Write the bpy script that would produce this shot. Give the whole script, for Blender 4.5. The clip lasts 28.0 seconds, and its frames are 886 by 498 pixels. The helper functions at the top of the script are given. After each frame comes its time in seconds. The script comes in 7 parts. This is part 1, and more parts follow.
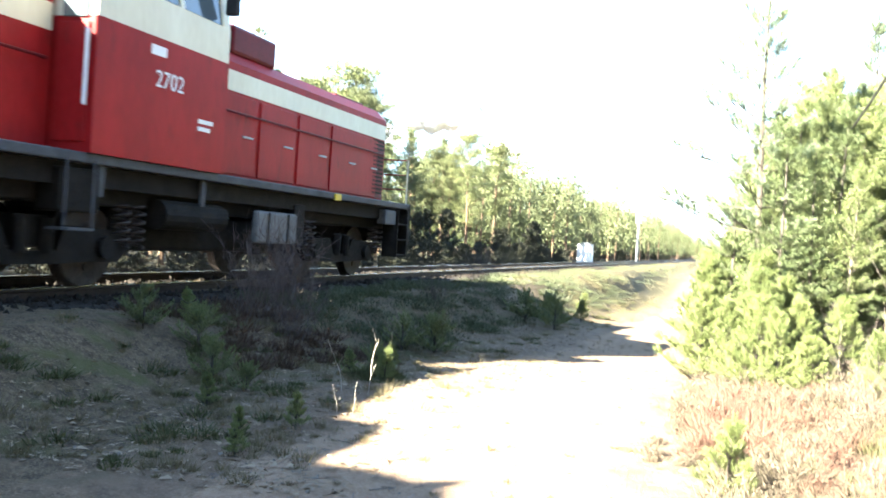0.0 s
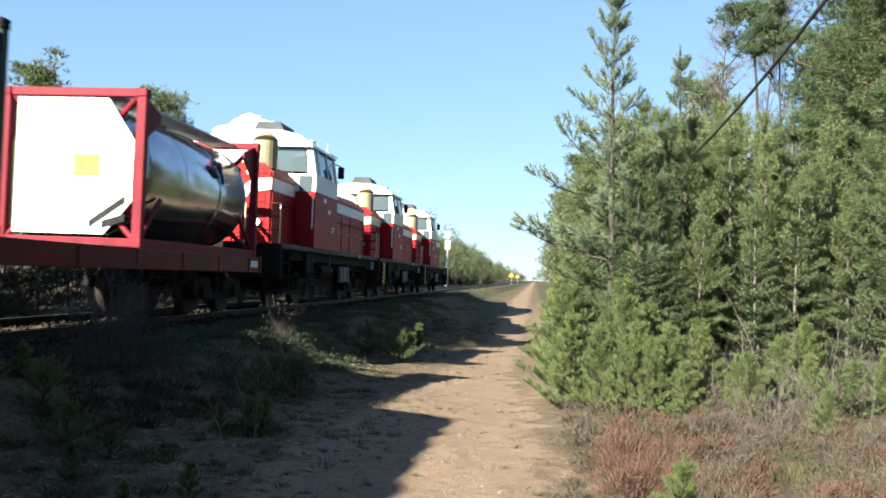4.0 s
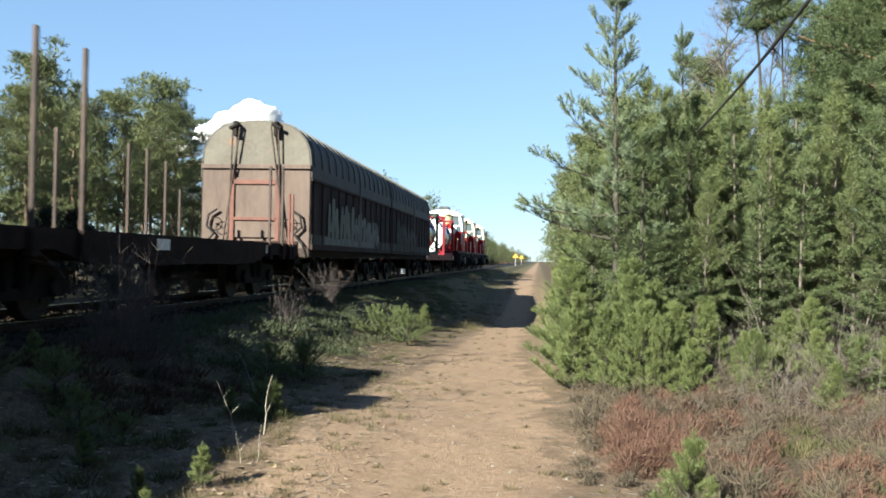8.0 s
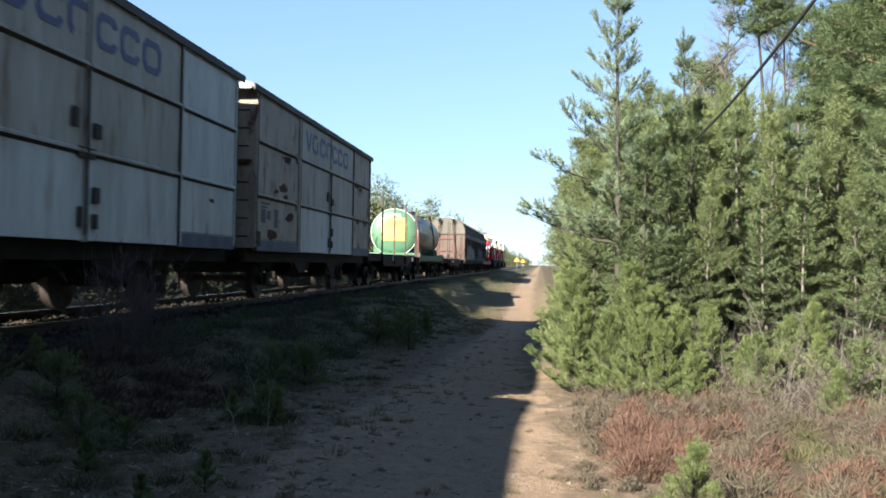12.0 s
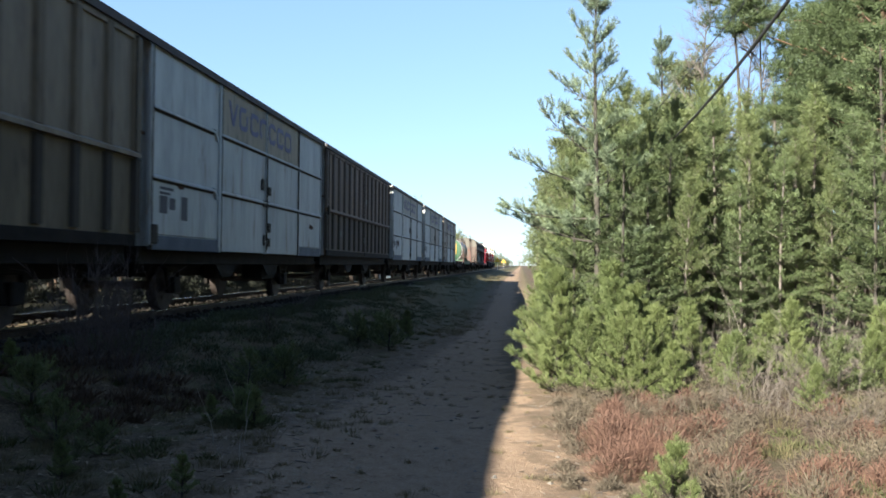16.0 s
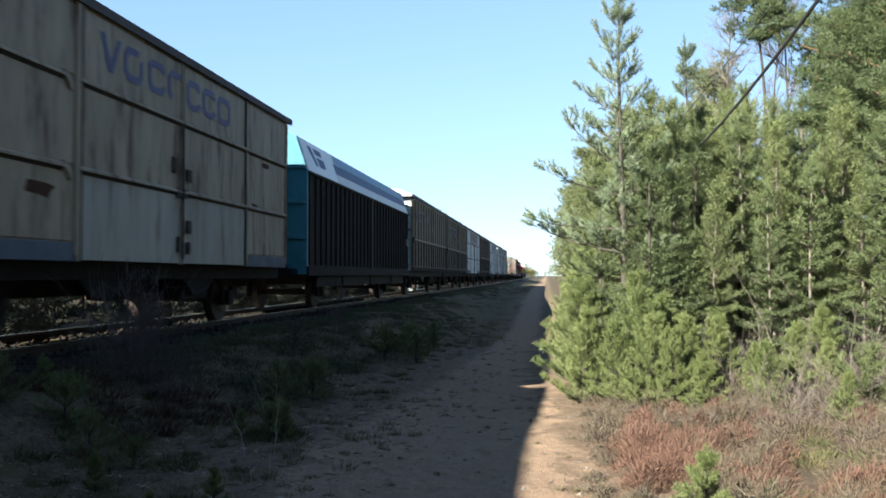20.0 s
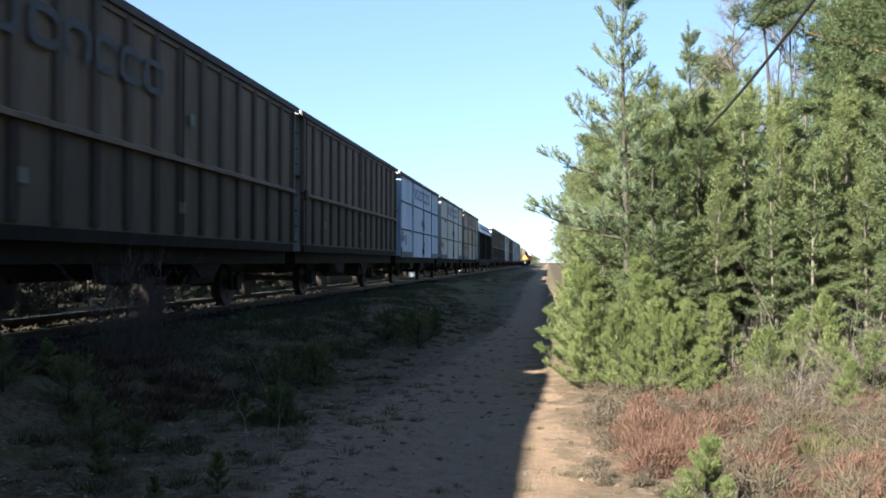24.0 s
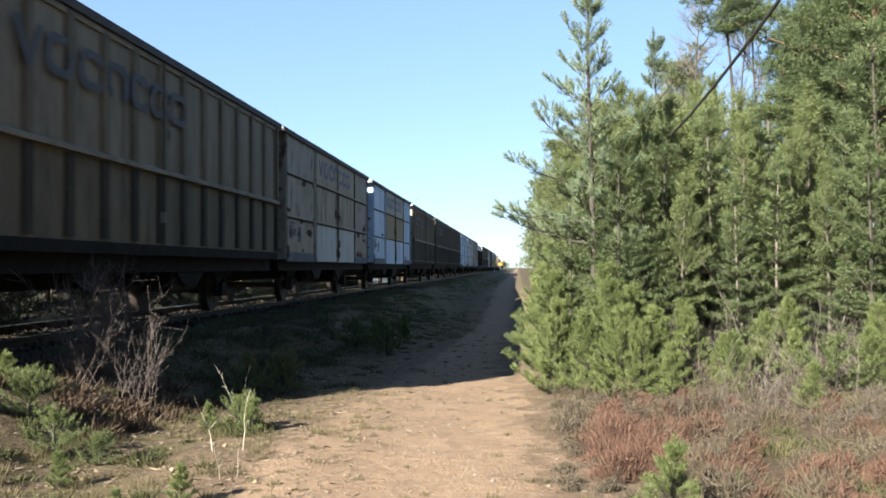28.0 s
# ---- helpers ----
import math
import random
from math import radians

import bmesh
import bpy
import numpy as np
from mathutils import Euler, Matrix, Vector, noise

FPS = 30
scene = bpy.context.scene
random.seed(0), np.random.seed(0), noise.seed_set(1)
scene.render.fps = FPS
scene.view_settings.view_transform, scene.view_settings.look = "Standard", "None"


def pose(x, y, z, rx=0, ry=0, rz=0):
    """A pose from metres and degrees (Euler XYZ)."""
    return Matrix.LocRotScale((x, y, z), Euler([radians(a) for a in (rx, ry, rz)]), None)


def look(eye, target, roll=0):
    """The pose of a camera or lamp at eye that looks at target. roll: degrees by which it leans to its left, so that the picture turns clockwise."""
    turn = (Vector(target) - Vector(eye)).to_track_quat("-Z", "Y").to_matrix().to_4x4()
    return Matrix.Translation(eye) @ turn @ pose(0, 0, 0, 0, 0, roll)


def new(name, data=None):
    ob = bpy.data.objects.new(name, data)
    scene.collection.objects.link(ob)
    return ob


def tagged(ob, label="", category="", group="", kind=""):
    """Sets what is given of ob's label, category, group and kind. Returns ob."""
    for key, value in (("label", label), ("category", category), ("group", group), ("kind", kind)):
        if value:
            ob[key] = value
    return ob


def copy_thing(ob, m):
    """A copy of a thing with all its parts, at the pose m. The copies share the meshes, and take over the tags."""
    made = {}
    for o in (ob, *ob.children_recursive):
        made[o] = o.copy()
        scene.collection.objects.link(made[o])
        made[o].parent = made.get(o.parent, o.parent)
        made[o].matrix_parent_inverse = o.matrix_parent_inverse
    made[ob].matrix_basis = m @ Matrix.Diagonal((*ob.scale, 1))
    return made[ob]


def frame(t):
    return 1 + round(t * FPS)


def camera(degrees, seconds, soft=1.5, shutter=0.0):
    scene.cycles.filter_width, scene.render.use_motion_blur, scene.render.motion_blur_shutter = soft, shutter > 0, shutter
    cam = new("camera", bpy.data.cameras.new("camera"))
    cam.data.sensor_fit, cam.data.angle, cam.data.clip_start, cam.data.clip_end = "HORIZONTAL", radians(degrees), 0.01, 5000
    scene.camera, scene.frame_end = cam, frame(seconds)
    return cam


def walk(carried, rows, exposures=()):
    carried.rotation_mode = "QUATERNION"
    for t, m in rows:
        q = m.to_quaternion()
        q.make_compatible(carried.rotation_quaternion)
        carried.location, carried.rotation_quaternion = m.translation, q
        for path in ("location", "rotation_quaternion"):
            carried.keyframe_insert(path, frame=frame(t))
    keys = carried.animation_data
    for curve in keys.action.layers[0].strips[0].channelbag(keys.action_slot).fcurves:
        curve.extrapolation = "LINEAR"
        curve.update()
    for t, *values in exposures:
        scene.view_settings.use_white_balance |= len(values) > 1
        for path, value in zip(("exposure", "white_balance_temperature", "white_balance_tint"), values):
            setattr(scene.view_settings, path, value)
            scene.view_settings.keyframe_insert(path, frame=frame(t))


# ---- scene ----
cam = camera(52.2, 28.0, soft=1.7, shutter=0.25)

# seconds, eye, target, lean of the hand-held camera
PATH = [
    (0.0, (0.950, -0.360, 1.560), (-5.280, 18.644, 1.340), 3.73),
    (0.5, (1.058, -0.560, 1.618), (-4.386, 18.652, 0.497), -1.21),
    (1.0, (0.679, -0.435, 1.626), (-2.739, 19.252, 0.760), 0.52),
    (1.5, (0.482, -0.310, 1.594), (-2.282, 19.494, 1.160), 1.51),
    (2.0, (0.306, -0.220, 1.581), (-2.390, 19.590, 2.125), 0.78),
    (2.5, (0.147, -0.081, 1.570), (-1.762, 19.818, 2.201), 1.26),
    (3.0, (-0.005, 0.012, 1.561), (-2.178, 19.887, 2.097), 0.93),
    (3.5, (0.027, 0.015, 1.589), (-2.069, 19.893, 2.292), 2.27),
    (5.5, (0.001, 0.011, 1.608), (-1.865, 19.923, 1.798), 1.07),
    (6.0, (-0.009, -0.004, 1.598), (-2.249, 19.869, 1.795), 0.93),
    (6.5, (-0.012, -0.017, 1.595), (-2.672, 19.804, 1.840), 0.49),
    (7.0, (-0.014, -0.021, 1.597), (-2.884, 19.767, 2.078), 0.04),
    (7.5, (0.000, -0.014, 1.601), (-2.414, 19.836, 1.965), 0.48),
    (8.0, (0.004, -0.008, 1.601), (-2.113, 19.878, 1.833), 1.07),
    (8.5, (0.003, -0.008, 1.600), (-2.125, 19.875, 1.954), 0.82),
    (9.0, (-0.005, -0.008, 1.599), (-2.241, 19.863, 1.971), 0.76),
    (9.5, (-0.014, -0.023, 1.592), (-2.751, 19.786, 1.909), 0.69),
    (10.0, (-0.015, -0.019, 1.597), (-2.536, 19.821, 1.718), 0.83),
    (10.5, (-0.006, -0.013, 1.597), (-2.207, 19.865, 1.681), 0.87),
    (11.0, (-0.002, -0.006, 1.599), (-2.075, 19.886, 1.681), 1.17),
    (11.5, (-0.009, -0.004, 1.601), (-2.149, 19.881, 1.736), 1.01),
    (12.0, (-0.007, -0.006, 1.602), (-2.154, 19.876, 1.915), 1.09),
    (12.5, (-0.002, -0.011, 1.606), (-2.311, 19.853, 1.891), 1.05),
    (13.0, (-0.008, -0.014, 1.598), (-2.471, 19.827, 2.098), 0.91),
    (13.5, (-0.005, -0.008, 1.602), (-2.350, 19.848, 2.072), 0.60),
    (15.5, (0.006, 0.022, 1.593), (-2.035, 19.914, 1.985), 0.49),
    (16.0, (0.009, 0.026, 1.599), (-1.713, 19.949, 1.939), 0.61),
    (16.5, (0.014, 0.021, 1.602), (-1.811, 19.933, 2.019), 0.42),
    (17.0, (0.009, 0.014, 1.602), (-1.991, 19.905, 2.182), 0.57),
    (17.5, (-0.006, 0.002, 1.595), (-2.296, 19.863, 2.142), 0.30),
    (18.0, (-0.006, -0.004, 1.600), (-2.316, 19.857, 2.051), 0.45),
    (18.5, (-0.005, -0.004, 1.600), (-2.167, 19.874, 2.051), 0.29),
    (19.0, (-0.001, -0.003, 1.603), (-2.278, 19.861, 2.089), 0.28),
    (19.5, (0.003, -0.003, 1.601), (-2.239, 19.863, 2.166), -0.10),
    (20.0, (0.005, -0.004, 1.603), (-2.278, 19.856, 2.193), -0.07),
    (20.5, (0.003, -0.003, 1.602), (-2.143, 19.874, 2.148), -0.08),
    (21.0, (0.003, -0.005, 1.604), (-2.130, 19.875, 2.102), -0.18),
    (21.5, (0.004, -0.006, 1.605), (-2.147, 19.868, 2.233), -0.15),
    (23.5, (-0.003, -0.006, 1.598), (-2.248, 19.862, 2.083), -0.37),
    (24.0, (-0.010, -0.002, 1.596), (-2.329, 19.861, 1.884), 0.14),
    (24.5, (-0.009, 0.001, 1.596), (-2.202, 19.878, 1.903), 0.25),
    (25.0, (-0.003, 0.005, 1.599), (-2.176, 19.886, 1.775), 0.23),
    (25.5, (-0.001, 0.011, 1.596), (-2.002, 19.910, 1.840), -0.49),
    (26.0, (0.006, 0.020, 1.602), (-1.829, 19.933, 1.888), -0.87),
    (26.5, (0.015, 0.020, 1.602), (-1.792, 19.932, 2.088), -1.05),
    (27.0, (0.017, 0.027, 1.605), (-1.625, 19.955, 2.032), -1.17),
    (27.5, (0.021, 0.030, 1.603), (-1.553, 19.963, 2.045), -1.02),
    (28.0, (0.016, 0.028, 1.604), (-1.632, 19.956, 2.020), -0.29),
]
EXPOSURES = [(0.0, 4.8, 6800, 4), (0.5, 4.47, 6800, 4), (1.0, 3.4, 6700, 3), (1.5, 2.87, 6500, 2), (2.0, 2.76, 6500, 2), (2.5, 2.59, 6400, 2),
             (3.5, 2.49, 6300, 2), (5.5, 2.52, 6400, 2), (8.0, 2.34, 6300, 1), (9.3, 2.28, 6250, 2), (11.0, 2.62, 6300, 5), (13.0, 2.62, 6350, 5),
             (17.0, 2.67, 6350, 5), (20.0, 2.7, 6350, 5), (24.0, 2.72, 6350, 5), (26.0, 2.87, 6500, 5), (27.2, 2.7, 6500, 5), (28.0, 2.6, 6500, 5)]
walk(cam, [(t, look(eye, target, lean)) for t, eye, target, lean in PATH], EXPOSURES)

# ---- sky and sun ----
SUN_WAY = Vector((5.75, 8.0, -5.3))
world = bpy.data.worlds.new("sky")
scene.world = world
world.use_nodes = True
wn = world.node_tree
wn.nodes.clear()
w_out = wn.nodes.new("ShaderNodeOutputWorld")
w_bg = wn.nodes.new("ShaderNodeBackground")
w_sky = wn.nodes.new("ShaderNodeTexSky")
w_sky.sky_type = "NISHITA"
w_sky.sun_disc = False
w_sky.sun_elevation = math.asin(5.3 / SUN_WAY.length)
w_sky.sun_rotation = math.atan2(-5.75, -8.0)
w_sky.air_density, w_sky.dust_density, w_sky.ozone_density = 1.05, 0.0, 3.5
w_bg.inputs["Strength"].default_value = 0.0435
# thin haze evens the sky's brightness out
w_soft = wn.nodes.new("ShaderNodeGamma")
w_soft.inputs["Gamma"].default_value = 0.55
w_tint = wn.nodes.new("ShaderNodeMix")
w_tint.data_type, w_tint.blend_type = "RGBA", "MULTIPLY"
w_tint.inputs[0].default_value = 1.0
w_tint.inputs[7].default_value = (1.2, 1.43, 1.82, 1.0)
wn.links.new(w_sky.outputs[0], w_soft.inputs["Color"])
wn.links.new(w_soft.outputs[0], w_tint.inputs[6])
wn.links.new(w_tint.outputs[2], w_bg.inputs["Color"])
wn.links.new(w_bg.outputs[0], w_out.inputs["Surface"])
sun = new("sun", bpy.data.lights.new("sun", "SUN"))
sun.data.energy, sun.data.angle, sun.data.color = 5.0, radians(0.53), (1.0, 0.92, 0.8)
sun.matrix_world = look((-57.5, -80, 53), (0, 0, 0))

# ---- materials ----
def rgb(c):
    return (*c, 1.0)


def material(name, dark, light, rough=0.8, scale=3.0, stretch=(1, 1, 1), bump=0.3, bump_scale=40.0, metal=0.0, island=0.0, through_light=0.0,
             rust=None, rust_amount=0.55, spec=0.4):
    """Two-scale procedural surface: broad stains and fine grain mix dark and light, with relief; rust: a third colour in patches."""
    m = bpy.data.materials.new(name)
    m.use_nodes = True
    nt = m.node_tree
    n, link = nt.nodes, nt.links.new
    bsdf, out = n["Principled BSDF"], n["Material Output"]
    tc = n.new("ShaderNodeTexCoord")
    mp = n.new("ShaderNodeMapping")
    mp.inputs["Scale"].default_value = stretch
    link(tc.outputs["Object"], mp.inputs["Vector"])
    broad = n.new("ShaderNodeTexNoise")
    broad.inputs["Scale"].default_value = scale
    broad.inputs["Detail"].default_value = 6
    broad.inputs["Roughness"].default_value = 0.65
    fine = n.new("ShaderNodeTexNoise")
    fine.inputs["Scale"].default_value = scale * 9
    fine.inputs["Detail"].default_value = 4
    link(mp.outputs[0], broad.inputs["Vector"])
    link(mp.outputs[0], fine.inputs["Vector"])
    add = n.new("ShaderNodeMath")
    add.operation = "MULTIPLY_ADD"
    link(fine.outputs["Fac"], add.inputs[0])
    add.inputs[1].default_value = 0.4
    link(broad.outputs["Fac"], add.inputs[2])
    rng = n.new("ShaderNodeMapRange")
    rng.inputs["From Min"].default_value, rng.inputs["From Max"].default_value = 0.5, 0.9
    link(add.outputs[0], rng.inputs["Value"])
    fac = rng.outputs[0]
    if island:
        geo = n.new("ShaderNodeNewGeometry")
        isl = n.new("ShaderNodeMath")
        isl.operation = "MULTIPLY_ADD"
        link(geo.outputs["Random Per Island"], isl.inputs[0])
        isl.inputs[1].default_value = island
        link(rng.outputs[0], isl.inputs[2])
        obi = n.new("ShaderNodeObjectInfo")
        isl2 = n.new("ShaderNodeMath")
        isl2.operation = "MULTIPLY_ADD"
        link(obi.outputs["Random"], isl2.inputs[0])
        isl2.inputs[1].default_value = 0.9
        link(isl.outputs[0], isl2.inputs[2])
        half = n.new("ShaderNodeMath")
        half.operation = "MULTIPLY"
        half.inputs[1].default_value = 1.0 / (1.6 + island)
        link(isl2.outputs[0], half.inputs[0])
        fac = half.outputs[0]
    mix = n.new("ShaderNodeMix")
    mix.data_type = "RGBA"
    link(fac, mix.inputs[0])
    mix.inputs[6].default_value, mix.inputs[7].default_value = rgb(dark), rgb(light)
    colour = mix.outputs[2]
    if rust:
        spots = n.new("ShaderNodeTexNoise")
        spots.inputs["Scale"].default_value = scale * 1.7
        spots.inputs["Detail"].default_value = 8
        spots.inputs["Roughness"].default_value = 0.7
        link(mp.outputs[0], spots.inputs["Vector"])
        edge = n.new("ShaderNodeMapRange")
        edge.inputs["From Min"].default_value, edge.inputs["From Max"].default_value = rust_amount, rust_amount + 0.1
        link(spots.outputs["Fac"], edge.inputs["Value"])
        mix2 = n.new("ShaderNodeMix")
        mix2.data_type = "RGBA"
        link(edge.outputs[0], mix2.inputs[0])
        link(colour, mix2.inputs[6])
        mix2.inputs[7].default_value = rgb(rust)
        colour = mix2.outputs[2]
    link(colour, bsdf.inputs["Base Color"])
    bsdf.inputs["Roughness"].default_value = rough
    bsdf.inputs["Metallic"].default_value = metal
    bsdf.inputs["Specular IOR Level"].default_value = spec
    if bump:
        grain = n.new("ShaderNodeTexNoise")
        grain.inputs["Scale"].default_value = bump_scale
        grain.inputs["Detail"].default_value = 5
        link(tc.outputs["Object"], grain.inputs["Vector"])
        bn = n.new("ShaderNodeBump")
        bn.inputs["Strength"].default_value = bump
        bn.inputs["Distance"].default_value = 0.02
        link(grain.outputs["Fac"], bn.inputs["Height"])
        link(bn.outputs[0], bsdf.inputs["Normal"])
    if through_light:
        tr = n.new("ShaderNodeBsdfTranslucent")
        link(colour, tr.inputs["Color"])
        ms = n.new("ShaderNodeMixShader")
        ms.inputs[0].default_value = through_light
        link(bsdf.outputs[0], ms.inputs[1])
        link(tr.outputs[0], ms.inputs[2])
        link(ms.outputs[0], out.inputs["Surface"])
    return m


def glass_material(name, tint):
    m = bpy.data.materials.new(name)
    m.use_nodes = True
    b = m.node_tree.nodes["Principled BSDF"]
    b.inputs["Base Color"].default_value = rgb(tint)
    b.inputs["Roughness"].default_value = 0.05
    b.inputs["Specular IOR Level"].default_value = 0.8
    return m


def lamp_material(name, colour, strength):
    m = bpy.data.materials.new(name)
    m.use_nodes = True
    b = m.node_tree.nodes["Principled BSDF"]
    b.inputs["Base Color"].default_value = rgb(colour)
    b.inputs["Emission Color"].default_value = rgb(colour)
    b.inputs["Emission Strength"].default_value = strength
    return m


M_PINE = material("pine_needles", (0.0328, 0.0482, 0.0161), (0.146, 0.172, 0.0672), 0.6, 0.9, bump=0, island=0.8, through_light=0.35)
M_OLD_PINE = material("mature_pine_needles", (0.0123, 0.0221, 0.00872), (0.0746, 0.1, 0.0386), 0.6, 0.7, bump=0, island=0.7, through_light=0.3)
M_YOUNG = material("young_pine_needles", (0.0454, 0.068, 0.0211), (0.181, 0.209, 0.0773), 0.6, 1.2, bump=0, island=0.8, through_light=0.35)
M_BLUE_PINE = material("blue_green_pine_needles", (0.0624, 0.0906, 0.0514), (0.191, 0.234, 0.144), 0.6, 1.2, bump=0, island=0.8, through_light=0.35)
M_SPRUCE = material("spruce_needles", (0.026, 0.042, 0.0156), (0.115, 0.145, 0.06), 0.6, 1.0, bump=0, island=0.8, through_light=0.35)
M_FAR = material("far_pine_needles", (0.0265, 0.0364, 0.0146), (0.116, 0.133, 0.053), 0.65, 0.5, bump=0, island=0.7, through_light=0.25)
M_DISTANT = material("distant_pine_needles", (0.02, 0.028, 0.012), (0.085, 0.1, 0.042), 0.65, 0.5, bump=0, island=0.7, through_light=0.2)
# near-black green: the shade of the forest edge is put into the colour
M_BRUSH = material("shade_dark_brush", (0.00526, 0.00703, 0.00351), (0.0193, 0.0211, 0.0105), 0.75, 0.8, bump=0, island=0.8, through_light=0.1)
M_BARK = material("pine_bark", (0.0351, 0.0228, 0.0158), (0.0949, 0.0596, 0.0351), 0.9, 6, (1, 1, 0.3), 0.6, 30)
M_RED_BARK = material("orange_pine_bark", (0.0328, 0.0219, 0.0146), (0.124, 0.0693, 0.0401), 0.85, 6, (1, 1, 0.3), 0.6, 30)
M_BARK_DARK = material("grey_bark", (0.0175, 0.0148, 0.012), (0.0492, 0.0421, 0.0334), 0.9, 6, (1, 1, 0.3), 0.6, 30)
M_BIRCH = material("birch_bark", (0.0703, 0.0669, 0.0596), (0.193, 0.186, 0.169), 0.7, 5, (1, 1, 3), 0.3, 30, rust=(0.0141, 0.0123, 0.0105), rust_amount=0.62)
M_TWIG = material("bare_twigs", (0.038, 0.0314, 0.0277), (0.11, 0.0927, 0.0803), 0.85, 5, bump=0, island=0.7)
M_TWIG_PALE = material("pale_dead_twigs", (0.158, 0.14, 0.116), (0.298, 0.266, 0.228), 0.85, 5, bump=0, island=0.7)
M_HEATHER = material("dry_heather", (0.022, 0.012, 0.009), (0.125, 0.067, 0.047), 0.85, 2, bump=0, island=0.9, through_light=0.15)
M_HEATHER_GREY = material("grey_dead_heather", (0.018, 0.014, 0.0095), (0.1, 0.08, 0.056), 0.85, 2, bump=0, island=0.9, through_light=0.15)
M_RED_LEAF = material("red_brown_leaves", (0.0328, 0.0204, 0.0131), (0.073, 0.0453, 0.0292), 0.75, 2, bump=0, island=0.9, through_light=0.3)
M_JUNIPER = material("juniper_needles", (0.0141, 0.0228, 0.0105), (0.0492, 0.0596, 0.0246), 0.65, 1.5, bump=0, island=0.8, through_light=0.2)
M_BELT = material("grimy_belt_rail", (0.0404, 0.0404, 0.0384), (0.0966, 0.0949, 0.089), 0.7, 3, bump=0.2)
M_LITTER = material("dry_leaf_litter", (0.05, 0.036, 0.024), (0.24, 0.185, 0.125), 0.85, 3, bump=0, island=1.4, through_light=0.1)
M_SHRUB = material("dark_shrub_twigs", (0.022, 0.017, 0.017), (0.075, 0.058, 0.054), 0.85, 5, bump=0, island=0.8)
M_GRASS = material("dry_grass", (0.0562, 0.0457, 0.0211), (0.141, 0.12, 0.0629), 0.85, 2, bump=0, island=0.9, through_light=0.3)
M_MOSS = material("low_green_plants", (0.0246, 0.0316, 0.0105), (0.0839, 0.0839, 0.0316), 0.85, 2, bump=0, island=0.9, through_light=0.3)
M_STONE = material("path_stones", (0.0703, 0.0596, 0.0492), (0.158, 0.141, 0.123), 0.85, 6, bump=0.4, island=0.8)
# stone and rail colours are darkened to hold the shade that lies on the track
M_BALLAST = material("shaded_ballast_stone", (0.00629, 0.00562, 0.00492), (0.0264, 0.0221, 0.019), 0.9, 7, bump=0.8, bump_scale=25, island=0.9, spec=0.1)
M_RAIL = material("shaded_rail_steel", (0.0175, 0.0106, 0.0079), (0.0352, 0.0228, 0.0175), 0.6, 4, bump=0.2, spec=0.1)
M_RAIL_TOP = material("polished_rail_head", (0.336, 0.336, 0.336), (0.504, 0.504, 0.504), 0.25, 4, (1, 0.1, 1), 0, metal=1.0)
# weathered sleepers, their colour halved for the same shade
M_SLEEPER = material("weathered_shaded_sleeper", (0.0158, 0.0123, 0.00965), (0.0387, 0.0314, 0.0263), 0.9, 5, (3, 1, 1), 0.5, spec=0.1)
M_RED = material("red_loco_paint", (0.19, 0.00745, 0.00822), (0.284, 0.0112, 0.0119), 0.5, 1.4, (1, 1, 0.4), 0.05, 60, rust=(0.119, 0.0112, 0.00914), rust_amount=0.6, spec=0.12)
M_RED_DARK = material("dirty_dark_red_paint", (0.0672, 0.00538, 0.00672), (0.121, 0.00941, 0.0108), 0.5, 1.4, bump=0.05, spec=0.1)
M_CREAM = material("cream_loco_paint", (0.504, 0.454, 0.319), (0.605, 0.563, 0.42), 0.45, 1.5, (1, 1, 0.4), 0.05, rust=(0.378, 0.336, 0.252), rust_amount=0.63)
M_OLD_CREAM = material("aged_cream_paint", (0.168, 0.143, 0.084), (0.277, 0.244, 0.151), 0.6, 2.0, bump=0.05, rust=(0.134, 0.109, 0.0672), rust_amount=0.58)
M_WHITE = material("white_paint", (0.588, 0.588, 0.571), (0.689, 0.689, 0.672), 0.5, 3, bump=0.05)
# near black, as the colour carries the shade below the train; rust in patches
M_FRAME = material("shade_black_underframe", (0.00504, 0.00462, 0.0042), (0.0168, 0.0143, 0.0126), 0.8, 3, bump=0.4, rust=(0.0336, 0.0202, 0.0134), rust_amount=0.66, spec=0.1)
M_FOOTPLATE = material("grey_footplate", (0.0312, 0.034, 0.0385), (0.0679, 0.0718, 0.0792), 0.6, 3, bump=0.2, spec=0.1)
M_TANK_GREY = material("grey_fuel_tank", (0.0619, 0.0632, 0.0673), (0.131, 0.134, 0.138), 0.6, 3, bump=0.2, spec=0.1)
M_GLASS = glass_material("cab_glass", (0.06, 0.08, 0.09))
M_BLACK = material("black_rubber", (0.0101, 0.0101, 0.0101), (0.0252, 0.0252, 0.0252), 0.7, 6, bump=0.1, spec=0.1)
M_GRILLE = material("dark_grille", (0.00809, 0.00485, 0.00485), (0.0243, 0.0121, 0.0121), 0.7, 6, bump=0.2, spec=0.1)
M_LAMP = lamp_material("lit_marker_lamp", (1.0, 0.95, 0.85), 6.0)
M_YELLOW = material("yellow_paint", (0.464, 0.3, 0.0214), (0.571, 0.393, 0.0428), 0.5, 3, bump=0.05)
M_OCHRE = material("faded_ochre_panel", (0.254, 0.17, 0.0423), (0.339, 0.242, 0.0786), 0.6, 2, bump=0.05, rust=(0.272, 0.218, 0.0966), rust_amount=0.6)
M_ORANGE = material("orange_paint", (0.243, 0.089, 0.0121), (0.291, 0.129, 0.0243), 0.6, 3, bump=0.1)
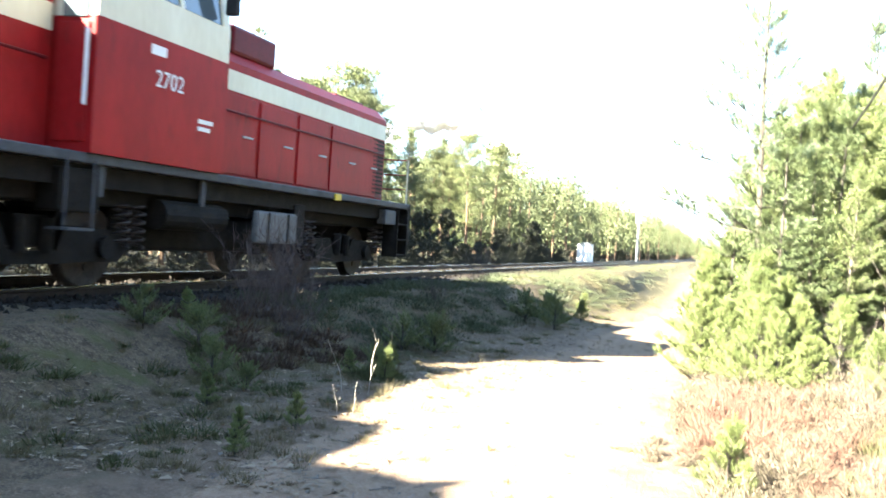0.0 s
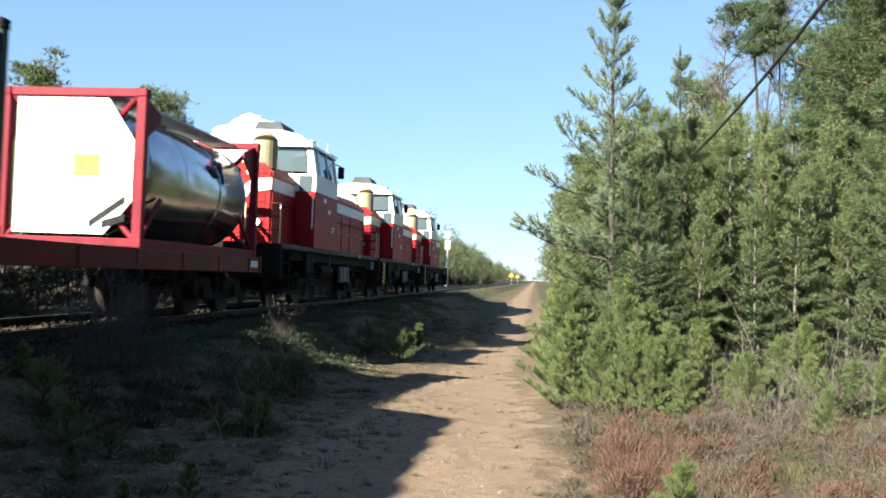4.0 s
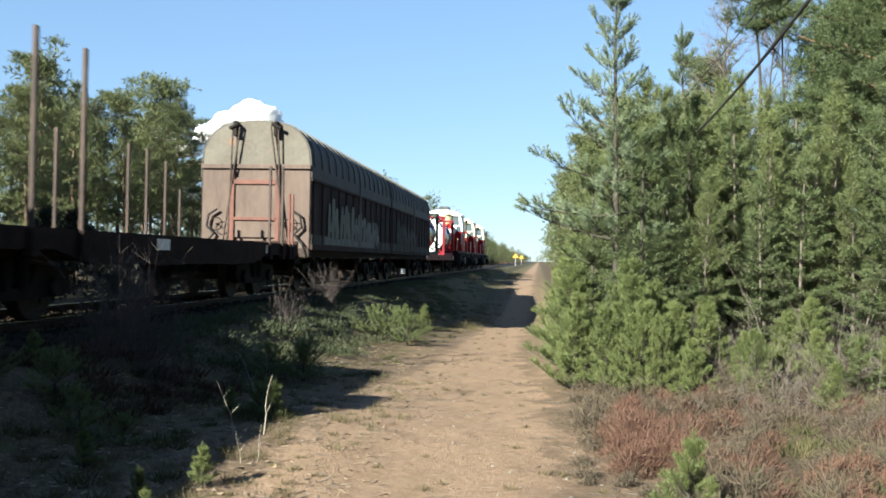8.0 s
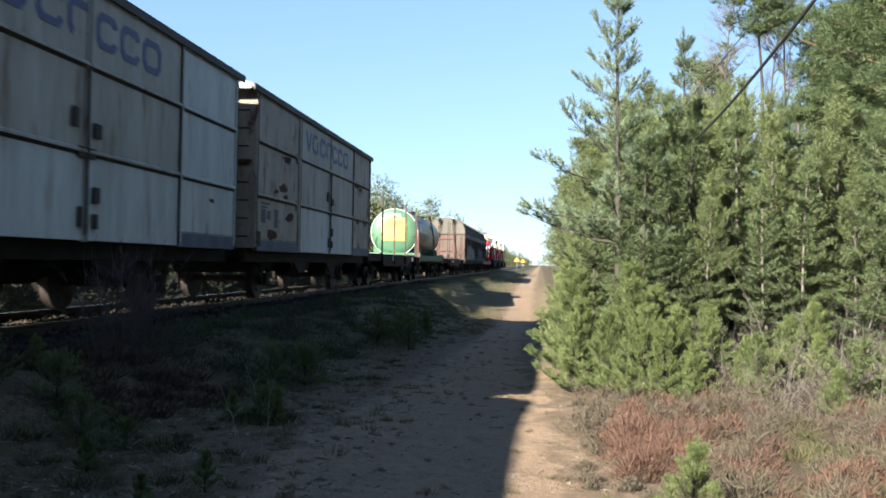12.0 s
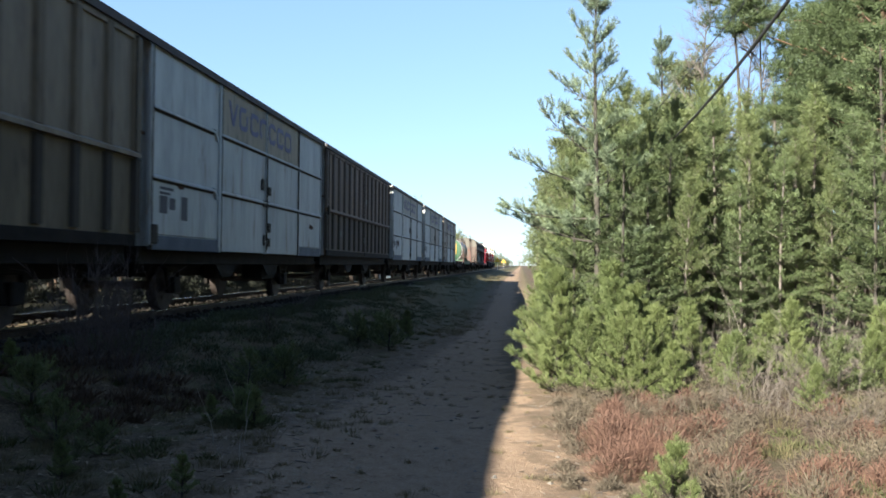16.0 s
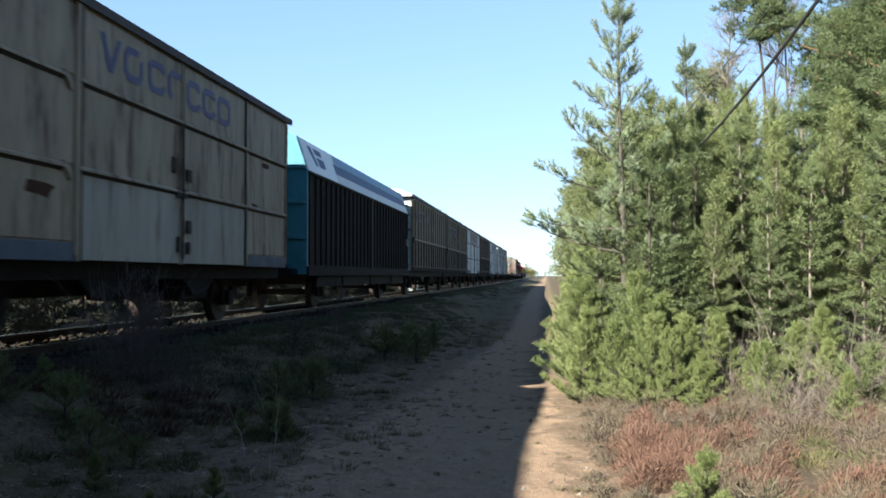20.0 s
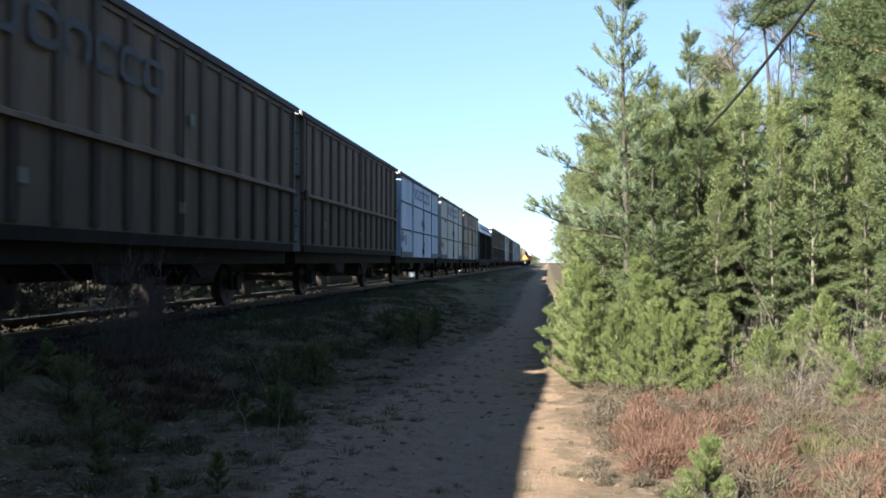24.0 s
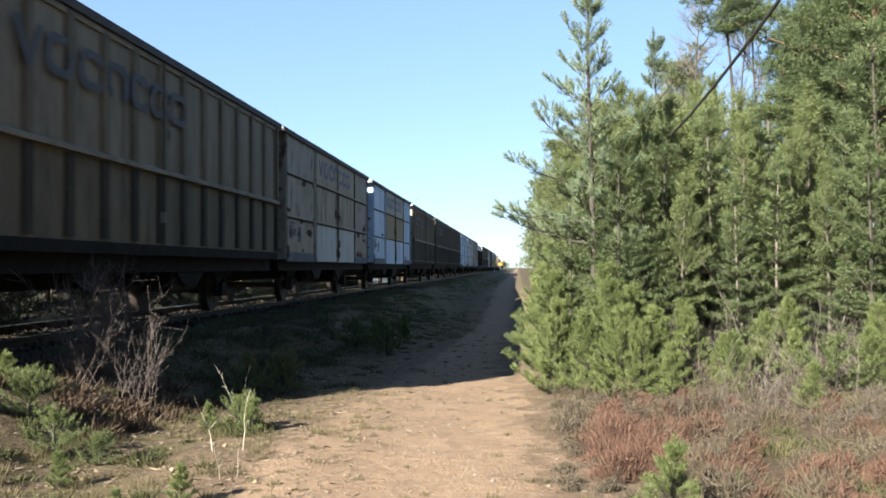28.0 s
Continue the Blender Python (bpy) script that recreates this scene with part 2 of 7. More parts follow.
M_STEEL = material("bare_container_steel", (0.36, 0.37, 0.39), (0.56, 0.57, 0.59), 0.17, 1.2, (1, 1, 2), 0.03, 20, metal=0.95, rust=(0.3, 0.28, 0.26), rust_amount=0.66)
# weathered brown, darkened in the colour because this side faces away from the sun
M_ROUND = material("weathered_shaded_brown_side", (0.0171, 0.0126, 0.0114), (0.0486, 0.0366, 0.032), 0.85, 1.2, (1, 1, 0.25), 0.2, 30, rust=(0.0137, 0.00823, 0.00687), rust_amount=0.6, spec=0.1)
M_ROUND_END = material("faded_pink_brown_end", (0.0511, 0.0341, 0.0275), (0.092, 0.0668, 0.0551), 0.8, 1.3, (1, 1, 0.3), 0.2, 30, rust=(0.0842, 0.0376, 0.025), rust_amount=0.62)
M_ROUND_CAP = material("faded_grey_green_end", (0.0603, 0.0524, 0.042), (0.0983, 0.0905, 0.0753), 0.8, 1.3, bump=0.2, rust=(0.158, 0.0819, 0.0459), rust_amount=0.6)
M_ROUND_ROOF = material("dull_grey_roof", (0.0229, 0.0207, 0.02), (0.0536, 0.0485, 0.0471), 0.7, 1.0, bump=0.15)
M_GRAFFITI = material("pale_spray_paint", (0.084, 0.0941, 0.079), (0.151, 0.165, 0.141), 0.8, 2, bump=0)
M_OLD_SPRAY = material("faded_spray_paint", (0.0378, 0.0378, 0.0336), (0.084, 0.084, 0.0773), 0.85, 2, bump=0, spec=0.1)
M_STAKE = material("rusty_stake", (0.0202, 0.0142, 0.0121), (0.0566, 0.0364, 0.0303), 0.8, 4, (1, 1, 0.3), 0.2)
M_STAKE_RED = material("red_stake", (0.0606, 0.0202, 0.0142), (0.106, 0.0404, 0.0283), 0.7, 4, bump=0.1)
M_DECK = material("flat_wagon_brown", (0.0121, 0.00809, 0.00685), (0.0303, 0.0181, 0.0154), 0.85, 3, bump=0.3, spec=0.1)
# darker copy of the green tank paint, for beams turned from the sun
M_GREEN_BEAM = material("shaded_green_beam", (0.012, 0.035, 0.02), (0.026, 0.062, 0.036), 0.6, 1.5, bump=0.1, spec=0.15)
M_BOX_RED = material("dull_red_frame_paint", (0.1, 0.006, 0.012), (0.16, 0.011, 0.02), 0.6, 2, bump=0.1, spec=0.15)
M_DARK_GREEN = material("dark_green_frame_paint", (0.012, 0.018, 0.016), (0.035, 0.045, 0.04), 0.6, 2, bump=0.1, spec=0.15)
M_GREEN = material("green_tank_paint", (0.0294, 0.084, 0.0437), (0.0571, 0.126, 0.0714), 0.5, 1.5, bump=0.05)
M_TANK = material("grey_tank_shell", (0.0432, 0.0432, 0.0389), (0.108, 0.107, 0.0936), 0.38, 0.8, (1, 1, 1), 0.05, rust=(0.0396, 0.0324, 0.0238), rust_amount=0.6)
M_TANK_BAND = material("dirty_mustard_band", (0.12, 0.104, 0.032), (0.248, 0.208, 0.064), 0.45, 1.0, (1, 1, 2), 0.05, rust=(0.072, 0.068, 0.04), rust_amount=0.6)
M_WAGON = {
    "white": material("chalky_white_wagon", (0.25, 0.265, 0.258), (0.4, 0.415, 0.4), 0.65, 1.9, (1, 1, 0.16), 0.1, 40, rust=(0.2, 0.175, 0.14), rust_amount=0.56),
    "dust": material("dust_stained_white_door", (0.19, 0.175, 0.148), (0.31, 0.295, 0.26), 0.7, 1.9, (1, 1, 0.16), 0.1, 40, rust=(0.13, 0.1, 0.07), rust_amount=0.55),
    "beige": material("stained_beige_wagon", (0.17, 0.137, 0.09), (0.29, 0.245, 0.175), 0.7, 1.9, (1, 1, 0.16), 0.1, 40, rust=(0.09, 0.055, 0.033), rust_amount=0.52),
    "rusty": material("rust_streaked_wagon", (0.16, 0.13, 0.1), (0.27, 0.235, 0.195), 0.7, 1.6, (1, 1, 0.4), 0.15, 40, rust=(0.055, 0.026, 0.018), rust_amount=0.54),
    "pale_blue": material("pale_blue_white_wagon", (0.2, 0.28, 0.385), (0.34, 0.44, 0.56), 0.6, 1.1, (1, 1, 0.22), 0.1, 40, rust=(0.27, 0.28, 0.28), rust_amount=0.66),
    "ochre": material("ochre_replaced_door", (0.14, 0.102, 0.053), (0.215, 0.162, 0.09), 0.7, 1.1, (1, 1, 0.25), 0.1, 40),
    "grey": material("dusty_grey_wagon", (0.104, 0.083, 0.057), (0.207, 0.17, 0.121), 0.75, 1.9, (1, 1, 0.16), 0.1, 40, rust=(0.0795, 0.062, 0.0423), rust_amount=0.55),
    "olive": material("grimy_olive_lower_sheets", (0.0615, 0.048, 0.0282), (0.133, 0.105, 0.0658), 0.78, 1.9, (1, 1, 0.2), 0.1, 40, rust=(0.0477, 0.034, 0.0226), rust_amount=0.55),
    "brown": material("dusty_brown_wagon", (0.0721, 0.049, 0.0342), (0.148, 0.105, 0.0741), 0.75, 1.0, (1, 1, 0.22), 0.1, 40, rust=(0.0795, 0.055, 0.0389), rust_amount=0.62),
    "dark_brown": material("dark_brown_lower_sheets", (0.036, 0.026, 0.019), (0.08, 0.058, 0.043), 0.78, 1.2, (1, 1, 0.22), 0.1, 40),
}
M_SILL = material("blue_grey_sill_paint", (0.05, 0.062, 0.08), (0.1, 0.115, 0.14), 0.7, 2, (1, 1, 0.5), 0.1, rust=(0.05, 0.035, 0.025), rust_amount=0.6, spec=0.15)
M_SPOT = material("flaked_rust_patch", (0.03, 0.016, 0.011), (0.075, 0.036, 0.022), 0.9, 9, bump=0.4, spec=0.1)
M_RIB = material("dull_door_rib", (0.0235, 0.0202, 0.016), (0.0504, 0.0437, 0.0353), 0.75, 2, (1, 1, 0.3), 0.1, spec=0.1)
M_WAGON_ROOF = material("pale_metal_roof", (0.378, 0.378, 0.363), (0.514, 0.514, 0.491), 0.5, 1.5, bump=0.1)
M_EDGE = material("rusty_roof_edge", (0.0283, 0.0223, 0.0202), (0.0647, 0.0526, 0.0485), 0.8, 4, bump=0.3)
M_MARK = material("blue_lettering_paint", (0.0243, 0.0243, 0.089), (0.0485, 0.0485, 0.138), 0.6, 6, bump=0)
M_MARK_GREY = material("faded_dark_lettering_paint", (0.0283, 0.0283, 0.0364), (0.0566, 0.0566, 0.0647), 0.7, 6, bump=0)
M_TURQ = material("turquoise_wagon_end", (0.0084, 0.084, 0.118), (0.021, 0.126, 0.168), 0.6, 2, bump=0.1)
M_STRIPE_BLUE = material("blue_stripe_paint", (0.0162, 0.0404, 0.106), (0.0283, 0.0606, 0.138), 0.6, 2, bump=0)
M_STRIPE_PALE = material("pale_blue_stripe_paint", (0.114, 0.214, 0.3), (0.157, 0.271, 0.371), 0.6, 2, bump=0)
M_SLAT = material("dark_wagon_curtain", (0.0075, 0.00657, 0.00599), (0.0188, 0.0158, 0.0146), 0.8, 2, (1, 1, 0.3), 0.2, spec=0.1)
M_WHEEL = material("worn_wheel_steel", (0.0202, 0.0162, 0.0142), (0.0566, 0.0445, 0.0404), 0.6, 5, bump=0.2, spec=0.1)
M_CABLE = material("black_cable", (0.0126, 0.0126, 0.0126), (0.0252, 0.0252, 0.0252), 0.7, 5, bump=0)
M_GALV = material("galvanised_mast", (0.259, 0.264, 0.269), (0.352, 0.357, 0.362), 0.5, 3, bump=0.05)
M_CLOUD = material("cumulus_white", (0.88, 0.88, 0.89), (0.94, 0.94, 0.94), 1.0, 0.01, bump=0, spec=0.0, through_light=0.4)


# ---- mesh helpers ----
def box(bm, x0, x1, y0, y1, z0, z1, bev=0.0):
    vs = bmesh.ops.create_cube(bm, size=1)["verts"]
    bmesh.ops.transform(bm, matrix=Matrix.Translation(((x0 + x1) / 2, (y0 + y1) / 2, (z0 + z1) / 2)) @ Matrix.Diagonal((x1 - x0, y1 - y0, z1 - z0, 1)), verts=vs)
    if bev:
        es = list({e for v in vs for e in v.link_edges})
        bmesh.ops.bevel(bm, geom=es, offset=bev, segments=2, affect="EDGES", profile=0.5)
    return bm


def rod(bm, a, b, r, seg=8, r2=None):
    a, b = Vector(a), Vector(b)
    d = b - a
    m = Matrix.Translation((a + b) / 2) @ d.to_track_quat("Z", "Y").to_matrix().to_4x4()
    bmesh.ops.create_cone(bm, cap_ends=True, segments=seg, radius1=r, radius2=r if r2 is None else r2, depth=d.length, matrix=m)
    return bm


def prism(bm, outline, y0, y1, axis="y"):
    """Extrude an outline of (x, z) pairs from y0 to y1 (axis 'x': an outline of (y, z) pairs along x)."""
    put = (lambda p, d: (p[0], d, p[1])) if axis == "y" else (lambda p, d: (d, p[0], p[1]))
    a = [bm.verts.new(put(p, y0)) for p in outline]
    b = [bm.verts.new(put(p, y1)) for p in outline]
    n = len(outline)
    for i in range(n):
        bm.faces.new((a[i], a[(i + 1) % n], b[(i + 1) % n], b[i]))
    bm.faces.new(a[::-1])
    bm.faces.new(b)
    bmesh.ops.recalc_face_normals(bm, faces=bm.faces)
    return bm


def part(name, bm, mat, parent=None, label="", smooth=False):
    me = bpy.data.meshes.new(name)
    bm.to_mesh(me)
    bm.free()
    if smooth:
        for p in me.polygons:
            p.use_smooth = True
    me.materials.append(mat)
    ob = new(name, me)
    if parent:
        ob.parent = parent
    if label:
        tagged(ob, label)
    return ob


def shared(name, source, parent, m):
    """Another part on the same mesh."""
    ob = new(name, source.data)
    ob.parent = parent
    ob.matrix_basis = m
    return ob


def B():
    return bmesh.new()


def tri_mesh(name, v, mat, parent=None):
    """Loose triangles from an array of n x 3 corners."""
    v = np.asarray(v, dtype=np.float32).reshape(-1, 3)
    n = len(v)
    me = bpy.data.meshes.new(name)
    me.vertices.add(n)
    me.vertices.foreach_set("co", v.ravel())
    me.loops.add(n)
    me.loops.foreach_set("vertex_index", np.arange(n, dtype=np.int32))
    me.polygons.add(n // 3)
    me.polygons.foreach_set("loop_start", np.arange(0, n, 3, dtype=np.int32))
    me.update(calc_edges=True)
    me.materials.append(mat)
    ob = new(name, me)
    if parent:
        ob.parent = parent
    return ob


def unit(a):
    return a / (np.linalg.norm(a, axis=-1, keepdims=True) + 1e-9)


def needles(p, d, length, reach, n, width, rng, forward=0.7):
    """Tufts: at each point p, along d, n thin blades that stand off the twig."""
    m = len(p)
    base = p[:, None, :] + d[:, None, :] * (rng.random((m, n, 1)) * length)
    r = rng.normal(size=(m, n, 3))
    way = unit(d[:, None, :] * forward + unit(r))
    tip = base + way * reach * (0.6 + 0.5 * rng.random((m, n, 1)))
    side = unit(np.cross(way, rng.normal(size=(m, n, 3)))) * width / 2
    return np.stack((base - side, base + side, tip), axis=2).reshape(-1, 3)


def sticks(p0, p1, r0, r1, sides=4):
    """Tapered sticks as triangles, one per row of p0 and p1."""
    d = unit(p1 - p0)
    ref = np.where(np.abs(d[:, 2:3]) > 0.9, np.array([[1.0, 0, 0]]), np.array([[0, 0, 1.0]]))
    u = unit(np.cross(d, ref))
    w = np.cross(d, u)
    r0, r1 = np.broadcast_to(r0, len(p0))[:, None], np.broadcast_to(r1, len(p0))[:, None]
    out = []
    for k in range(sides):
        a, b = 2 * math.pi * k / sides, 2 * math.pi * (k + 1) / sides
        ea, eb = u * math.cos(a) + w * math.sin(a), u * math.cos(b) + w * math.sin(b)
        q = (p0 + ea * r0, p0 + eb * r0, p1 + eb * r1, p1 + ea * r1)
        out += [np.stack((q[0], q[1], q[2]), axis=1), np.stack((q[0], q[2], q[3]), axis=1)]
    return np.concatenate(out).reshape(-1, 3)

# ---- ground, path and track ----
TRACK_X, RAIL_Z = -7.55, 0.69


def smooth_step(a, b, x):
    t = np.clip((x - a) / (b - a), 0, 1)
    return t * t * (3 - 2 * t)


def ground_height(x, y):
    bank = 0.5 * (smooth_step(-3.6, -5.2, x) - smooth_step(-9.7, -12.0, x))
    heath = 0.1 * smooth_step(0.6, 2.5, x)
    hollow = -0.04 * np.exp(-((x + 0.75) / 0.9) ** 2)
    wave = 0.05 * np.sin(x * 0.9 + 1.3 * np.sin(y * 0.37)) * np.sin(y * 0.6 + x * 0.4) * (0.35 + smooth_step(0.3, 1.5, np.abs(x + 0.8)))
    fine = 0.018 * np.sin(x * 5.1 + 2 * np.sin(y * 2.3)) * np.sin(y * 4.3 + np.sin(x * 3.1))
    far = np.clip(1.2 - np.hypot(x, y) / 90, 0, 1)
    # the path sinks below the track as it leads away, and climbs again before the crossing
    dip = -0.028 * np.clip(y - 8, 0, 35) * (1 - smooth_step(46, 74, y)) * smooth_step(-4.9, -2.6, x) * (1 - smooth_step(-0.3, 1.0, x))
    return bank + heath + hollow + dip + (wave + fine) * far


def axis_lines(near, step, far, grow=1.18):
    pos = list(np.arange(0, near, step))
    s = step
    while pos[-1] < far:
        s *= grow
        pos.append(pos[-1] + s)
    return np.array(pos)


gx = axis_lines(13, 0.14, 3000)
gx = np.concatenate((-gx[:0:-1], gx)) - 1.0
gy = axis_lines(34, 0.16, 3500)
gy = np.concatenate((-axis_lines(3, 0.5, 600)[:0:-1], gy))
GX, GY = np.meshgrid(gx, gy, indexing="ij")
verts = np.stack((GX, GY, ground_height(GX, GY)), axis=-1).reshape(-1, 3)
nx_, ny_ = len(gx), len(gy)
idx = np.arange(nx_ * ny_).reshape(nx_, ny_)
quads = np.stack((idx[:-1, :-1], idx[1:, :-1], idx[1:, 1:], idx[:-1, 1:]), axis=-1).reshape(-1, 4)
gm = bpy.data.meshes.new("ground")
gm.from_pydata(verts.tolist(), [], quads.tolist())
for p in gm.polygons:
    p.use_smooth = True
ground = tagged(new("ground", gm), "sandy heath ground with a trodden path beside the railway", "ground", kind="structure")


def ground_material():
    m = bpy.data.materials.new("sandy_heath_ground")
    m.use_nodes = True
    nt = m.node_tree
    n, link = nt.nodes, nt.links.new
    bsdf = n["Principled BSDF"]
    bsdf.inputs["Roughness"].default_value = 0.95
    bsdf.inputs["Specular IOR Level"].default_value = 0.15
    geo = n.new("ShaderNodeNewGeometry")
    sep = n.new("ShaderNodeSeparateXYZ")
    link(geo.outputs["Position"], sep.inputs[0])

    def noise_tex(scale, detail=6, rough=0.6):
        t = n.new("ShaderNodeTexNoise")
        t.inputs["Scale"].default_value, t.inputs["Detail"].default_value, t.inputs["Roughness"].default_value = scale, detail, rough
        link(geo.outputs["Position"], t.inputs["Vector"])
        return t.outputs["Fac"]

    def ranged(v, a, b):
        r = n.new("ShaderNodeMapRange")
        r.inputs["From Min"].default_value, r.inputs["From Max"].default_value = a, b
        link(v, r.inputs["Value"])
        return r.outputs[0]

    def calc(op, a, b):
        c = n.new("ShaderNodeMath")
        c.operation = op
        for k, v in enumerate((a, b)):
            if isinstance(v, (int, float)):
                c.inputs[k].default_value = v
            else:
                link(v, c.inputs[k])
        return c.outputs[0]

    def mixed(f, a, b):
        x = n.new("ShaderNodeMix")
        x.data_type = "RGBA"
        link(f, x.inputs[0])
        for k, v in ((6, a), (7, b)):
            if isinstance(v, tuple):
                x.inputs[k].default_value = rgb(v)
            else:
                link(v, x.inputs[k])
        return x.outputs[2]

    big, mid, small, tiny = noise_tex(0.55), noise_tex(2.2), noise_tex(9, 8, 0.7), noise_tex(45, 4)
    wander = calc("MULTIPLY", calc("SUBTRACT", mid, 0.5), 1.6)
    wander = calc("ADD", wander, calc("MULTIPLY", calc("SUBTRACT", small, 0.5), 0.5))
    # the path bends gently and narrows away from the camera
    centre = calc("ADD", calc("MULTIPLY", ranged(sep.outputs["Y"], 4, 20), -0.25), -0.85)
    off = calc("ABSOLUTE", calc("ADD", calc("SUBTRACT", sep.outputs["X"], centre), wander), 0.0)
    edge = calc("ADD", calc("MULTIPLY", ranged(sep.outputs["Y"], 4, 20), -0.65), 1.6)
    path = ranged(calc("SUBTRACT", edge, off), -0.75, 0.4)
    sand = mixed(ranged(small, 0.35, 0.7), (0.126, 0.0836, 0.0541), (0.195, 0.135, 0.0914))
    sand = mixed(ranged(tiny, 0.45, 0.75), sand, (0.22, 0.164, 0.121))
    sand = mixed(ranged(mid, 0.6, 0.75), sand, (0.0811, 0.0586, 0.0401))
    litter = mixed(ranged(small, 0.35, 0.65), (0.0217, 0.0156, 0.00995), (0.0871, 0.0635, 0.0398))
    litter = mixed(ranged(tiny, 0.5, 0.7), litter, (0.135, 0.105, 0.0698))
    litter = mixed(ranged(mid, 0.52, 0.66), litter, (0.0515, 0.0491, 0.0199))
    litter = mixed(calc("MULTIPLY", ranged(sep.outputs["Y"], 22, 55), 0.75), litter, mixed(ranged(small, 0.35, 0.65), (0.0329, 0.0316, 0.0157), (0.076, 0.0724, 0.0381)))
    heath = mixed(ranged(small, 0.35, 0.65), (0.0317, 0.0211, 0.0157), (0.0811, 0.0563, 0.0405))
    heath = mixed(ranged(big, 0.5, 0.6), heath, (0.0365, 0.0322, 0.019))
    right = ranged(sep.outputs["X"], 0.2, 1.2)
    away = mixed(right, litter, heath)
    # forest floor beyond the track, with the trees' shade painted into its colour
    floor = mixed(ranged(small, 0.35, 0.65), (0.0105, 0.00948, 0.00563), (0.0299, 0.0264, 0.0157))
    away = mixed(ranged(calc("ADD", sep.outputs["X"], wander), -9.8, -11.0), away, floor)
    edge_litter = ranged(calc("SUBTRACT", calc("ABSOLUTE", calc("SUBTRACT", off, edge), 0.0), calc("MULTIPLY", mid, 0.7)), 0.05, -0.12)
    col = mixed(path, away, sand)
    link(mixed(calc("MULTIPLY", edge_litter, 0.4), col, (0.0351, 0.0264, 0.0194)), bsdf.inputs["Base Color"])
    bump = n.new("ShaderNodeBump")
    bump.inputs["Strength"].default_value = 0.7
    bump.inputs["Distance"].default_value = 0.04
    link(calc("ADD", small, calc("MULTIPLY", tiny, 0.5)), bump.inputs["Height"])
    link(bump.outputs[0], bsdf.inputs["Normal"])
    return m


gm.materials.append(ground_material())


def ground_at(x, y):
    return float(ground_height(np.array(float(x)), np.array(float(y))))


# ballast bed with loose stones
bed = tagged(new("ballast_bed"), "grey-brown crushed stone ballast under the rails", "ballast", kind="structure")
bm = B()
prism(bm, [(TRACK_X - 2.6, 0.3), (TRACK_X - 1.6, 0.55), (TRACK_X + 1.6, 0.55), (TRACK_X + 2.6, 0.3), (TRACK_X + 2.6, 0.1), (TRACK_X - 2.6, 0.1)], -420, 1500)
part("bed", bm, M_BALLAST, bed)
rng = np.random.default_rng(5)
n_st = 9000
sx = TRACK_X + rng.uniform(-2.9, 2.9, n_st)
sy = 4 + 46 * rng.random(n_st) ** 1.5
sz = np.where(np.abs(sx - TRACK_X) < 1.6, 0.55, 0.55 - (np.abs(sx - TRACK_X) - 1.6) * 0.25)
ctr = np.stack((sx, sy, sz + 0.01), axis=1)
cube = np.array([(1, 0, 0), (-1, 0, 0), (0, 1, 0), (0, -1, 0), (0, 0, 1), (0, 0, -1)], float)
octa = [(0, 2, 4), (2, 1, 4), (1, 3, 4), (3, 0, 4), (2, 0, 5), (1, 2, 5), (3, 1, 5), (0, 3, 5)]
pts = ctr[:, None, :] + (cube[None] + rng.normal(0, 0.25, (n_st, 6, 3))) * (0.025 + 0.03 * rng.random((n_st, 1, 1)))
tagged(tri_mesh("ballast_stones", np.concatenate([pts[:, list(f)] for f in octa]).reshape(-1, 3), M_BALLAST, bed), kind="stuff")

track = tagged(new("railway_track"), "single railway track with rusty rails on sleepers", "railway track", kind="structure")
for side in (-1, 1):
    x = TRACK_X + side * 0.797
    bm = B()
    prism(bm, [(x - 0.075, RAIL_Z - 0.172), (x + 0.075, RAIL_Z - 0.172), (x + 0.075, RAIL_Z - 0.155), (x + 0.012, RAIL_Z - 0.13), (x + 0.012, RAIL_Z - 0.045),
               (x + 0.036, RAIL_Z - 0.035), (x + 0.036, RAIL_Z - 0.008), (x - 0.036, RAIL_Z - 0.008), (x - 0.036, RAIL_Z - 0.035), (x - 0.012, RAIL_Z - 0.045),
               (x - 0.012, RAIL_Z - 0.13), (x - 0.075, RAIL_Z - 0.155)], -420, 1500)
    rail = part("rail", bm, M_RAIL, track)
    bm = B()
    box(bm, x - 0.034, x + 0.034, -420, 1500, RAIL_Z - 0.008, RAIL_Z)
    part("rail_head", bm, M_RAIL_TOP, rail, "polished steel running surface")
bm = B()
box(bm, -1.3, 1.3, -0.12, 0.12, -0.14, 0.0, 0.015)
first_sleeper = part("sleeper", bm, M_SLEEPER, track)
first_sleeper.matrix_basis = pose(TRACK_X, 2, RAIL_Z - 0.172)
for k in range(1, 130):
    shared("sleeper", first_sleeper, track, pose(TRACK_X, 2 + 0.61 * k, RAIL_Z - 0.172, 0, 0, 0.6 * math.sin(k * 7.3)))
bm = B()
for k in range(130, 500):
    box(bm, TRACK_X - 1.3, TRACK_X + 1.3, 2 + 0.61 * k - 0.12, 2 + 0.61 * k + 0.12, RAIL_Z - 0.31, RAIL_Z - 0.172)
tagged(part("far_sleepers", bm, M_SLEEPER, track), kind="stuff")

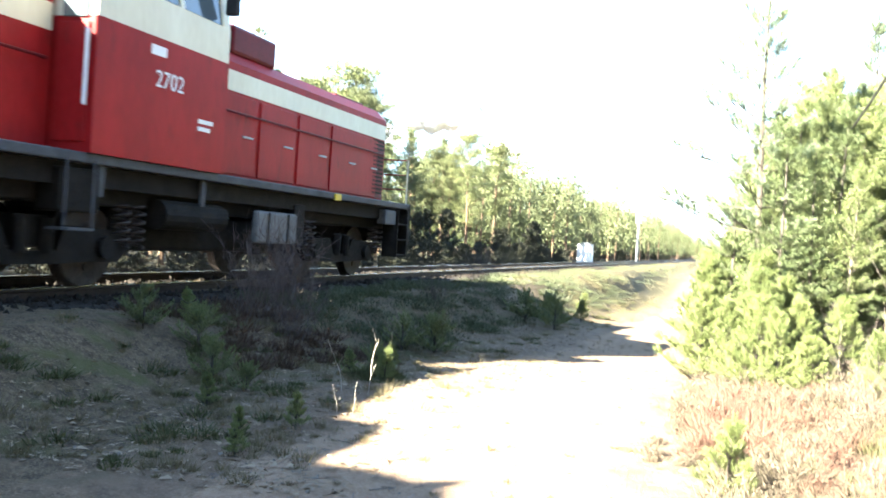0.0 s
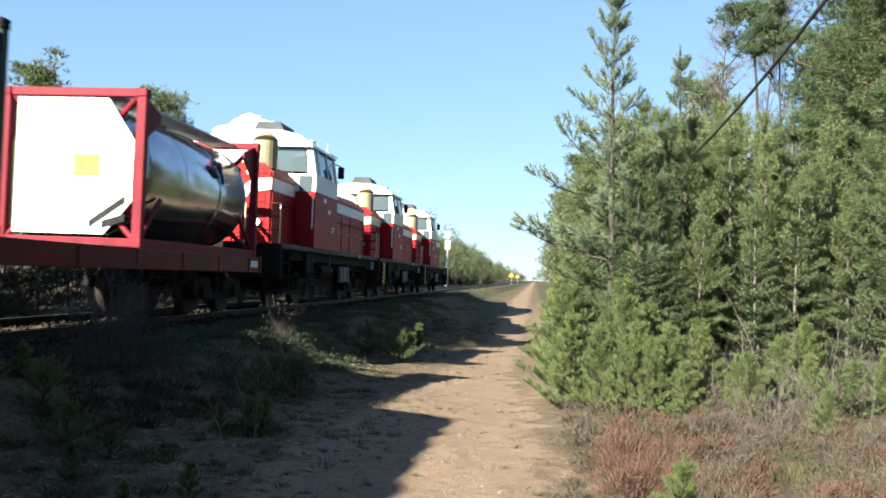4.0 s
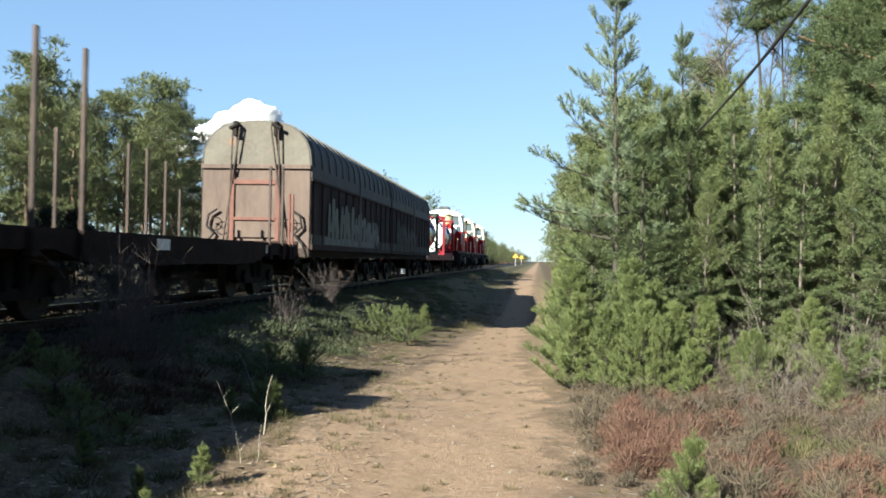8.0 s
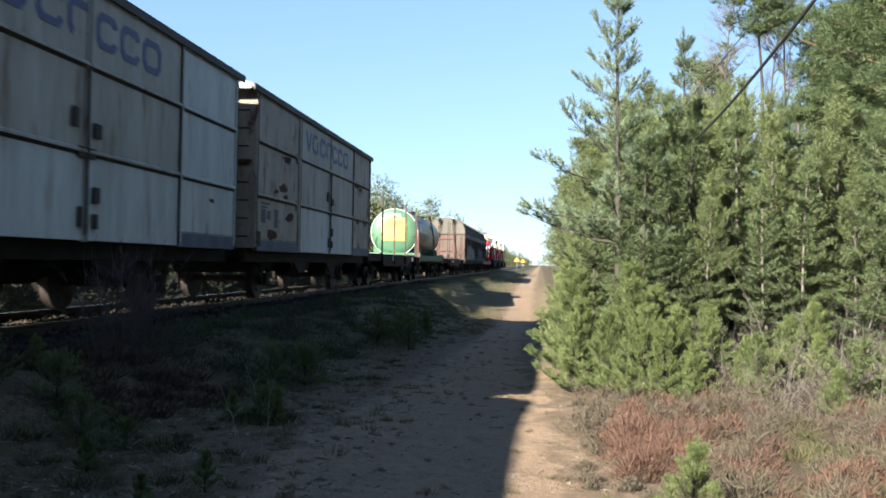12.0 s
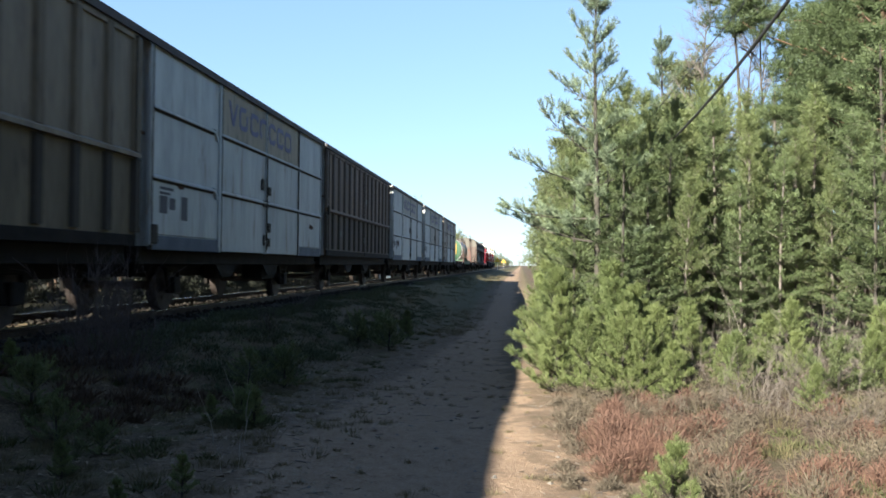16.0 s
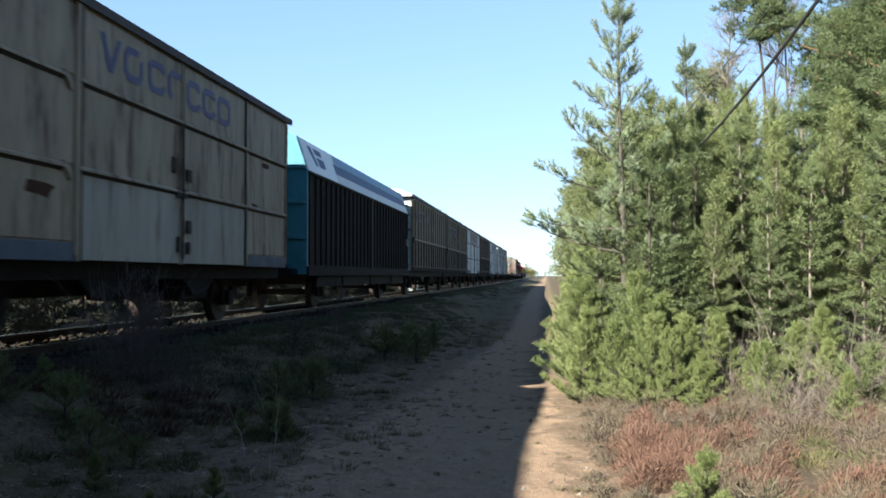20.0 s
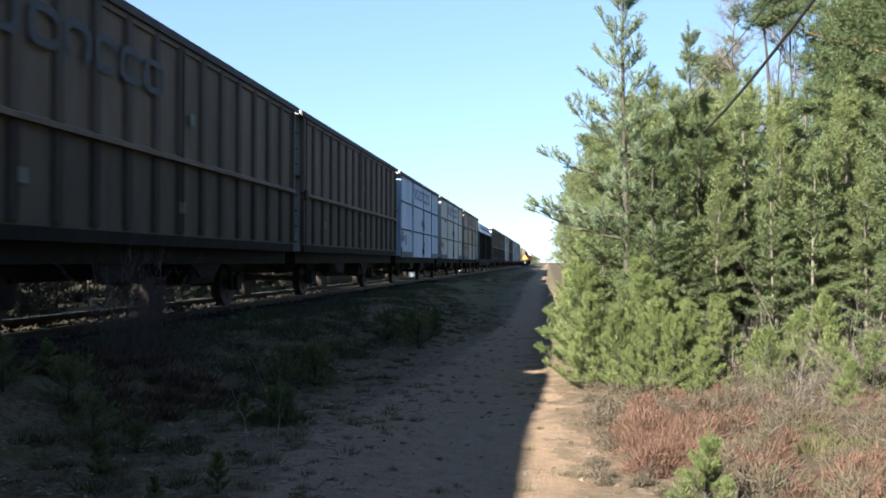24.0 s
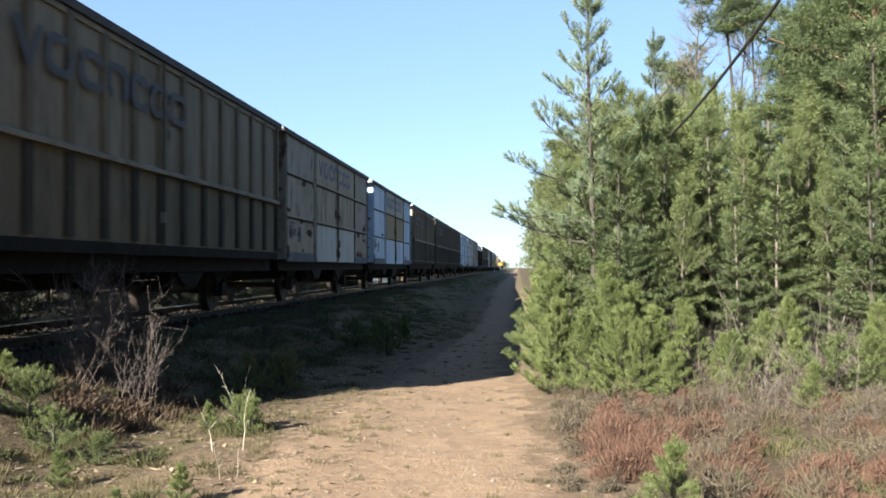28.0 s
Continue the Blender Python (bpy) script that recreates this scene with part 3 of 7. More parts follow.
# ---- trees and plants ----
def conifer(name, seed, height, reach, base, mat, bark, whorls, per_whorl, twig_gap, tuft, needle, blades, width, rise=(15, 50), droop=0.0,
            shape="pine", trunk_r=0.05, lean=(0.0, 0.0), twigs=True, tip=0.18):
    """A conifer in parts: trunk, limbs, crown of needle tufts on twigs. base: share of the height that is bare."""
    rng = np.random.default_rng(seed)
    tree = new(name)
    ts = np.linspace(0, 1, 9)
    axis = np.stack((lean[0] * ts ** 1.5 + 0.02 * height * np.sin(ts * 5 + seed) * ts * 0.4, lean[1] * ts ** 1.5 + 0.015 * height * np.sin(ts * 4 + 2 * seed) * ts * 0.4, height * ts), axis=1)
    radii = trunk_r * (1 - ts) ** 0.8 + 0.008
    tri_mesh("trunk", sticks(axis[:-1], axis[1:], radii[:-1], radii[1:], 8), bark, tree)
    limb0, limb1, lr0, lr1, tp, td = [], [], [], [], [], []
    for w in range(whorls):
        f = (w + 0.5) / whorls
        f = base + (1 - base) * (f + rng.normal(0, (0.6 if shape == "spruce" else 0.3) / whorls))
        if not 0.02 < f < 0.985:
            continue
        c = np.array([np.interp(f, ts, axis[:, k]) for k in range(3)])
        g = (f - base) / (1 - base)
        if shape == "pine":
            span = reach * (1 - g) ** 0.75 * (0.55 + 0.45 * min(1, g * 5))
        elif shape == "slim":
            span = reach * (1 - g) ** 1.1 * (0.75 + 0.25 * min(1, g * 6))
        elif shape == "spruce":
            span = reach * (1 - g) ** 1.0
        else:
            span = reach * math.sqrt(max(0.05, 1 - (2 * g - 0.9) ** 2)) * (1 - 0.35 * g)
        turn = rng.uniform(0, 6.28)
        for b in range(per_whorl):
            a = turn + 6.283 * b / per_whorl + rng.normal(0, 0.25)
            length = span * rng.uniform(0.5, 1.18) + 0.06
            up = radians(rise[0] + (rise[1] - rise[0]) * g + rng.normal(0, 7))
            steps = max(2, min(6, int(length / 0.3) + 1))
            p = c.copy()
            hor = np.array([math.cos(a), math.sin(a), 0])
            prev = p
            for s in range(steps):
                u = (s + 1) / steps
                ang = up - droop * (1 - u) * 0.6 + (0.35 * u if shape != "spruce" else 0.25 * u - 0.1)
                dirn = hor * math.cos(ang) + np.array([0, 0, math.sin(ang)])
                nxt = prev + dirn * length / steps
                limb0.append(prev), limb1.append(nxt)
                lr0.append(0.003 + 0.007 * length * (1 - s / steps)), lr1.append(0.003 + 0.007 * length * (1 - u))
                k = max(1, int(round(length / steps / twig_gap)))
                for q in range(k):
                    v = (q + rng.random()) / k
                    if u * length < tip * length + 0.05:
                        continue
                    side = np.cross(dirn, [0, 0, 1.0])
                    side /= np.linalg.norm(side) + 1e-9
                    out = dirn * 0.85 + side * rng.choice([-1, 1]) * rng.uniform(0.2, 0.8) + np.array([0, 0, rng.uniform(0.0, 0.6) if shape != "spruce" else rng.uniform(-0.2, 0.15)])
                    out /= np.linalg.norm(out)
                    at = prev + (nxt - prev) * v
                    tl = min(tuft * rng.uniform(0.8, 1.7), 0.6 * length)
                    if twigs:
                        limb0.append(at), limb1.append(at + out * tl), lr0.append(0.0035), lr1.append(0.002)
                    tp.append(at + out * tl * 0.15), td.append(out)
                prev = nxt
            tp.append(prev - dirn * tuft * 0.5), td.append(dirn)
    for q in range(5):
        tp.append(axis[-1] * [1, 1, 1 - 0.02 * q]), td.append(unit(np.array([rng.normal(0, 0.15), rng.normal(0, 0.15), 1])))
    tagged(tri_mesh("branchwork", sticks(np.array(limb0), np.array(limb1), np.array(lr0), np.array(lr1), 3), bark, tree), kind="stuff")
    tri_mesh("crown", needles(np.array(tp), np.array(td), tuft, needle, blades, width, rng), mat, tree)
    return tree


def shoot_pine(name, seed, height, reach, base, mat, bark, gap, per_whorl, rise, shoot, needle, blades, width, trunk_r, lean=(0.0, 0.0), leaning=0.0, open_from=0.35, spacing=0.15):
    """A young pine: whorls of upswept limbs that end in bottle-brush shoots; leaning: how much further the limbs reach towards -x."""
    rng = np.random.default_rng(seed)
    tree = new(name)
    ts = np.linspace(0, 1, 10)
    axis = np.stack((lean[0] * ts ** 1.5 + 0.006 * height * np.sin(ts * 6 + seed) * ts, lean[1] * ts ** 1.5 + 0.006 * height * np.sin(ts * 5 + 2 * seed) * ts, height * ts), axis=1)
    radii = trunk_r * (1 - ts) ** 0.85 + 0.006
    tri_mesh("trunk", sticks(axis[:-1], axis[1:], radii[:-1], radii[1:], 8), bark, tree)
    p0, p1, r0, r1, tp, td = [], [], [], [], [], []

    def brush(at, d, length):
        p0.append(at), p1.append(at + d * length), r0.append(0.004), r1.append(0.002)
        tp.append(at + d * length * 0.1), td.append(d)

    levels = int(height * (1 - base) / gap)
    for w in range(levels):
        g = (w + rng.uniform(-0.12, 0.12)) / levels
        f = min(0.985, max(0.01, base + (1 - base) * g))
        c = np.array([np.interp(f, ts, axis[:, k]) for k in range(3)])
        turn = rng.uniform(0, 6.28)
        for b in range(per_whorl):
            a = turn + 6.283 * b / per_whorl + rng.normal(0, 0.22)
            length = reach * (0.08 + 0.92 * (1 - g) ** 1.08) * rng.uniform(0.72, 1.08) * (1 - leaning * math.cos(a))
            up = radians(rise[0] + (rise[1] - rise[0]) * g + rng.normal(0, 5))
            hor = np.array([math.cos(a), math.sin(a), 0.0])
            steps, prev = 5, c
            for s in range(steps):
                u = (s + 1) / steps
                ang = up + 0.32 * (u - 0.4)
                d = hor * math.cos(ang) + np.array([0, 0, math.sin(ang)])
                nxt = prev + d * length / steps
                p0.append(prev), p1.append(nxt)
                r0.append(0.003 + 0.009 * length * (1 - s / steps)), r1.append(0.003 + 0.009 * length * (1 - u))
                if u > open_from:
                    side = unit(np.cross(d, [0, 0, 1.0]))
                    for q in range(max(1, int(round(length / steps / spacing)))):
                        for way in (-1, 1):
                            if rng.random() < 0.12:
                                continue
                            o = unit(d * rng.uniform(0.7, 1.0) + side * way * rng.uniform(0.45, 0.9) + [0, 0, rng.uniform(0.1, 0.55)])
                            at = prev + (nxt - prev) * rng.random()
                            tw = length * rng.uniform(0.1, 0.3) * (1.25 - u)
                            if tw > 0.05:
                                p0.append(at), p1.append(at + o * tw), r0.append(0.005), r1.append(0.004)
                            at = at + o * tw
                            for z in range(2 if tw > 0.08 else 1):
                                brush(at, unit(o + rng.normal(0, 0.3, 3) + [0, 0, 0.35]), shoot * rng.uniform(0.75, 1.2))
                prev = nxt
            for z in range(3):
                brush(prev, unit(d + rng.normal(0, 0.22, 3) + [0, 0, 0.25]), shoot * rng.uniform(0.9, 1.3))
    for q in range(5):
        brush(axis[-1] - [0, 0, shoot * (0.2 + 0.35 * q)], unit(np.array([rng.normal(0, 0.2), rng.normal(0, 0.2), 1.0])), shoot * 1.3)
    tagged(tri_mesh("branchwork", sticks(np.array(p0), np.array(p1), np.array(r0), np.array(r1), 3), bark, tree), kind="stuff")
    tri_mesh("crown", needles(np.array(tp), np.array(td), shoot, needle, blades, width, rng, 0.9), mat, tree)
    return tree


def pad_pine(name, seed, height, reach, base, mat, bark, limbs, pads, shoots, blades, pad, needle, width, trunk_r, lean=(0.0, 0.0), round_top=0.9):
    """A mature pine: heavy limbs that carry flattened, ragged pads of foliage with gaps between them."""
    rng = np.random.default_rng(seed)
    tree = new(name)
    ts = np.linspace(0, 1, 11)
    axis = np.stack((lean[0] * ts ** 1.4 + 0.012 * height * np.sin(ts * 6 + seed) * ts, lean[1] * ts ** 1.4 + 0.012 * height * np.sin(ts * 5 + 2 * seed) * ts, height * ts), axis=1)
    radii = trunk_r * (1 - ts) ** 0.7 + 0.015
    tri_mesh("trunk", sticks(axis[:-1], axis[1:], radii[:-1], radii[1:], 8), bark, tree)
    p0, p1, r0, r1, tp, td = [], [], [], [], [], []
    for w in range(limbs):
        g = (w + rng.random()) / limbs
        f = min(0.97, base + (1 - base) * g)
        c = np.array([np.interp(f, ts, axis[:, k]) for k in range(3)])
        span = reach * max(0.22, math.sqrt(max(0.0, 1 - (abs(g - 0.35) / (0.35 if g < 0.35 else 0.7)) ** 2 * round_top)))
        a = w * 2.4 + rng.normal(0, 0.4)
        length = span * rng.uniform(0.55, 1.12)
        up = radians(-8 + 55 * g + rng.normal(0, 9))
        hor = np.array([math.cos(a), math.sin(a), 0.0])
        prev, line = c, [c]
        for s in range(5):
            d = unit(hor * math.cos(up) + np.array([0, 0, math.sin(up)]) + rng.normal(0, 0.1, 3))
            nxt = prev + d * length / 5
            p0.append(prev), p1.append(nxt), r0.append((0.007 + 0.011 * length) * (1.05 - s / 5)), r1.append((0.007 + 0.011 * length) * (0.85 - s / 5) + 0.004)
            prev = nxt
            line.append(nxt)
            up += 0.09
        line = np.array(line)
        for k in range(pads):
            u = 5 * (1 - 0.62 * (k / max(1, pads - 1)) ** 1.1)
            i = min(4, int(u))
            at = line[i] + (line[i + 1] - line[i]) * (u - i)
            size = pad * rng.uniform(0.6, 1.25) * (0.65 + 0.35 * min(1.0, length))
            off = unit(rng.normal(0, 1, 3) * [1, 1, 0.35]) * size * rng.uniform(0.1, 0.9) + [0, 0, 0.2 * size]
            hub = at + off
            p0.append(at), p1.append(hub), r0.append(0.012), r1.append(0.006)
            r = unit(rng.normal(0, 1, (shoots, 3))) * rng.random((shoots, 1)) ** 0.45
            q = r * [1.0, 1.0, 0.36] * size * rng.uniform(0.75, 1.2, (shoots, 1))
            tp.extend(hub + q)
            td.extend(unit(r * [1, 1, 0.6] + [0, 0, 0.55] + rng.normal(0, 0.25, (shoots, 3))))
    tagged(tri_mesh("branchwork", sticks(np.array(p0), np.array(p1), np.array(r0), np.array(r1), 4), bark, tree), kind="stuff")
    tri_mesh("crown", needles(np.array(tp), np.array(td), needle * 1.3, needle, blades, width, rng, 0.8), mat, tree)
    return tree


def far_wood(name, label, seed, spots, mat):
    """Distant trees that nobody counts: crowns of ragged pads, with their trunks."""
    rng = np.random.default_rng(seed)
    s = np.array(spots)
    n_tree, pads, shoots = len(s), 40, 9
    g = rng.random((n_tree, pads, 1))
    tall_ = s[:, 2][:, None, None]
    out = tall_ * 0.23 * (1 - g) ** 0.6 * (0.45 + 0.55 * np.minimum(1, 4 * g)) * rng.random((n_tree, pads, 1)) ** 0.4
    turn = rng.uniform(0, 6.283, (n_tree, pads, 1))
    hub = np.concatenate((s[:, 0][:, None, None] + out * np.cos(turn), s[:, 1][:, None, None] + out * np.sin(turn), tall_ * (0.18 + 0.8 * g)), axis=2)
    r = rng.normal(0, 1, (n_tree, pads, shoots, 3)) * [1, 1, 0.5] * 0.05 * tall_[..., None]
    p = (hub[:, :, None, :] + r).reshape(-1, 3)
    d = unit(r.reshape(-1, 3) + [0, 0, 0.3] + rng.normal(0, 0.2, (len(p), 3)))
    wood = tagged(tri_mesh(name, needles(p, d, 0.4, 0.36, 4, 0.11, rng, 0.7), mat), label, "forest", kind="stuff")
    foot = np.column_stack((s[:, 0], s[:, 1], np.full(n_tree, -0.1)))
    tagged(tri_mesh("distant_trunks", sticks(foot, foot + np.column_stack((np.zeros(n_tree), np.zeros(n_tree), s[:, 2] * 0.95)), 0.13, 0.03, 5), M_BARK, wood), kind="stuff")


def twiggy(name, seed, height, stems, spread, mat, fork=3, thick=0.006):
    """A leafless shrub of thin forked stems."""
    rng = np.random.default_rng(seed)
    shrub = new(name)
    p0, p1, r0, r1 = [], [], [], []
    for s in range(stems):
        p = np.array([rng.normal(0, spread * 0.3), rng.normal(0, spread * 0.3), -0.03])
        d = unit(np.array([rng.normal(0, spread * 0.55), rng.normal(0, spread * 0.55), height]))
        hgt = height * rng.uniform(0.45, 1.05)
        steps = 6
        for k in range(steps):
            n_ = p + d * hgt / steps
            p0.append(p), p1.append(n_)
            r0.append(thick * (1 - k / steps) + 0.0018), r1.append(thick * (1 - (k + 1) / steps) + 0.0015)
            if k > 0:
                for q in range(rng.integers(0, fork + 1)):
                    e = unit(d + rng.normal(0, 0.5, 3))
                    tip = n_ + e * hgt * rng.uniform(0.08, 0.3)
                    p0.append(n_), p1.append(tip), r0.append(0.003), r1.append(0.0015)
            p = n_
            d = unit(d + rng.normal(0, 0.12, 3))
    tagged(tri_mesh("stemwork", sticks(np.array(p0), np.array(p1), np.array(r0), np.array(r1), 3), mat, shrub), kind="stuff")
    return shrub


def plant(kind_ob, x, y, turn=0, size=1.0, label="", category="", group="", sink=0.03):
    m = pose(x, y, ground_at(x, y) - sink, 0, 0, turn)
    ob = copy_thing(kind_ob, m)
    ob.scale = (size, size, size)
    tagged(ob, label, category, group)
    return ob


def away(ob):
    """Drop the first specimen of a kind, once it has been copied."""
    for o in (*ob.children_recursive, ob):
        bpy.data.objects.remove(o)


young = [shoot_pine("young_pine", 20 + k, 1.7, 0.78, 0.03, M_YOUNG, M_BARK_DARK, 0.26, 6, (22, 68), 0.17, 0.075, 90, 0.0055, 0.022, (0.12 * (k - 1), 0.05), 0.0, 0.15, 0.11) for k in range(4)]
spruce = [conifer("young_spruce", 40 + k, 4.0, 1.05, 0.08, M_SPRUCE, M_BARK_DARK, 19, 6, 0.095, 0.24, 0.09, 40, 0.0095, (6, 48), 0.15, "spruce", 0.035) for k in range(3)]
bare_spruce = [conifer("young_spruce", 50 + k, 4.2, 0.95, 0.32, M_SPRUCE, M_TWIG, 15, 6, 0.095, 0.24, 0.09, 40, 0.0095, (4, 46), 0.15, "spruce", 0.032) for k in range(2)]
slender = [conifer("young_pine" if k != 1 else "young_spruce", 45 + k, 4.0, 0.75, 0.12 + 0.06 * k, M_PINE if k != 1 else M_SPRUCE, M_TWIG, 15 if k != 1 else 20, 6, 0.1, 0.2, 0.1, 42, 0.009, (2, 58) if k != 1 else (2, 46), 0.0,
                   "pine" if k != 1 else "spruce", 0.028, lean=(0.08 * (k - 1), 0.04)) for k in range(4)]
juniper = [conifer("low_pine_bush", 55 + k, 0.6, 0.6, 0.02, M_PINE, M_BARK_DARK, 4, 7, 0.08, 0.17, 0.055, 56, 0.008, (5, 60), trunk_r=0.02) for k in range(2)]
mid_pine = [conifer("pine_tree", 60 + k, 4.2, 1.25, 0.06, M_PINE, M_BARK_DARK, 13, 6, 0.13, 0.27, 0.13, 50, 0.0105, (4, 54), trunk_r=0.04, lean=(0.2 * (k - 1), 0.1)) for k in range(3)]
mature = [pad_pine("pine_tree", 70 + k, 9.5, 2.5, 0.36, M_OLD_PINE, M_RED_BARK, 32, 4, 70, 18, 0.5, 0.11, 0.0125, 0.11, (0.3 * (k - 0.5), 0.2)) for k in range(3)]
forest = [pad_pine("pine_tree", 75 + k, 9.6, 2.1, 0.44 - 0.14 * k, M_FAR, M_BARK, 36, 3, 46, 13, 0.46, 0.14, 0.02, 0.11) for k in range(2)]
forest += [conifer("pine_tree", 77 + k, 9.4, 2.0, 0.1 + 0.15 * k, M_FAR, M_BARK, 17, 6, 0.2, 0.34, 0.17, 36, 0.024, (-4, 45), trunk_r=0.11, twigs=False) for k in range(2)]
far_pine = [pad_pine("pine_tree", 80 + k, 10.0, 2.3 + 0.25 * k, 0.42 - 0.1 * k, M_FAR, M_BARK, 30, 3, 30, 9, 0.6, 0.2, 0.042, 0.12) for k in range(2)]
far_pine += [conifer("pine_tree", 82 + k, 9.8, 2.2, 0.1 + 0.12 * k, M_FAR, M_BARK, 16, 6, 0.3, 0.42, 0.24, 18, 0.042, (-5, 45), trunk_r=0.12, twigs=False) for k in range(2)]
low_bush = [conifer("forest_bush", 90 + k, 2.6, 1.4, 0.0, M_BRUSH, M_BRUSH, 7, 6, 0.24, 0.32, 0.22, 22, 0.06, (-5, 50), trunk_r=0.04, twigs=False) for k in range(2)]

tall = shoot_pine("pine_tree", 7, 6.3, 1.28, 0.31, M_BLUE_PINE, M_BARK_DARK, 0.42, 5, (6, 58), 0.2, 0.075, 76, 0.0065, 0.055, (-0.06, 0), 0.26, 0.38, 0.11)
tall.matrix_basis = pose(1.2, 14.3, 0)
slim = copy_thing(tall, pose(4.6, 31, 0, 0, 0, 140))
slim.scale = (1.55, 1.55, 1.5)
tagged(slim, "slim distant pine rising above the thicket", "pine tree", "mature pines")
tagged(tall, "tall slender young pine with sparse blue-green upswept branches", "pine tree", "trees on the heath")

P_LABEL = "dense bright green young pine bush growing from the heath"
for x, y, s, k in ((0.5, 12.4, 0.74, 0), (0.88, 11.6, 0.62, 1), (1.2, 10.9, 0.66, 2), (1.45, 10.6, 0.55, 3), (1.7, 11.3, 0.6, 1), (1.2, 12.7, 0.95, 2), (0.56, 13.7, 0.95, 1), (1.35, 11.9, 0.82, 3),
                   (1.6, 12.6, 0.75, 0), (0.62, 15.2, 1.0, 2), (0.74, 17.5, 1.1, 0), (0.85, 20.5, 1.25, 1), (1.75, 10.3, 0.4, 0), (1.1, 11.1, 0.5, 3), (0.95, 24, 1.3, 3), (2.35, 13.4, 0.6, 2), (2.6, 11.8, 0.35, 1), (3.4, 11.6, 0.4, 0), (3.0, 9.6, 0.3, 3), (2.5, 10.6, 0.42, 2), (3.2, 12.4, 0.5, 3), (4.1, 10.9, 0.45, 1), (4.6, 11.8, 0.6, 2), (2.9, 11.2, 0.33, 0), (5.1, 12.3, 0.7, 3), (3.75, 13.0, 0.6, 1), (2.3, 12.3, 0.55, 0), (4.3, 9.0, 0.35, 2), (3.9, 8.2, 0.25, 1)):
    plant(young[k], x, y, 70 * k + 40 * x * y, s, P_LABEL, "pine bush", "young pines at the path")
S_LABEL = "slender green spruce in the dense thicket"
for x, y, s, k in ((1.5, 13.6, 0.85, 0), (1.95, 14.1, 0.8, 1), (2.4, 14.9, 0.95, 0), (1.4, 15.1, 0.95, 2), (0.85, 14.6, 0.8, 2), (4.6, 18.2, 1.15, 2), (5.0, 13.3, 0.82, 1), (5.45, 14.2, 1.28, 1), (5.95, 14.0, 0.92, 0), (3.3, 16.2, 0.95, 1), (6.6, 13.6, 0.9, 2), (3.7, 18.6, 1.2, 1),
                   (8.2, 17.0, 1.2, 0), (3.0, 20.4, 1.25, 0), (5.2, 20.6, 1.3, 1)):
    plant(spruce[k], x, y, 50 * k + 30 * x * y, s, S_LABEL, "spruce tree", "spruces in the thicket")
for x, y, s, k in ((2.45, 13.9, 0.72, 0), (3.3, 13.9, 0.7, 2), (3.55, 14.7, 0.95, 0), (3.95, 14.2, 0.8, 1), (4.35, 14.8, 0.9, 2), (2.7, 15.3, 1.0, 2), (3.2, 15.2, 1.05, 1),
                   (4.75, 14.3, 0.75, 0), (3.85, 15.6, 1.1, 0), (4.9, 15.8, 1.1, 2), (2.2, 16.2, 1.05, 1), (5.6, 15.4, 0.9, 0), (4.45, 16.2, 1.15, 1), (3.5, 16.6, 1.2, 2), (1.9, 15.2, 0.95, 0), (6.1, 15.0, 0.85, 2)):
    q = k if k == 1 or (x * 7) % 2 < 1 else (k + 3) % 4
    plant(slender[q], x, y, 50 * k + 30 * x * y, s, S_LABEL if q == 1 else "slender green young pine in the dense thicket", "spruce tree" if q == 1 else "pine tree", "saplings in the thicket")
B_LABEL = "slender spruce with bare pale lower trunk"
for x, y, s, k in ((4.1, 16.6, 1.0, 0), (5.02, 16.7, 1.05, 1), (5.35, 15.2, 0.9, 0), (4.55, 15.4, 0.8, 1)):
    plant(bare_spruce[k], x, y, 50 * k + 30 * x * y, s, B_LABEL, "spruce tree", "spruces in the thicket")
M_LABEL = "bushy green pine in the dense roadside thicket"
for x, y, s, k in ((2.1, 15.6, 0.95, 0), (2.7, 16.6, 1.05, 1), (3.2, 18.4, 1.12, 2), (1.8, 17.4, 0.95, 1), (2.6, 19.8, 1.2, 0), (1.5, 19.5, 1.05, 2), (3.9, 20.6, 1.3, 0), (1.7, 23, 1.0, 1),
                   (2.2, 24, 1.3, 2), (3.2, 27, 1.6, 1), (1.4, 29, 1.2, 0), (4.6, 26.5, 1.5, 2), (1.9, 35, 1.4, 1), (3.5, 38, 1.8, 0), (1.6, 45, 1.5, 2), (2.8, 52, 1.9, 1), (1.8, 64, 1.7, 0)):
    if y < 34:
        plant(mid_pine[k], x, y, 50 * k + 30 * x * y, s, M_LABEL, "pine tree", "pines along the path")
    else:
        plant(far_pine[k], x, y, 50 * k + 30 * x * y, 0.43 * s, M_LABEL, "pine tree", "pines along the path")
crooked = pad_pine("pine_tree", 66, 7.6, 0.75, 0.87, M_OLD_PINE, M_BARK_DARK, 7, 2, 70, 18, 0.36, 0.11, 0.0125, 0.04, (-0.5, 0.2))
crooked.matrix_basis = pose(4.95, 20.0, 0)
tagged(crooked, "thin crooked pine with a small flat crown", "pine tree", "mature pines")
R_LABEL = "tall mature pine with broad green crown behind the thicket"
for x, y, s, k in ((6.7, 18.6, 0.92, 1), (6.5, 16.6, 0.75, 0), (6.9, 20.2, 0.86, 2), (7.5, 20.2, 0.95, 0), (8.6, 23, 1.05, 1), (9.4, 26.5, 0.92, 1), (9.6, 18.0, 0.9, 1), (8.2, 25.5, 0.7, 0)):
    plant(mature[k % 3], x, y, 50 * k + 30 * x * y, s, R_LABEL, "pine tree", "mature pines")
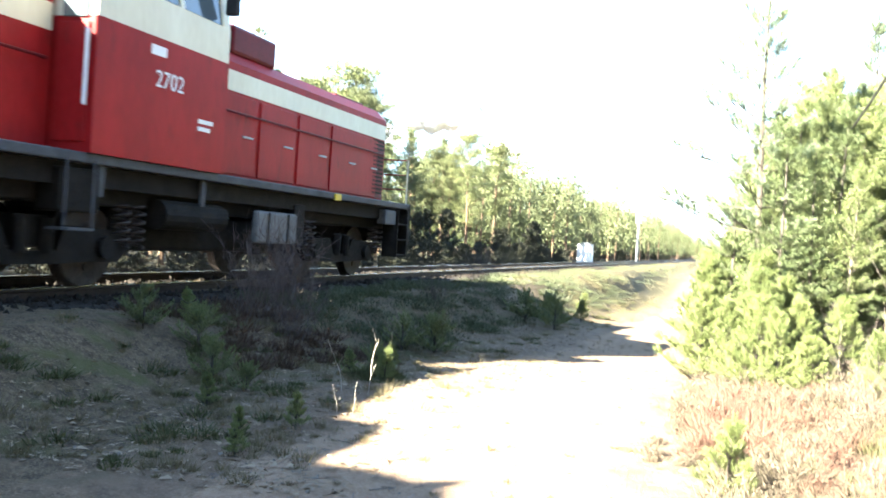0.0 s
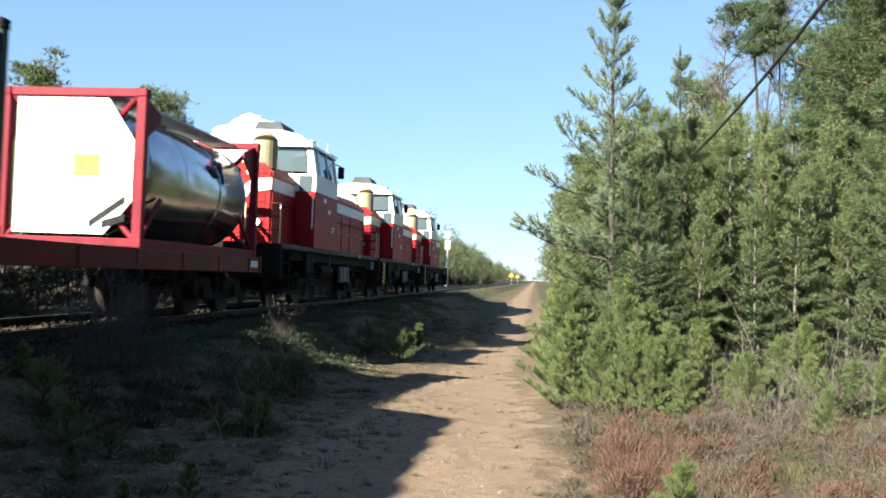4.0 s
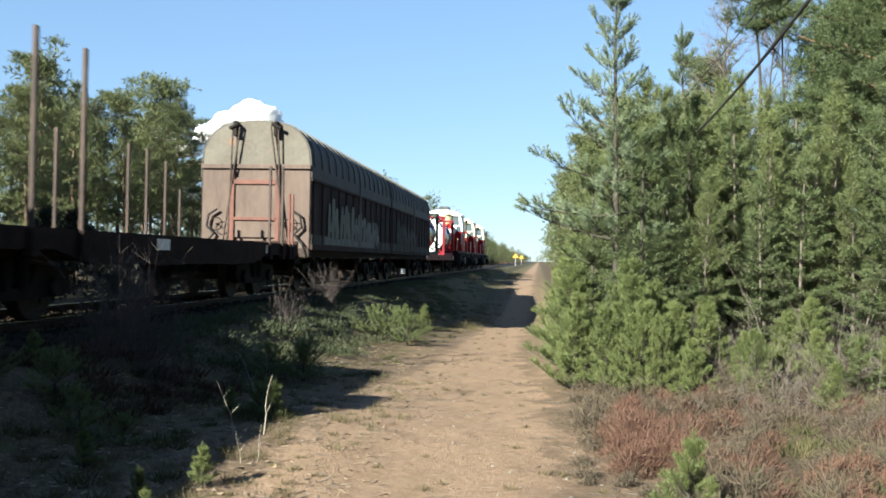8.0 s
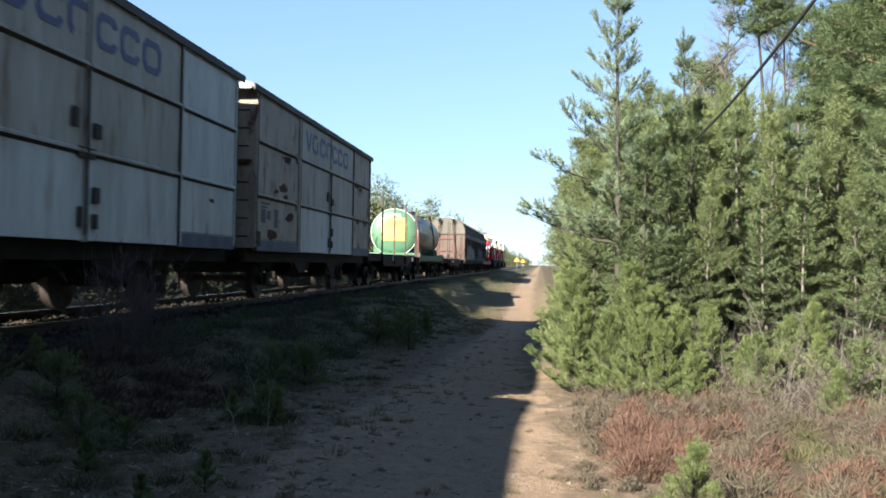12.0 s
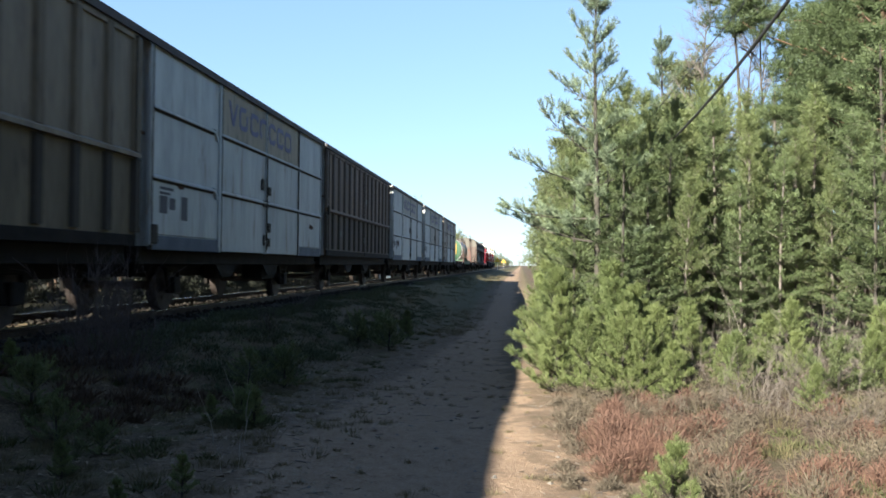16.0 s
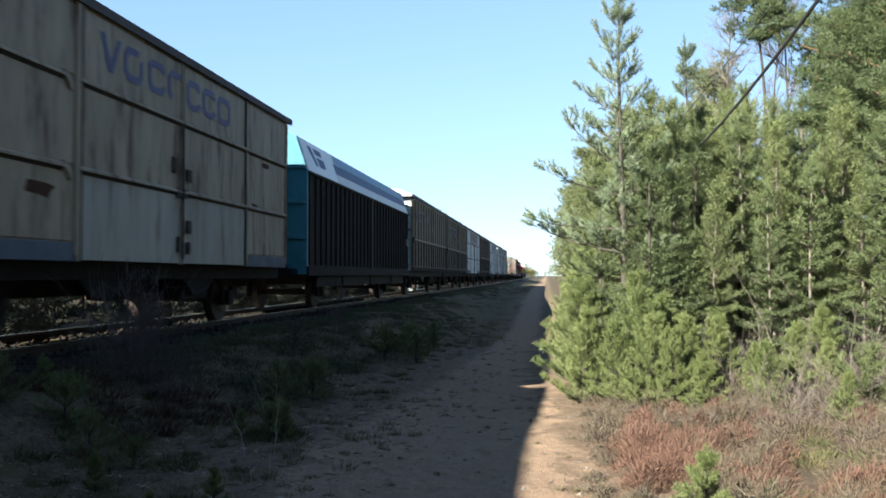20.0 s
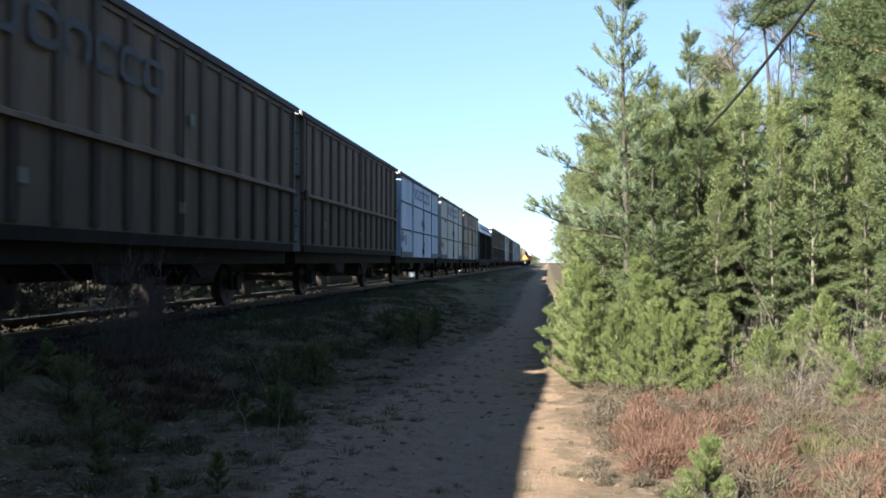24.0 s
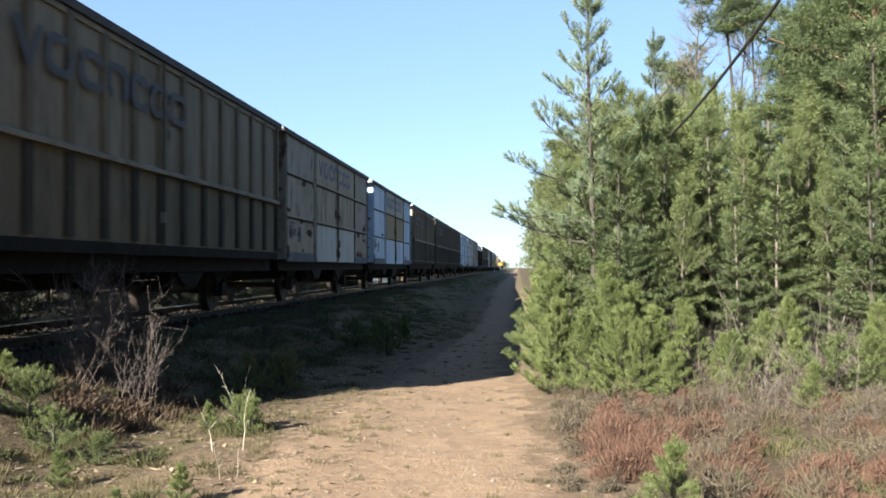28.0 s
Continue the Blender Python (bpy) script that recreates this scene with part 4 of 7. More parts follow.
for x, y, s, k in ((10.5, 22, 1.1, 0), (12.5, 30, 1.2, 1), (13, 34, 1.1, 3), (6, 55, 1.0, 2), (9, 50, 1.2, 1), (7, 65, 1.1, 0), (12, 40, 1.2, 3), (14, 28, 1.1, 1),
                   (12, 18, 1.0, 3), (13, 12, 1.0, 0)):
    plant(forest[k % 4] if y < 36 else far_pine[k], x, y, 50 * k + 30 * x * y, s, R_LABEL, "pine tree", "mature pines")

# forest edge across the track
FAR_SPOTS = []
F_LABEL = "mature pine with reddish trunk at the forest edge across the track"
rnd = random.Random(4)
yy = -8.0
while yy < 1400:
    for row in range(4):
        x = TRACK_X - 10.5 - row * 3.6 + rnd.uniform(-1.8, 1.8)
        kinds = (forest[rnd.randrange(4)] if yy < 62 and row < 2 and rnd.random() < 0.75 else far_pine[rnd.randrange(4)])
        if yy < 72:
            plant(kinds, x, yy + rnd.uniform(-1.6, 1.6), rnd.uniform(0, 360), rnd.uniform(0.68, 0.98), F_LABEL, "pine tree", "forest across the track")
        else:
            FAR_SPOTS.append((x, yy + rnd.uniform(-2.5, 2.5), rnd.uniform(8.0, 11.0)))
            FAR_SPOTS.append((x - rnd.uniform(-5, 2), yy + rnd.uniform(-4, 4), rnd.uniform(6.0, 9.5)))
    yy += 3.0 + yy * (0.022 if yy < 420 else 0.06)
for k in range(90):
    # dense young growth closes the wood between the trunks
    y = -6 + 300 * (k / 90) ** 1.5
    if y > 72:
        FAR_SPOTS.append((TRACK_X - 11 - rnd.uniform(0, 8), y, rnd.uniform(4.0, 6.5)))
        continue
    plant(far_pine[2 + k % 2], TRACK_X - 15 - rnd.uniform(0, 14), y + rnd.uniform(-1, 1), rnd.uniform(0, 360), rnd.uniform(0.42, 0.68), "dense young pine inside the forest across the track", "pine tree", "forest across the track")
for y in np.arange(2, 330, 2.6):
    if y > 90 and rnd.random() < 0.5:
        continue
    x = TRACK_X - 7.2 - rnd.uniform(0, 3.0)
    plant(low_bush[rnd.randrange(2)], x, y + rnd.uniform(-1, 1), rnd.uniform(0, 360), rnd.uniform(0.45, 1.25), "low green bush at the forest edge, coloured near black for the shade there", "bush", "bushes across the track")
for x, y, s, k in ((-3.9, 7.4, 0.55, 0), (-4.4, 7.9, 0.62, 1), (-3.45, 7.3, 0.4, 1), (-4.8, 7.5, 0.6, 0), (-3.2, 12.2, 0.8, 1), (-3.6, 11.9, 0.7, 0), (-2.75, 19.0, 0.85, 0), (-3.1, 20.2, 1.0, 1), (-3.5, 19.4, 0.95, 0), (-2.75, 8.85, 0.5, 1), (3.6, 10.6, 0.9, 0), (4.4, 9.6, 0.8, 1)):
    plant(juniper[k], x, y, 77 * x * y, s, "low spreading green pine bush on the verge", "pine bush", "low pine bushes")
# a close row of near-black bushes stands in for the shade beyond the track
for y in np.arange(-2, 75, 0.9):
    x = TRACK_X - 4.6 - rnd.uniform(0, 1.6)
    plant(low_bush[rnd.randrange(2)], x, y, rnd.uniform(0, 360), rnd.uniform(0.32, 0.58), "low green bush beyond the track, coloured near black for the shade there", "bush", "bushes across the track")
for x, y, h in ((6.5, 90, 11), (8, 120, 12), (7, 150, 12), (9, 200, 12), (8, 270, 12), (9, 350, 13), (8, 460, 12), (10, 620, 13), (9, 820, 13), (11, 1100, 14), (3, 1450, 13), (-4, 1480, 12), (3.5, 75, 9), (2.2, 90, 8), (3, 110, 9), (2.4, 135, 9), (3.2, 165, 11)):
    FAR_SPOTS.extend(((x, y, h), (x + 3.5, y + 8, h * 0.95), (x + 1.5, y + 15, h * 0.8)))
far_wood("distant_forest", "distant green pine forest along both sides of the railway", 31, FAR_SPOTS, M_DISTANT)
# the wood goes on behind the eye: unseen pines added to block sky light
for x, y in ((5.5, 0.5), (4.2, -3), (3.2, -7), (6.5, -5), (8, 1.5), (1.5, -11), (5.5, -11), (7, 3), (9, -3), (6, -8), (11, 8), (12, 0), (4, -14), (9, -16), (13, -9), (0, -22), (6, -26), (-3, -30), (12, -24), (15, -16), (16, 4), (17, -4), (2, -34), (8, -36), (-6, -40)):
    plant(far_pine[rnd.randrange(4)], x, y, rnd.uniform(0, 360), rnd.uniform(0.9, 1.2), "unseen mature pine added beside the path to block sky light", "pine tree", "mature pines")
# more unseen pines on the right, added to deepen the shade
for k in range(60):
    x, y = rnd.uniform(8, 26), rnd.uniform(-30, 7)
    plant(far_pine[k % 4], x, y, rnd.uniform(0, 360), rnd.uniform(1.0, 1.35), "unseen mature pine added beside the path to block sky light", "pine tree", "mature pines")
for kinds in (young, spruce, slender, bare_spruce, juniper, mid_pine, mature, forest, far_pine, low_bush):
    for ob in kinds:
        away(ob)

# bare birch in the thicket
def bare_birch(x, y, seed, height, lean, bark=M_BIRCH, label="leafless white-barked birch rising among the pines"):
    rng = np.random.default_rng(seed)
    tree = tagged(new("birch_tree"), label, "birch tree")
    tree.matrix_basis = pose(x, y, 0)
    ts = np.linspace(0, 1, 12)
    axis = np.stack((lean * ts + 0.12 * np.sin(ts * 7), 0.1 * np.sin(ts * 5), height * ts - 0.05), axis=1)
    r = 0.045 * (1 - ts) + 0.008
    tri_mesh("trunk", sticks(axis[:6], axis[1:7], r[:6], r[1:7], 8), bark, tree)
    tri_mesh("upper_trunk", sticks(axis[6:-1], axis[7:], r[6:-1], r[7:], 8), M_BARK_DARK, tree)
    p0, p1, r0, r1 = [], [], [], []
    for k in range(44):
        f = rng.uniform(0.35, 1.0)
        p = np.array([np.interp(f, ts, axis[:, q]) for q in range(3)])
        a = rng.uniform(0, 6.28)
        d = unit(np.array([math.cos(a), math.sin(a), rng.uniform(0.5, 1.6)]))
        ln = height * (1.05 - f) * rng.uniform(0.25, 0.5)
        for s in range(4):
            q = p + d * ln / 4
            p0.append(p), p1.append(q), r0.append(0.014 * (1 - s / 4) + 0.003), r1.append(0.014 * (1 - (s + 1) / 4) + 0.003)
            for z in range(8):
                e = unit(d + rng.normal(0, 0.5, 3) + [0, 0, 0.1])
                p0.append(q), p1.append(q + e * rng.uniform(0.2, 0.55)), r0.append(0.003), r1.append(0.0012)
            p, d = q, unit(d + rng.normal(0, 0.12, 3))
    tagged(tri_mesh("branchwork", sticks(np.array(p0), np.array(p1), np.array(r0), np.array(r1), 3), M_TWIG, tree), kind="stuff")


bare_birch(5.95, 20.7, 3, 8.2, -0.75)
for x, y, s, h, l in ((5.0, 24.0, 9, 8.6, -0.3), (6.1, 25.5, 12, 9.3, 0.3)):
    bare_birch(x, y, s, h, l, M_BIRCH, "leafless pale birch with fine twigs behind the pines")

# small pine by the path, and the verge's seedlings
seedling = [shoot_pine("pine_seedling", 100 + k, 0.58, 0.22, 0.08, M_YOUNG, M_BARK_DARK, 0.12, 5, (28, 66), 0.085, 0.045, 80, 0.003, 0.01, (0.05 * (k - 1), 0), 0.0, 0.2, 0.07) for k in range(3)]
for x, y, s, k in ((0.96, 5.85, 0.9, 0), (1.08, 5.7, 0.5, 1), (-3.4, 6.55, 0.5, 2), (-2.3, 6.1, 0.5, 1), (-2.6, 5.75, 0.4, 0), (-2.55, 8.6, 0.6, 0), (-2.65, 8.75, 0.5, 1), (-3.0, 24, 1.0, 1), (-3.3, 26, 1.1, 0), (-4.95, 8.5, 0.6, 2), (-2.95, 9.8, 0.55, 1), (1.5, 6.3, 0.4, 1), (-2.3, 5.2, 0.4, 0), (-3.0, 8.7, 0.5, 2)):
    plant(seedling[k], x, y, 90 * x * y, s, "small bright green pine seedling at the path", "pine seedling", "pine seedlings", 0.01)
for ob in seedling:
    away(ob)
bare = [twiggy("bare_shrub", 200 + k, 1.4, 26, 0.6, M_SHRUB, 5, 0.0022) for k in range(2)]
for x, y, s, k in ((-4.6, 9.9, 0.95, 0), (-4.2, 9.7, 0.75, 1), (-5.0, 10.3, 1.0, 1), (-4.75, 9.5, 0.8, 0), (-4.4, 15.5, 0.6, 0), (-4.8, 20, 0.8, 1), (-5.2, 11.4, 0.9, 0)):
    plant(bare[k], x, y, 60 * x, s, "leafless greyish brown shrub beside the ballast", "shrub", "bare shrubs")
for ob in bare:
    away(ob)
bare = [twiggy("bare_shrub", 210 + k, 1.2, 30, 1.7, M_TWIG, 4, 0.004) for k in range(2)]
for x, y, s, k in ((2.6, 10.0, 0.6, 0), (3.3, 10.6, 0.65, 1), (4.2, 11.4, 0.7, 0), (3.6, 12.0, 0.75, 1), (4.7, 12.4, 0.75, 0), (2.9, 12.8, 0.8, 0), (4.2, 13.6, 0.85, 1), (5.2, 10.4, 0.6, 1), (3.9, 9.2, 0.55, 0), (4.9, 9.0, 0.55, 1), (2.4, 9.1, 0.45, 1), (3.1, 8.6, 0.45, 0), (3.6, 14.4, 0.9, 0)):
    plant(bare[k], x, y, 60 * x * y, s, "leafless brown brushwood shrub on the heath", "shrub", "bare shrubs on the heath")
for ob in bare:
    away(ob)
stem = [twiggy("bare_sapling", 220 + k, 1.7, 1, 0.05, M_TWIG, 3, 0.006) for k in range(3)]
for x, y, s, k in ((2.1, 10.7, 0.7, 0), (2.75, 12.1, 0.85, 1), (3.35, 11.5, 0.8, 2), (3.7, 10.3, 0.6, 0), (4.0, 12.6, 1.0, 1), (4.45, 11.1, 0.8, 2), (4.9, 12.9, 1.0, 0), (3.15, 13.2, 1.0, 2), (2.45, 9.5, 0.5, 1), (5.3, 11.6, 0.9, 1), (3.55, 9.1, 0.5, 2), (1.55, 8.9, 0.45, 0), (4.6, 13.5, 1.1, 2)):
    plant(stem[k], x, y, 100 * x * y, s, "thin leafless pale sapling standing in the heath", "sapling", "bare saplings")
for ob in stem:
    away(ob)
dead = twiggy("dead_sapling", 231, 0.75, 2, 0.25, M_TWIG_PALE, 1, 0.005)
for x, y, s in ((-2.45, 7.8, 0.9), (-3.1, 10.2, 1.0), (-2.2, 6.9, 0.5)):
    plant(dead, x, y, 100 * x, s, "pale dead sapling stem standing on the verge", "dead sapling", "dead saplings")
away(dead)


def clumps(name, label, category, seed, spots, blades, height, spread, width, mat, upright=1.2, fluff=0.0):
    """Uncountable low growth: blades round each spot (x, y, size)."""
    rng = np.random.default_rng(seed)
    s = np.array(spots)
    p = np.column_stack((s[:, 0], s[:, 1], ground_height(s[:, 0], s[:, 1]) - 0.01))
    m = len(p)
    off = rng.normal(0, 1, (m, blades, 3)) * [1, 1, 0]
    root = p[:, None, :] + off * spread * s[:, 2][:, None, None]
    way = unit(rng.normal(0, 0.4, (m, blades, 3)) + off * 0.35 + [0, 0, upright])
    dome = np.exp(-0.5 * np.sum(off ** 2, axis=2, keepdims=True) / 1.6)
    root = root + np.array([0, 0, 1.0]) * rng.random((m, blades, 1)) * dome * fluff * height * s[:, 2][:, None, None]
    tip = root + way * (height * (1 - 0.65 * (fluff > 0)) * s[:, 2][:, None, None]) * rng.uniform(0.4, 1.1, (m, blades, 1))
    side = unit(np.cross(way, rng.normal(size=(m, blades, 3)))) * width / 2
    v = np.stack((root - side, root + side, tip), axis=2)
    return tagged(tri_mesh(name, v.reshape(-1, 3), mat), label, category, kind="stuff")


rng = np.random.default_rng(77)


def field(n, x0, x1, y0, y1, s0=0.5, s1=1.3, power=1.6):
    return np.column_stack((rng.uniform(x0, x1, n), y0 + (y1 - y0) * rng.random(n) ** power, rng.uniform(s0, s1, n)))


red_heath = np.concatenate((field(36, 0.75, 1.35, 7.2, 8.6, 0.65, 1.0, 1.0), field(16, 0.9, 2.2, 8.4, 10.2, 0.5, 0.8, 1.0), field(34, 1.5, 3.4, 5.0, 6.8, 0.45, 0.85, 1.0), field(14, 1.2, 5, 7, 10, 0.5, 0.8, 1.0)))
clumps("red_heather", "reddish brown dry heather clumps on the heath", "heather", 1, red_heath, 700, 0.34, 0.12, 0.007, M_HEATHER, 0.7, 0.85)
grey_heath = np.concatenate((field(170, 0.9, 6.5, 5.0, 13.5, 0.6, 1.2, 1.1), field(60, 0.4, 1.3, 9, 24, 0.4, 0.8), field(30, 0.95, 1.6, 5.2, 8, 0.4, 0.7, 1), field(25, 0.35, 0.9, 6.5, 11, 0.25, 0.5, 1)))
clumps("grey_heather", "grey-brown withered heather and twigs on the heath", "heather", 5, grey_heath, 420, 0.34, 0.13, 0.007, M_HEATHER_GREY, 0.6, 0.85)
grass = np.concatenate((field(190, -5.6, -2.2, 4.6, 40, 0.3, 0.85), field(260, -4.2, -1.5, 4.4, 13, 0.2, 0.6, 1.2), field(260, -5.4, -1.6, 26, 130, 1.2, 2.4, 1.3), field(200, 0.8, 7, 5, 16), field(150, -2.2, 0.6, 4.6, 40, 0.15, 0.45)))
clumps("dry_grass", "straw-coloured dry grass tufts on the verge", "grass", 2, grass, 60, 0.2, 0.07, 0.005, M_GRASS)
green = np.concatenate((field(190, -5.4, -2.3, 4.6, 45, 0.4, 1.0), field(220, 0.7, 6, 5, 14, 0.5, 1.2), field(12, -5.4, -3.8, 7.4, 9.2, 0.8, 1.2, 1.0), field(24, -2.9, -2.5, 8.4, 9.0, 0.8, 1.2, 1.0), field(40, 1.3, 3.0, 4.4, 5.6, 0.6, 1.1, 1.0)))
clumps("lingonberry_plants", "low green undergrowth plants on the verge", "undergrowth", 3, green, 110, 0.13, 0.08, 0.013, M_MOSS, 0.7)
mat = np.concatenate((field(380, -5.9, -3.5, 11.2, 40, 0.8, 1.7, 1.4), field(60, -5.9, -4.0, 40, 80, 1.2, 1.9, 1.0)))
clumps("crowberry_mat", "dark green low crowberry and heather mat on the bank", "undergrowth", 8, mat, 260, 0.17, 0.16, 0.012, M_JUNIPER, 0.8, 0.5)
leaves = np.concatenate((field(60, -5.8, -3.8, 8.2, 10.8, 0.6, 1.1, 1.0), field(6, -4.6, -3.6, 8, 11, 0.4, 0.7, 1.0)))
clumps("red_leaved_plants", "low plants with withered red-brown leaves", "undergrowth", 6, leaves, 70, 0.2, 0.1, 0.025, M_RED_LEAF, 0.8)
under = field(90, 0.9, 7.5, 12.5, 20, 0.8, 1.4, 1.0)
clumps("brushwood", "tangled brown brushwood under the thicket", "brushwood", 4, under, 80, 0.8, 0.25, 0.008, M_TWIG)

# loose stones and twigs on the path
n_st = 1500
ctr = np.column_stack((rng.uniform(-3.4, 1.0, n_st), 4.6 + 26 * rng.random(n_st) ** 1.7))
ctr = np.column_stack((ctr, ground_height(ctr[:, 0], ctr[:, 1])))
pts = ctr[:, None, :] + (cube[None] * [1, 1, 0.6] + rng.normal(0, 0.25, (n_st, 6, 3))) * (0.004 + 0.02 * rng.random((n_st, 1, 1)) ** 3)
tagged(tri_mesh("pebbles", np.concatenate([pts[:, list(f)] for f in octa]).reshape(-1, 3), M_STONE), "small pale pebbles scattered on the sandy path", "pebbles", kind="stuff")
n_lf = 5200
spot = np.column_stack((rng.uniform(-4.6, -1.2, n_lf), 4.4 + 14 * rng.random(n_lf) ** 1.4))
lift = np.column_stack((spot, ground_height(spot[:, 0], spot[:, 1]) + 0.008 + 0.01 * rng.random(n_lf)))
ring = rng.normal(0, 1, (n_lf, 3, 3)) * [1, 1, 0.25] * (0.012 + 0.02 * rng.random((n_lf, 1, 1)))
tagged(tri_mesh("fallen_leaves", (lift[:, None, :] + ring).reshape(-1, 3), M_LITTER), "dry tan and brown leaf litter on the verge", "leaf litter", kind="stuff")
n_tw = 700
a = np.column_stack((rng.uniform(-3.6, 1.1, n_tw), 4.6 + 22 * rng.random(n_tw) ** 1.6))
a = np.column_stack((a, ground_height(a[:, 0], a[:, 1]) + 0.006))
b = a + np.column_stack((rng.normal(0, 0.07, n_tw), rng.normal(0, 0.07, n_tw), np.zeros(n_tw)))
tagged(tri_mesh("fallen_twigs", sticks(a, b, 0.004, 0.002, 3), M_TWIG), "small brown twigs lying on the sand", "twigs", kind="stuff")

# ---- the train ----
# local axes of a vehicle: x to the path's side, y the way of travel, z = 0 at the rail's top
def wheelset(parent, y, r=0.46):
    bm = B()
    rod(bm, (-1.0, 0, 0), (1.0, 0, 0), 0.075, 10)
    for s in (-1, 1):
        x = 0.797 * s
        rod(bm, (x - 0.065, 0, 0), (x + 0.065, 0, 0), r, 28)
        rod(bm, (x - 0.085 * s - 0.015, 0, 0), (x - 0.085 * s + 0.015, 0, 0), r + 0.028, 28)
        for k in range(4):
            a = k * math.pi / 2
            rod(bm, (x + 0.05 * s, 0.26 * math.cos(a), 0.26 * math.sin(a)), (x + 0.085 * s, 0.26 * math.cos(a), 0.26 * math.sin(a)), 0.05, 8)
    w = part("wheelset", bm, M_WHEEL, parent)
    w.location = (0, y, r)
    WHEELSETS.append((w, y, r))
    return w


WHEELSETS = []
VEHICLES = []


def axle_guard(parent, y, gauge=1.02):
    for s in (-1, 1):
        x = s * gauge
        part("axle_box", box(B(), x - 0.1, x + 0.1, y - 0.16, y + 0.16, 0.32, 0.62, 0.02), M_FRAME, parent)
        bm = B()
        prism(bm, [(y - 0.46, 1.0), (y - 0.26, 0.34), (y + 0.26, 0.34), (y + 0.46, 1.0), (y + 0.24, 1.0), (y + 0.19, 0.42), (y - 0.19, 0.42), (y - 0.24, 1.0)], x - 0.03, x + 0.03, "x")
        part("axle_guard", bm, M_FRAME, parent)
        for k in range(4):
            part("spring_leaf", box(B(), x - 0.05, x + 0.05, y - 0.62 + 0.12 * k, y + 0.62 - 0.12 * k, 0.82 - 0.035 * k, 0.852 - 0.035 * k), M_FRAME, parent)


def brake_gear(parent, h):
    """Dark equipment slung between the axles."""
    part("air_reservoir", rod(B(), (0.5, -0.5, 0.72), (0.5, 0.9, 0.72), 0.2, 14), M_FRAME, parent)
    part("brake_cylinder", rod(B(), (-0.4, -1.2, 0.75), (-0.4, -0.4, 0.75), 0.17, 14), M_FRAME, parent)
    part("brake_rod", rod(B(), (0, -0.6 * h, 0.62), (0, 0.6 * h, 0.62), 0.03, 6), M_FRAME, parent)
    part("centre_sill", box(B(), -0.3, 0.3, -h + 0.2, h - 0.2, 0.62, 0.95), M_FRAME, parent)
    part("battery_box", box(B(), 0.75, 1.25, 1.2, 2.3, 0.5, 0.9, 0.02), M_FRAME, parent)


def buffers(parent, y, way):
    for s in (-1, 1):
        bm = B()
        rod(bm, (s * 0.88, y, 1.05), (s * 0.88, y + way * 0.42, 1.05), 0.1, 12)
        rod(bm, (s * 0.88, y + way * 0.42, 1.05), (s * 0.88, y + way * 0.47, 1.05), 0.22, 18)
        part("buffer", bm, M_FRAME, parent)
    bm = B()
    rod(bm, (0, y, 0.95), (0, y + way * 0.4, 0.95), 0.06, 8)
    box(bm, -0.09, 0.09, y + min(0, way * 0.35), y + max(0, way * 0.35), 0.8, 1.05, 0.02)
    part("coupling", bm, M_FRAME, parent)


def bogie(parent, y, base=1.0, r=0.46):
    bm = B()
    for s in (-1, 1):
        x = s * 1.05
        prism(bm, [(y - base - 0.5, 0.5), (y - base - 0.4, 0.7), (y - 0.5, 0.75), (y - 0.35, 0.45), (y + 0.35, 0.45), (y + 0.5, 0.75), (y + base + 0.4, 0.7), (y + base + 0.5, 0.5),
                   (y + base + 0.3, 0.32), (y + base - 0.3, 0.32), (y + 0.45, 0.3), (y - 0.45, 0.3), (y - base + 0.3, 0.32), (y - base - 0.3, 0.32)], x - 0.06, x + 0.06, "x")
        for yy_ in (y - base, y + base):
            rod(bm, (x, yy_, r), (x + 0.14 * s, yy_, r), 0.14, 12)
        for q in (-0.2, 0.2):
            rod(bm, (x + 0.04 * s, y + q, 0.42), (x + 0.04 * s, y + q, 0.82), 0.09, 10)
    box(bm, -1.05, 1.05, y - 0.25, y + 0.25, 0.5, 0.85)
    part("bogie_frame", bm, M_FRAME, parent)
    wheelset(parent, y - base, r)
    wheelset(parent, y + base, r)


def vehicle(name, at, label, category="", group=""):
    v = new(name)
    VEHICLES.append((v, at))
    return tagged(v, label, category, group)


def flat_text(words, size, mat, parent, m, name="lettering"):
    cu = bpy.data.curves.new(name, "FONT")
    cu.body, cu.size, cu.extrude, cu.align_x = words, size, 0.002, "CENTER"
    tmp = new("tmp", cu)
    bpy.context.view_layer.update()
    me = bpy.data.meshes.new_from_object(tmp)
    bpy.data.objects.remove(tmp)
    me.materials.clear()
    me.materials.append(mat)
    ob = new(name, me)
    ob.parent = parent
    ob.matrix_basis = m
    return ob


SIDE = Matrix(((0, 0, 1, 0), (1, 0, 0, 0), (0, 1, 0, 0), (0, 0, 0, 1)))  # writing that faces the path: its x runs along the train
REAR = Matrix(((1, 0, 0, 0), (0, 0, -1, 0), (0, 1, 0, 0), (0, 0, 0, 1)))  # writing that faces backwards


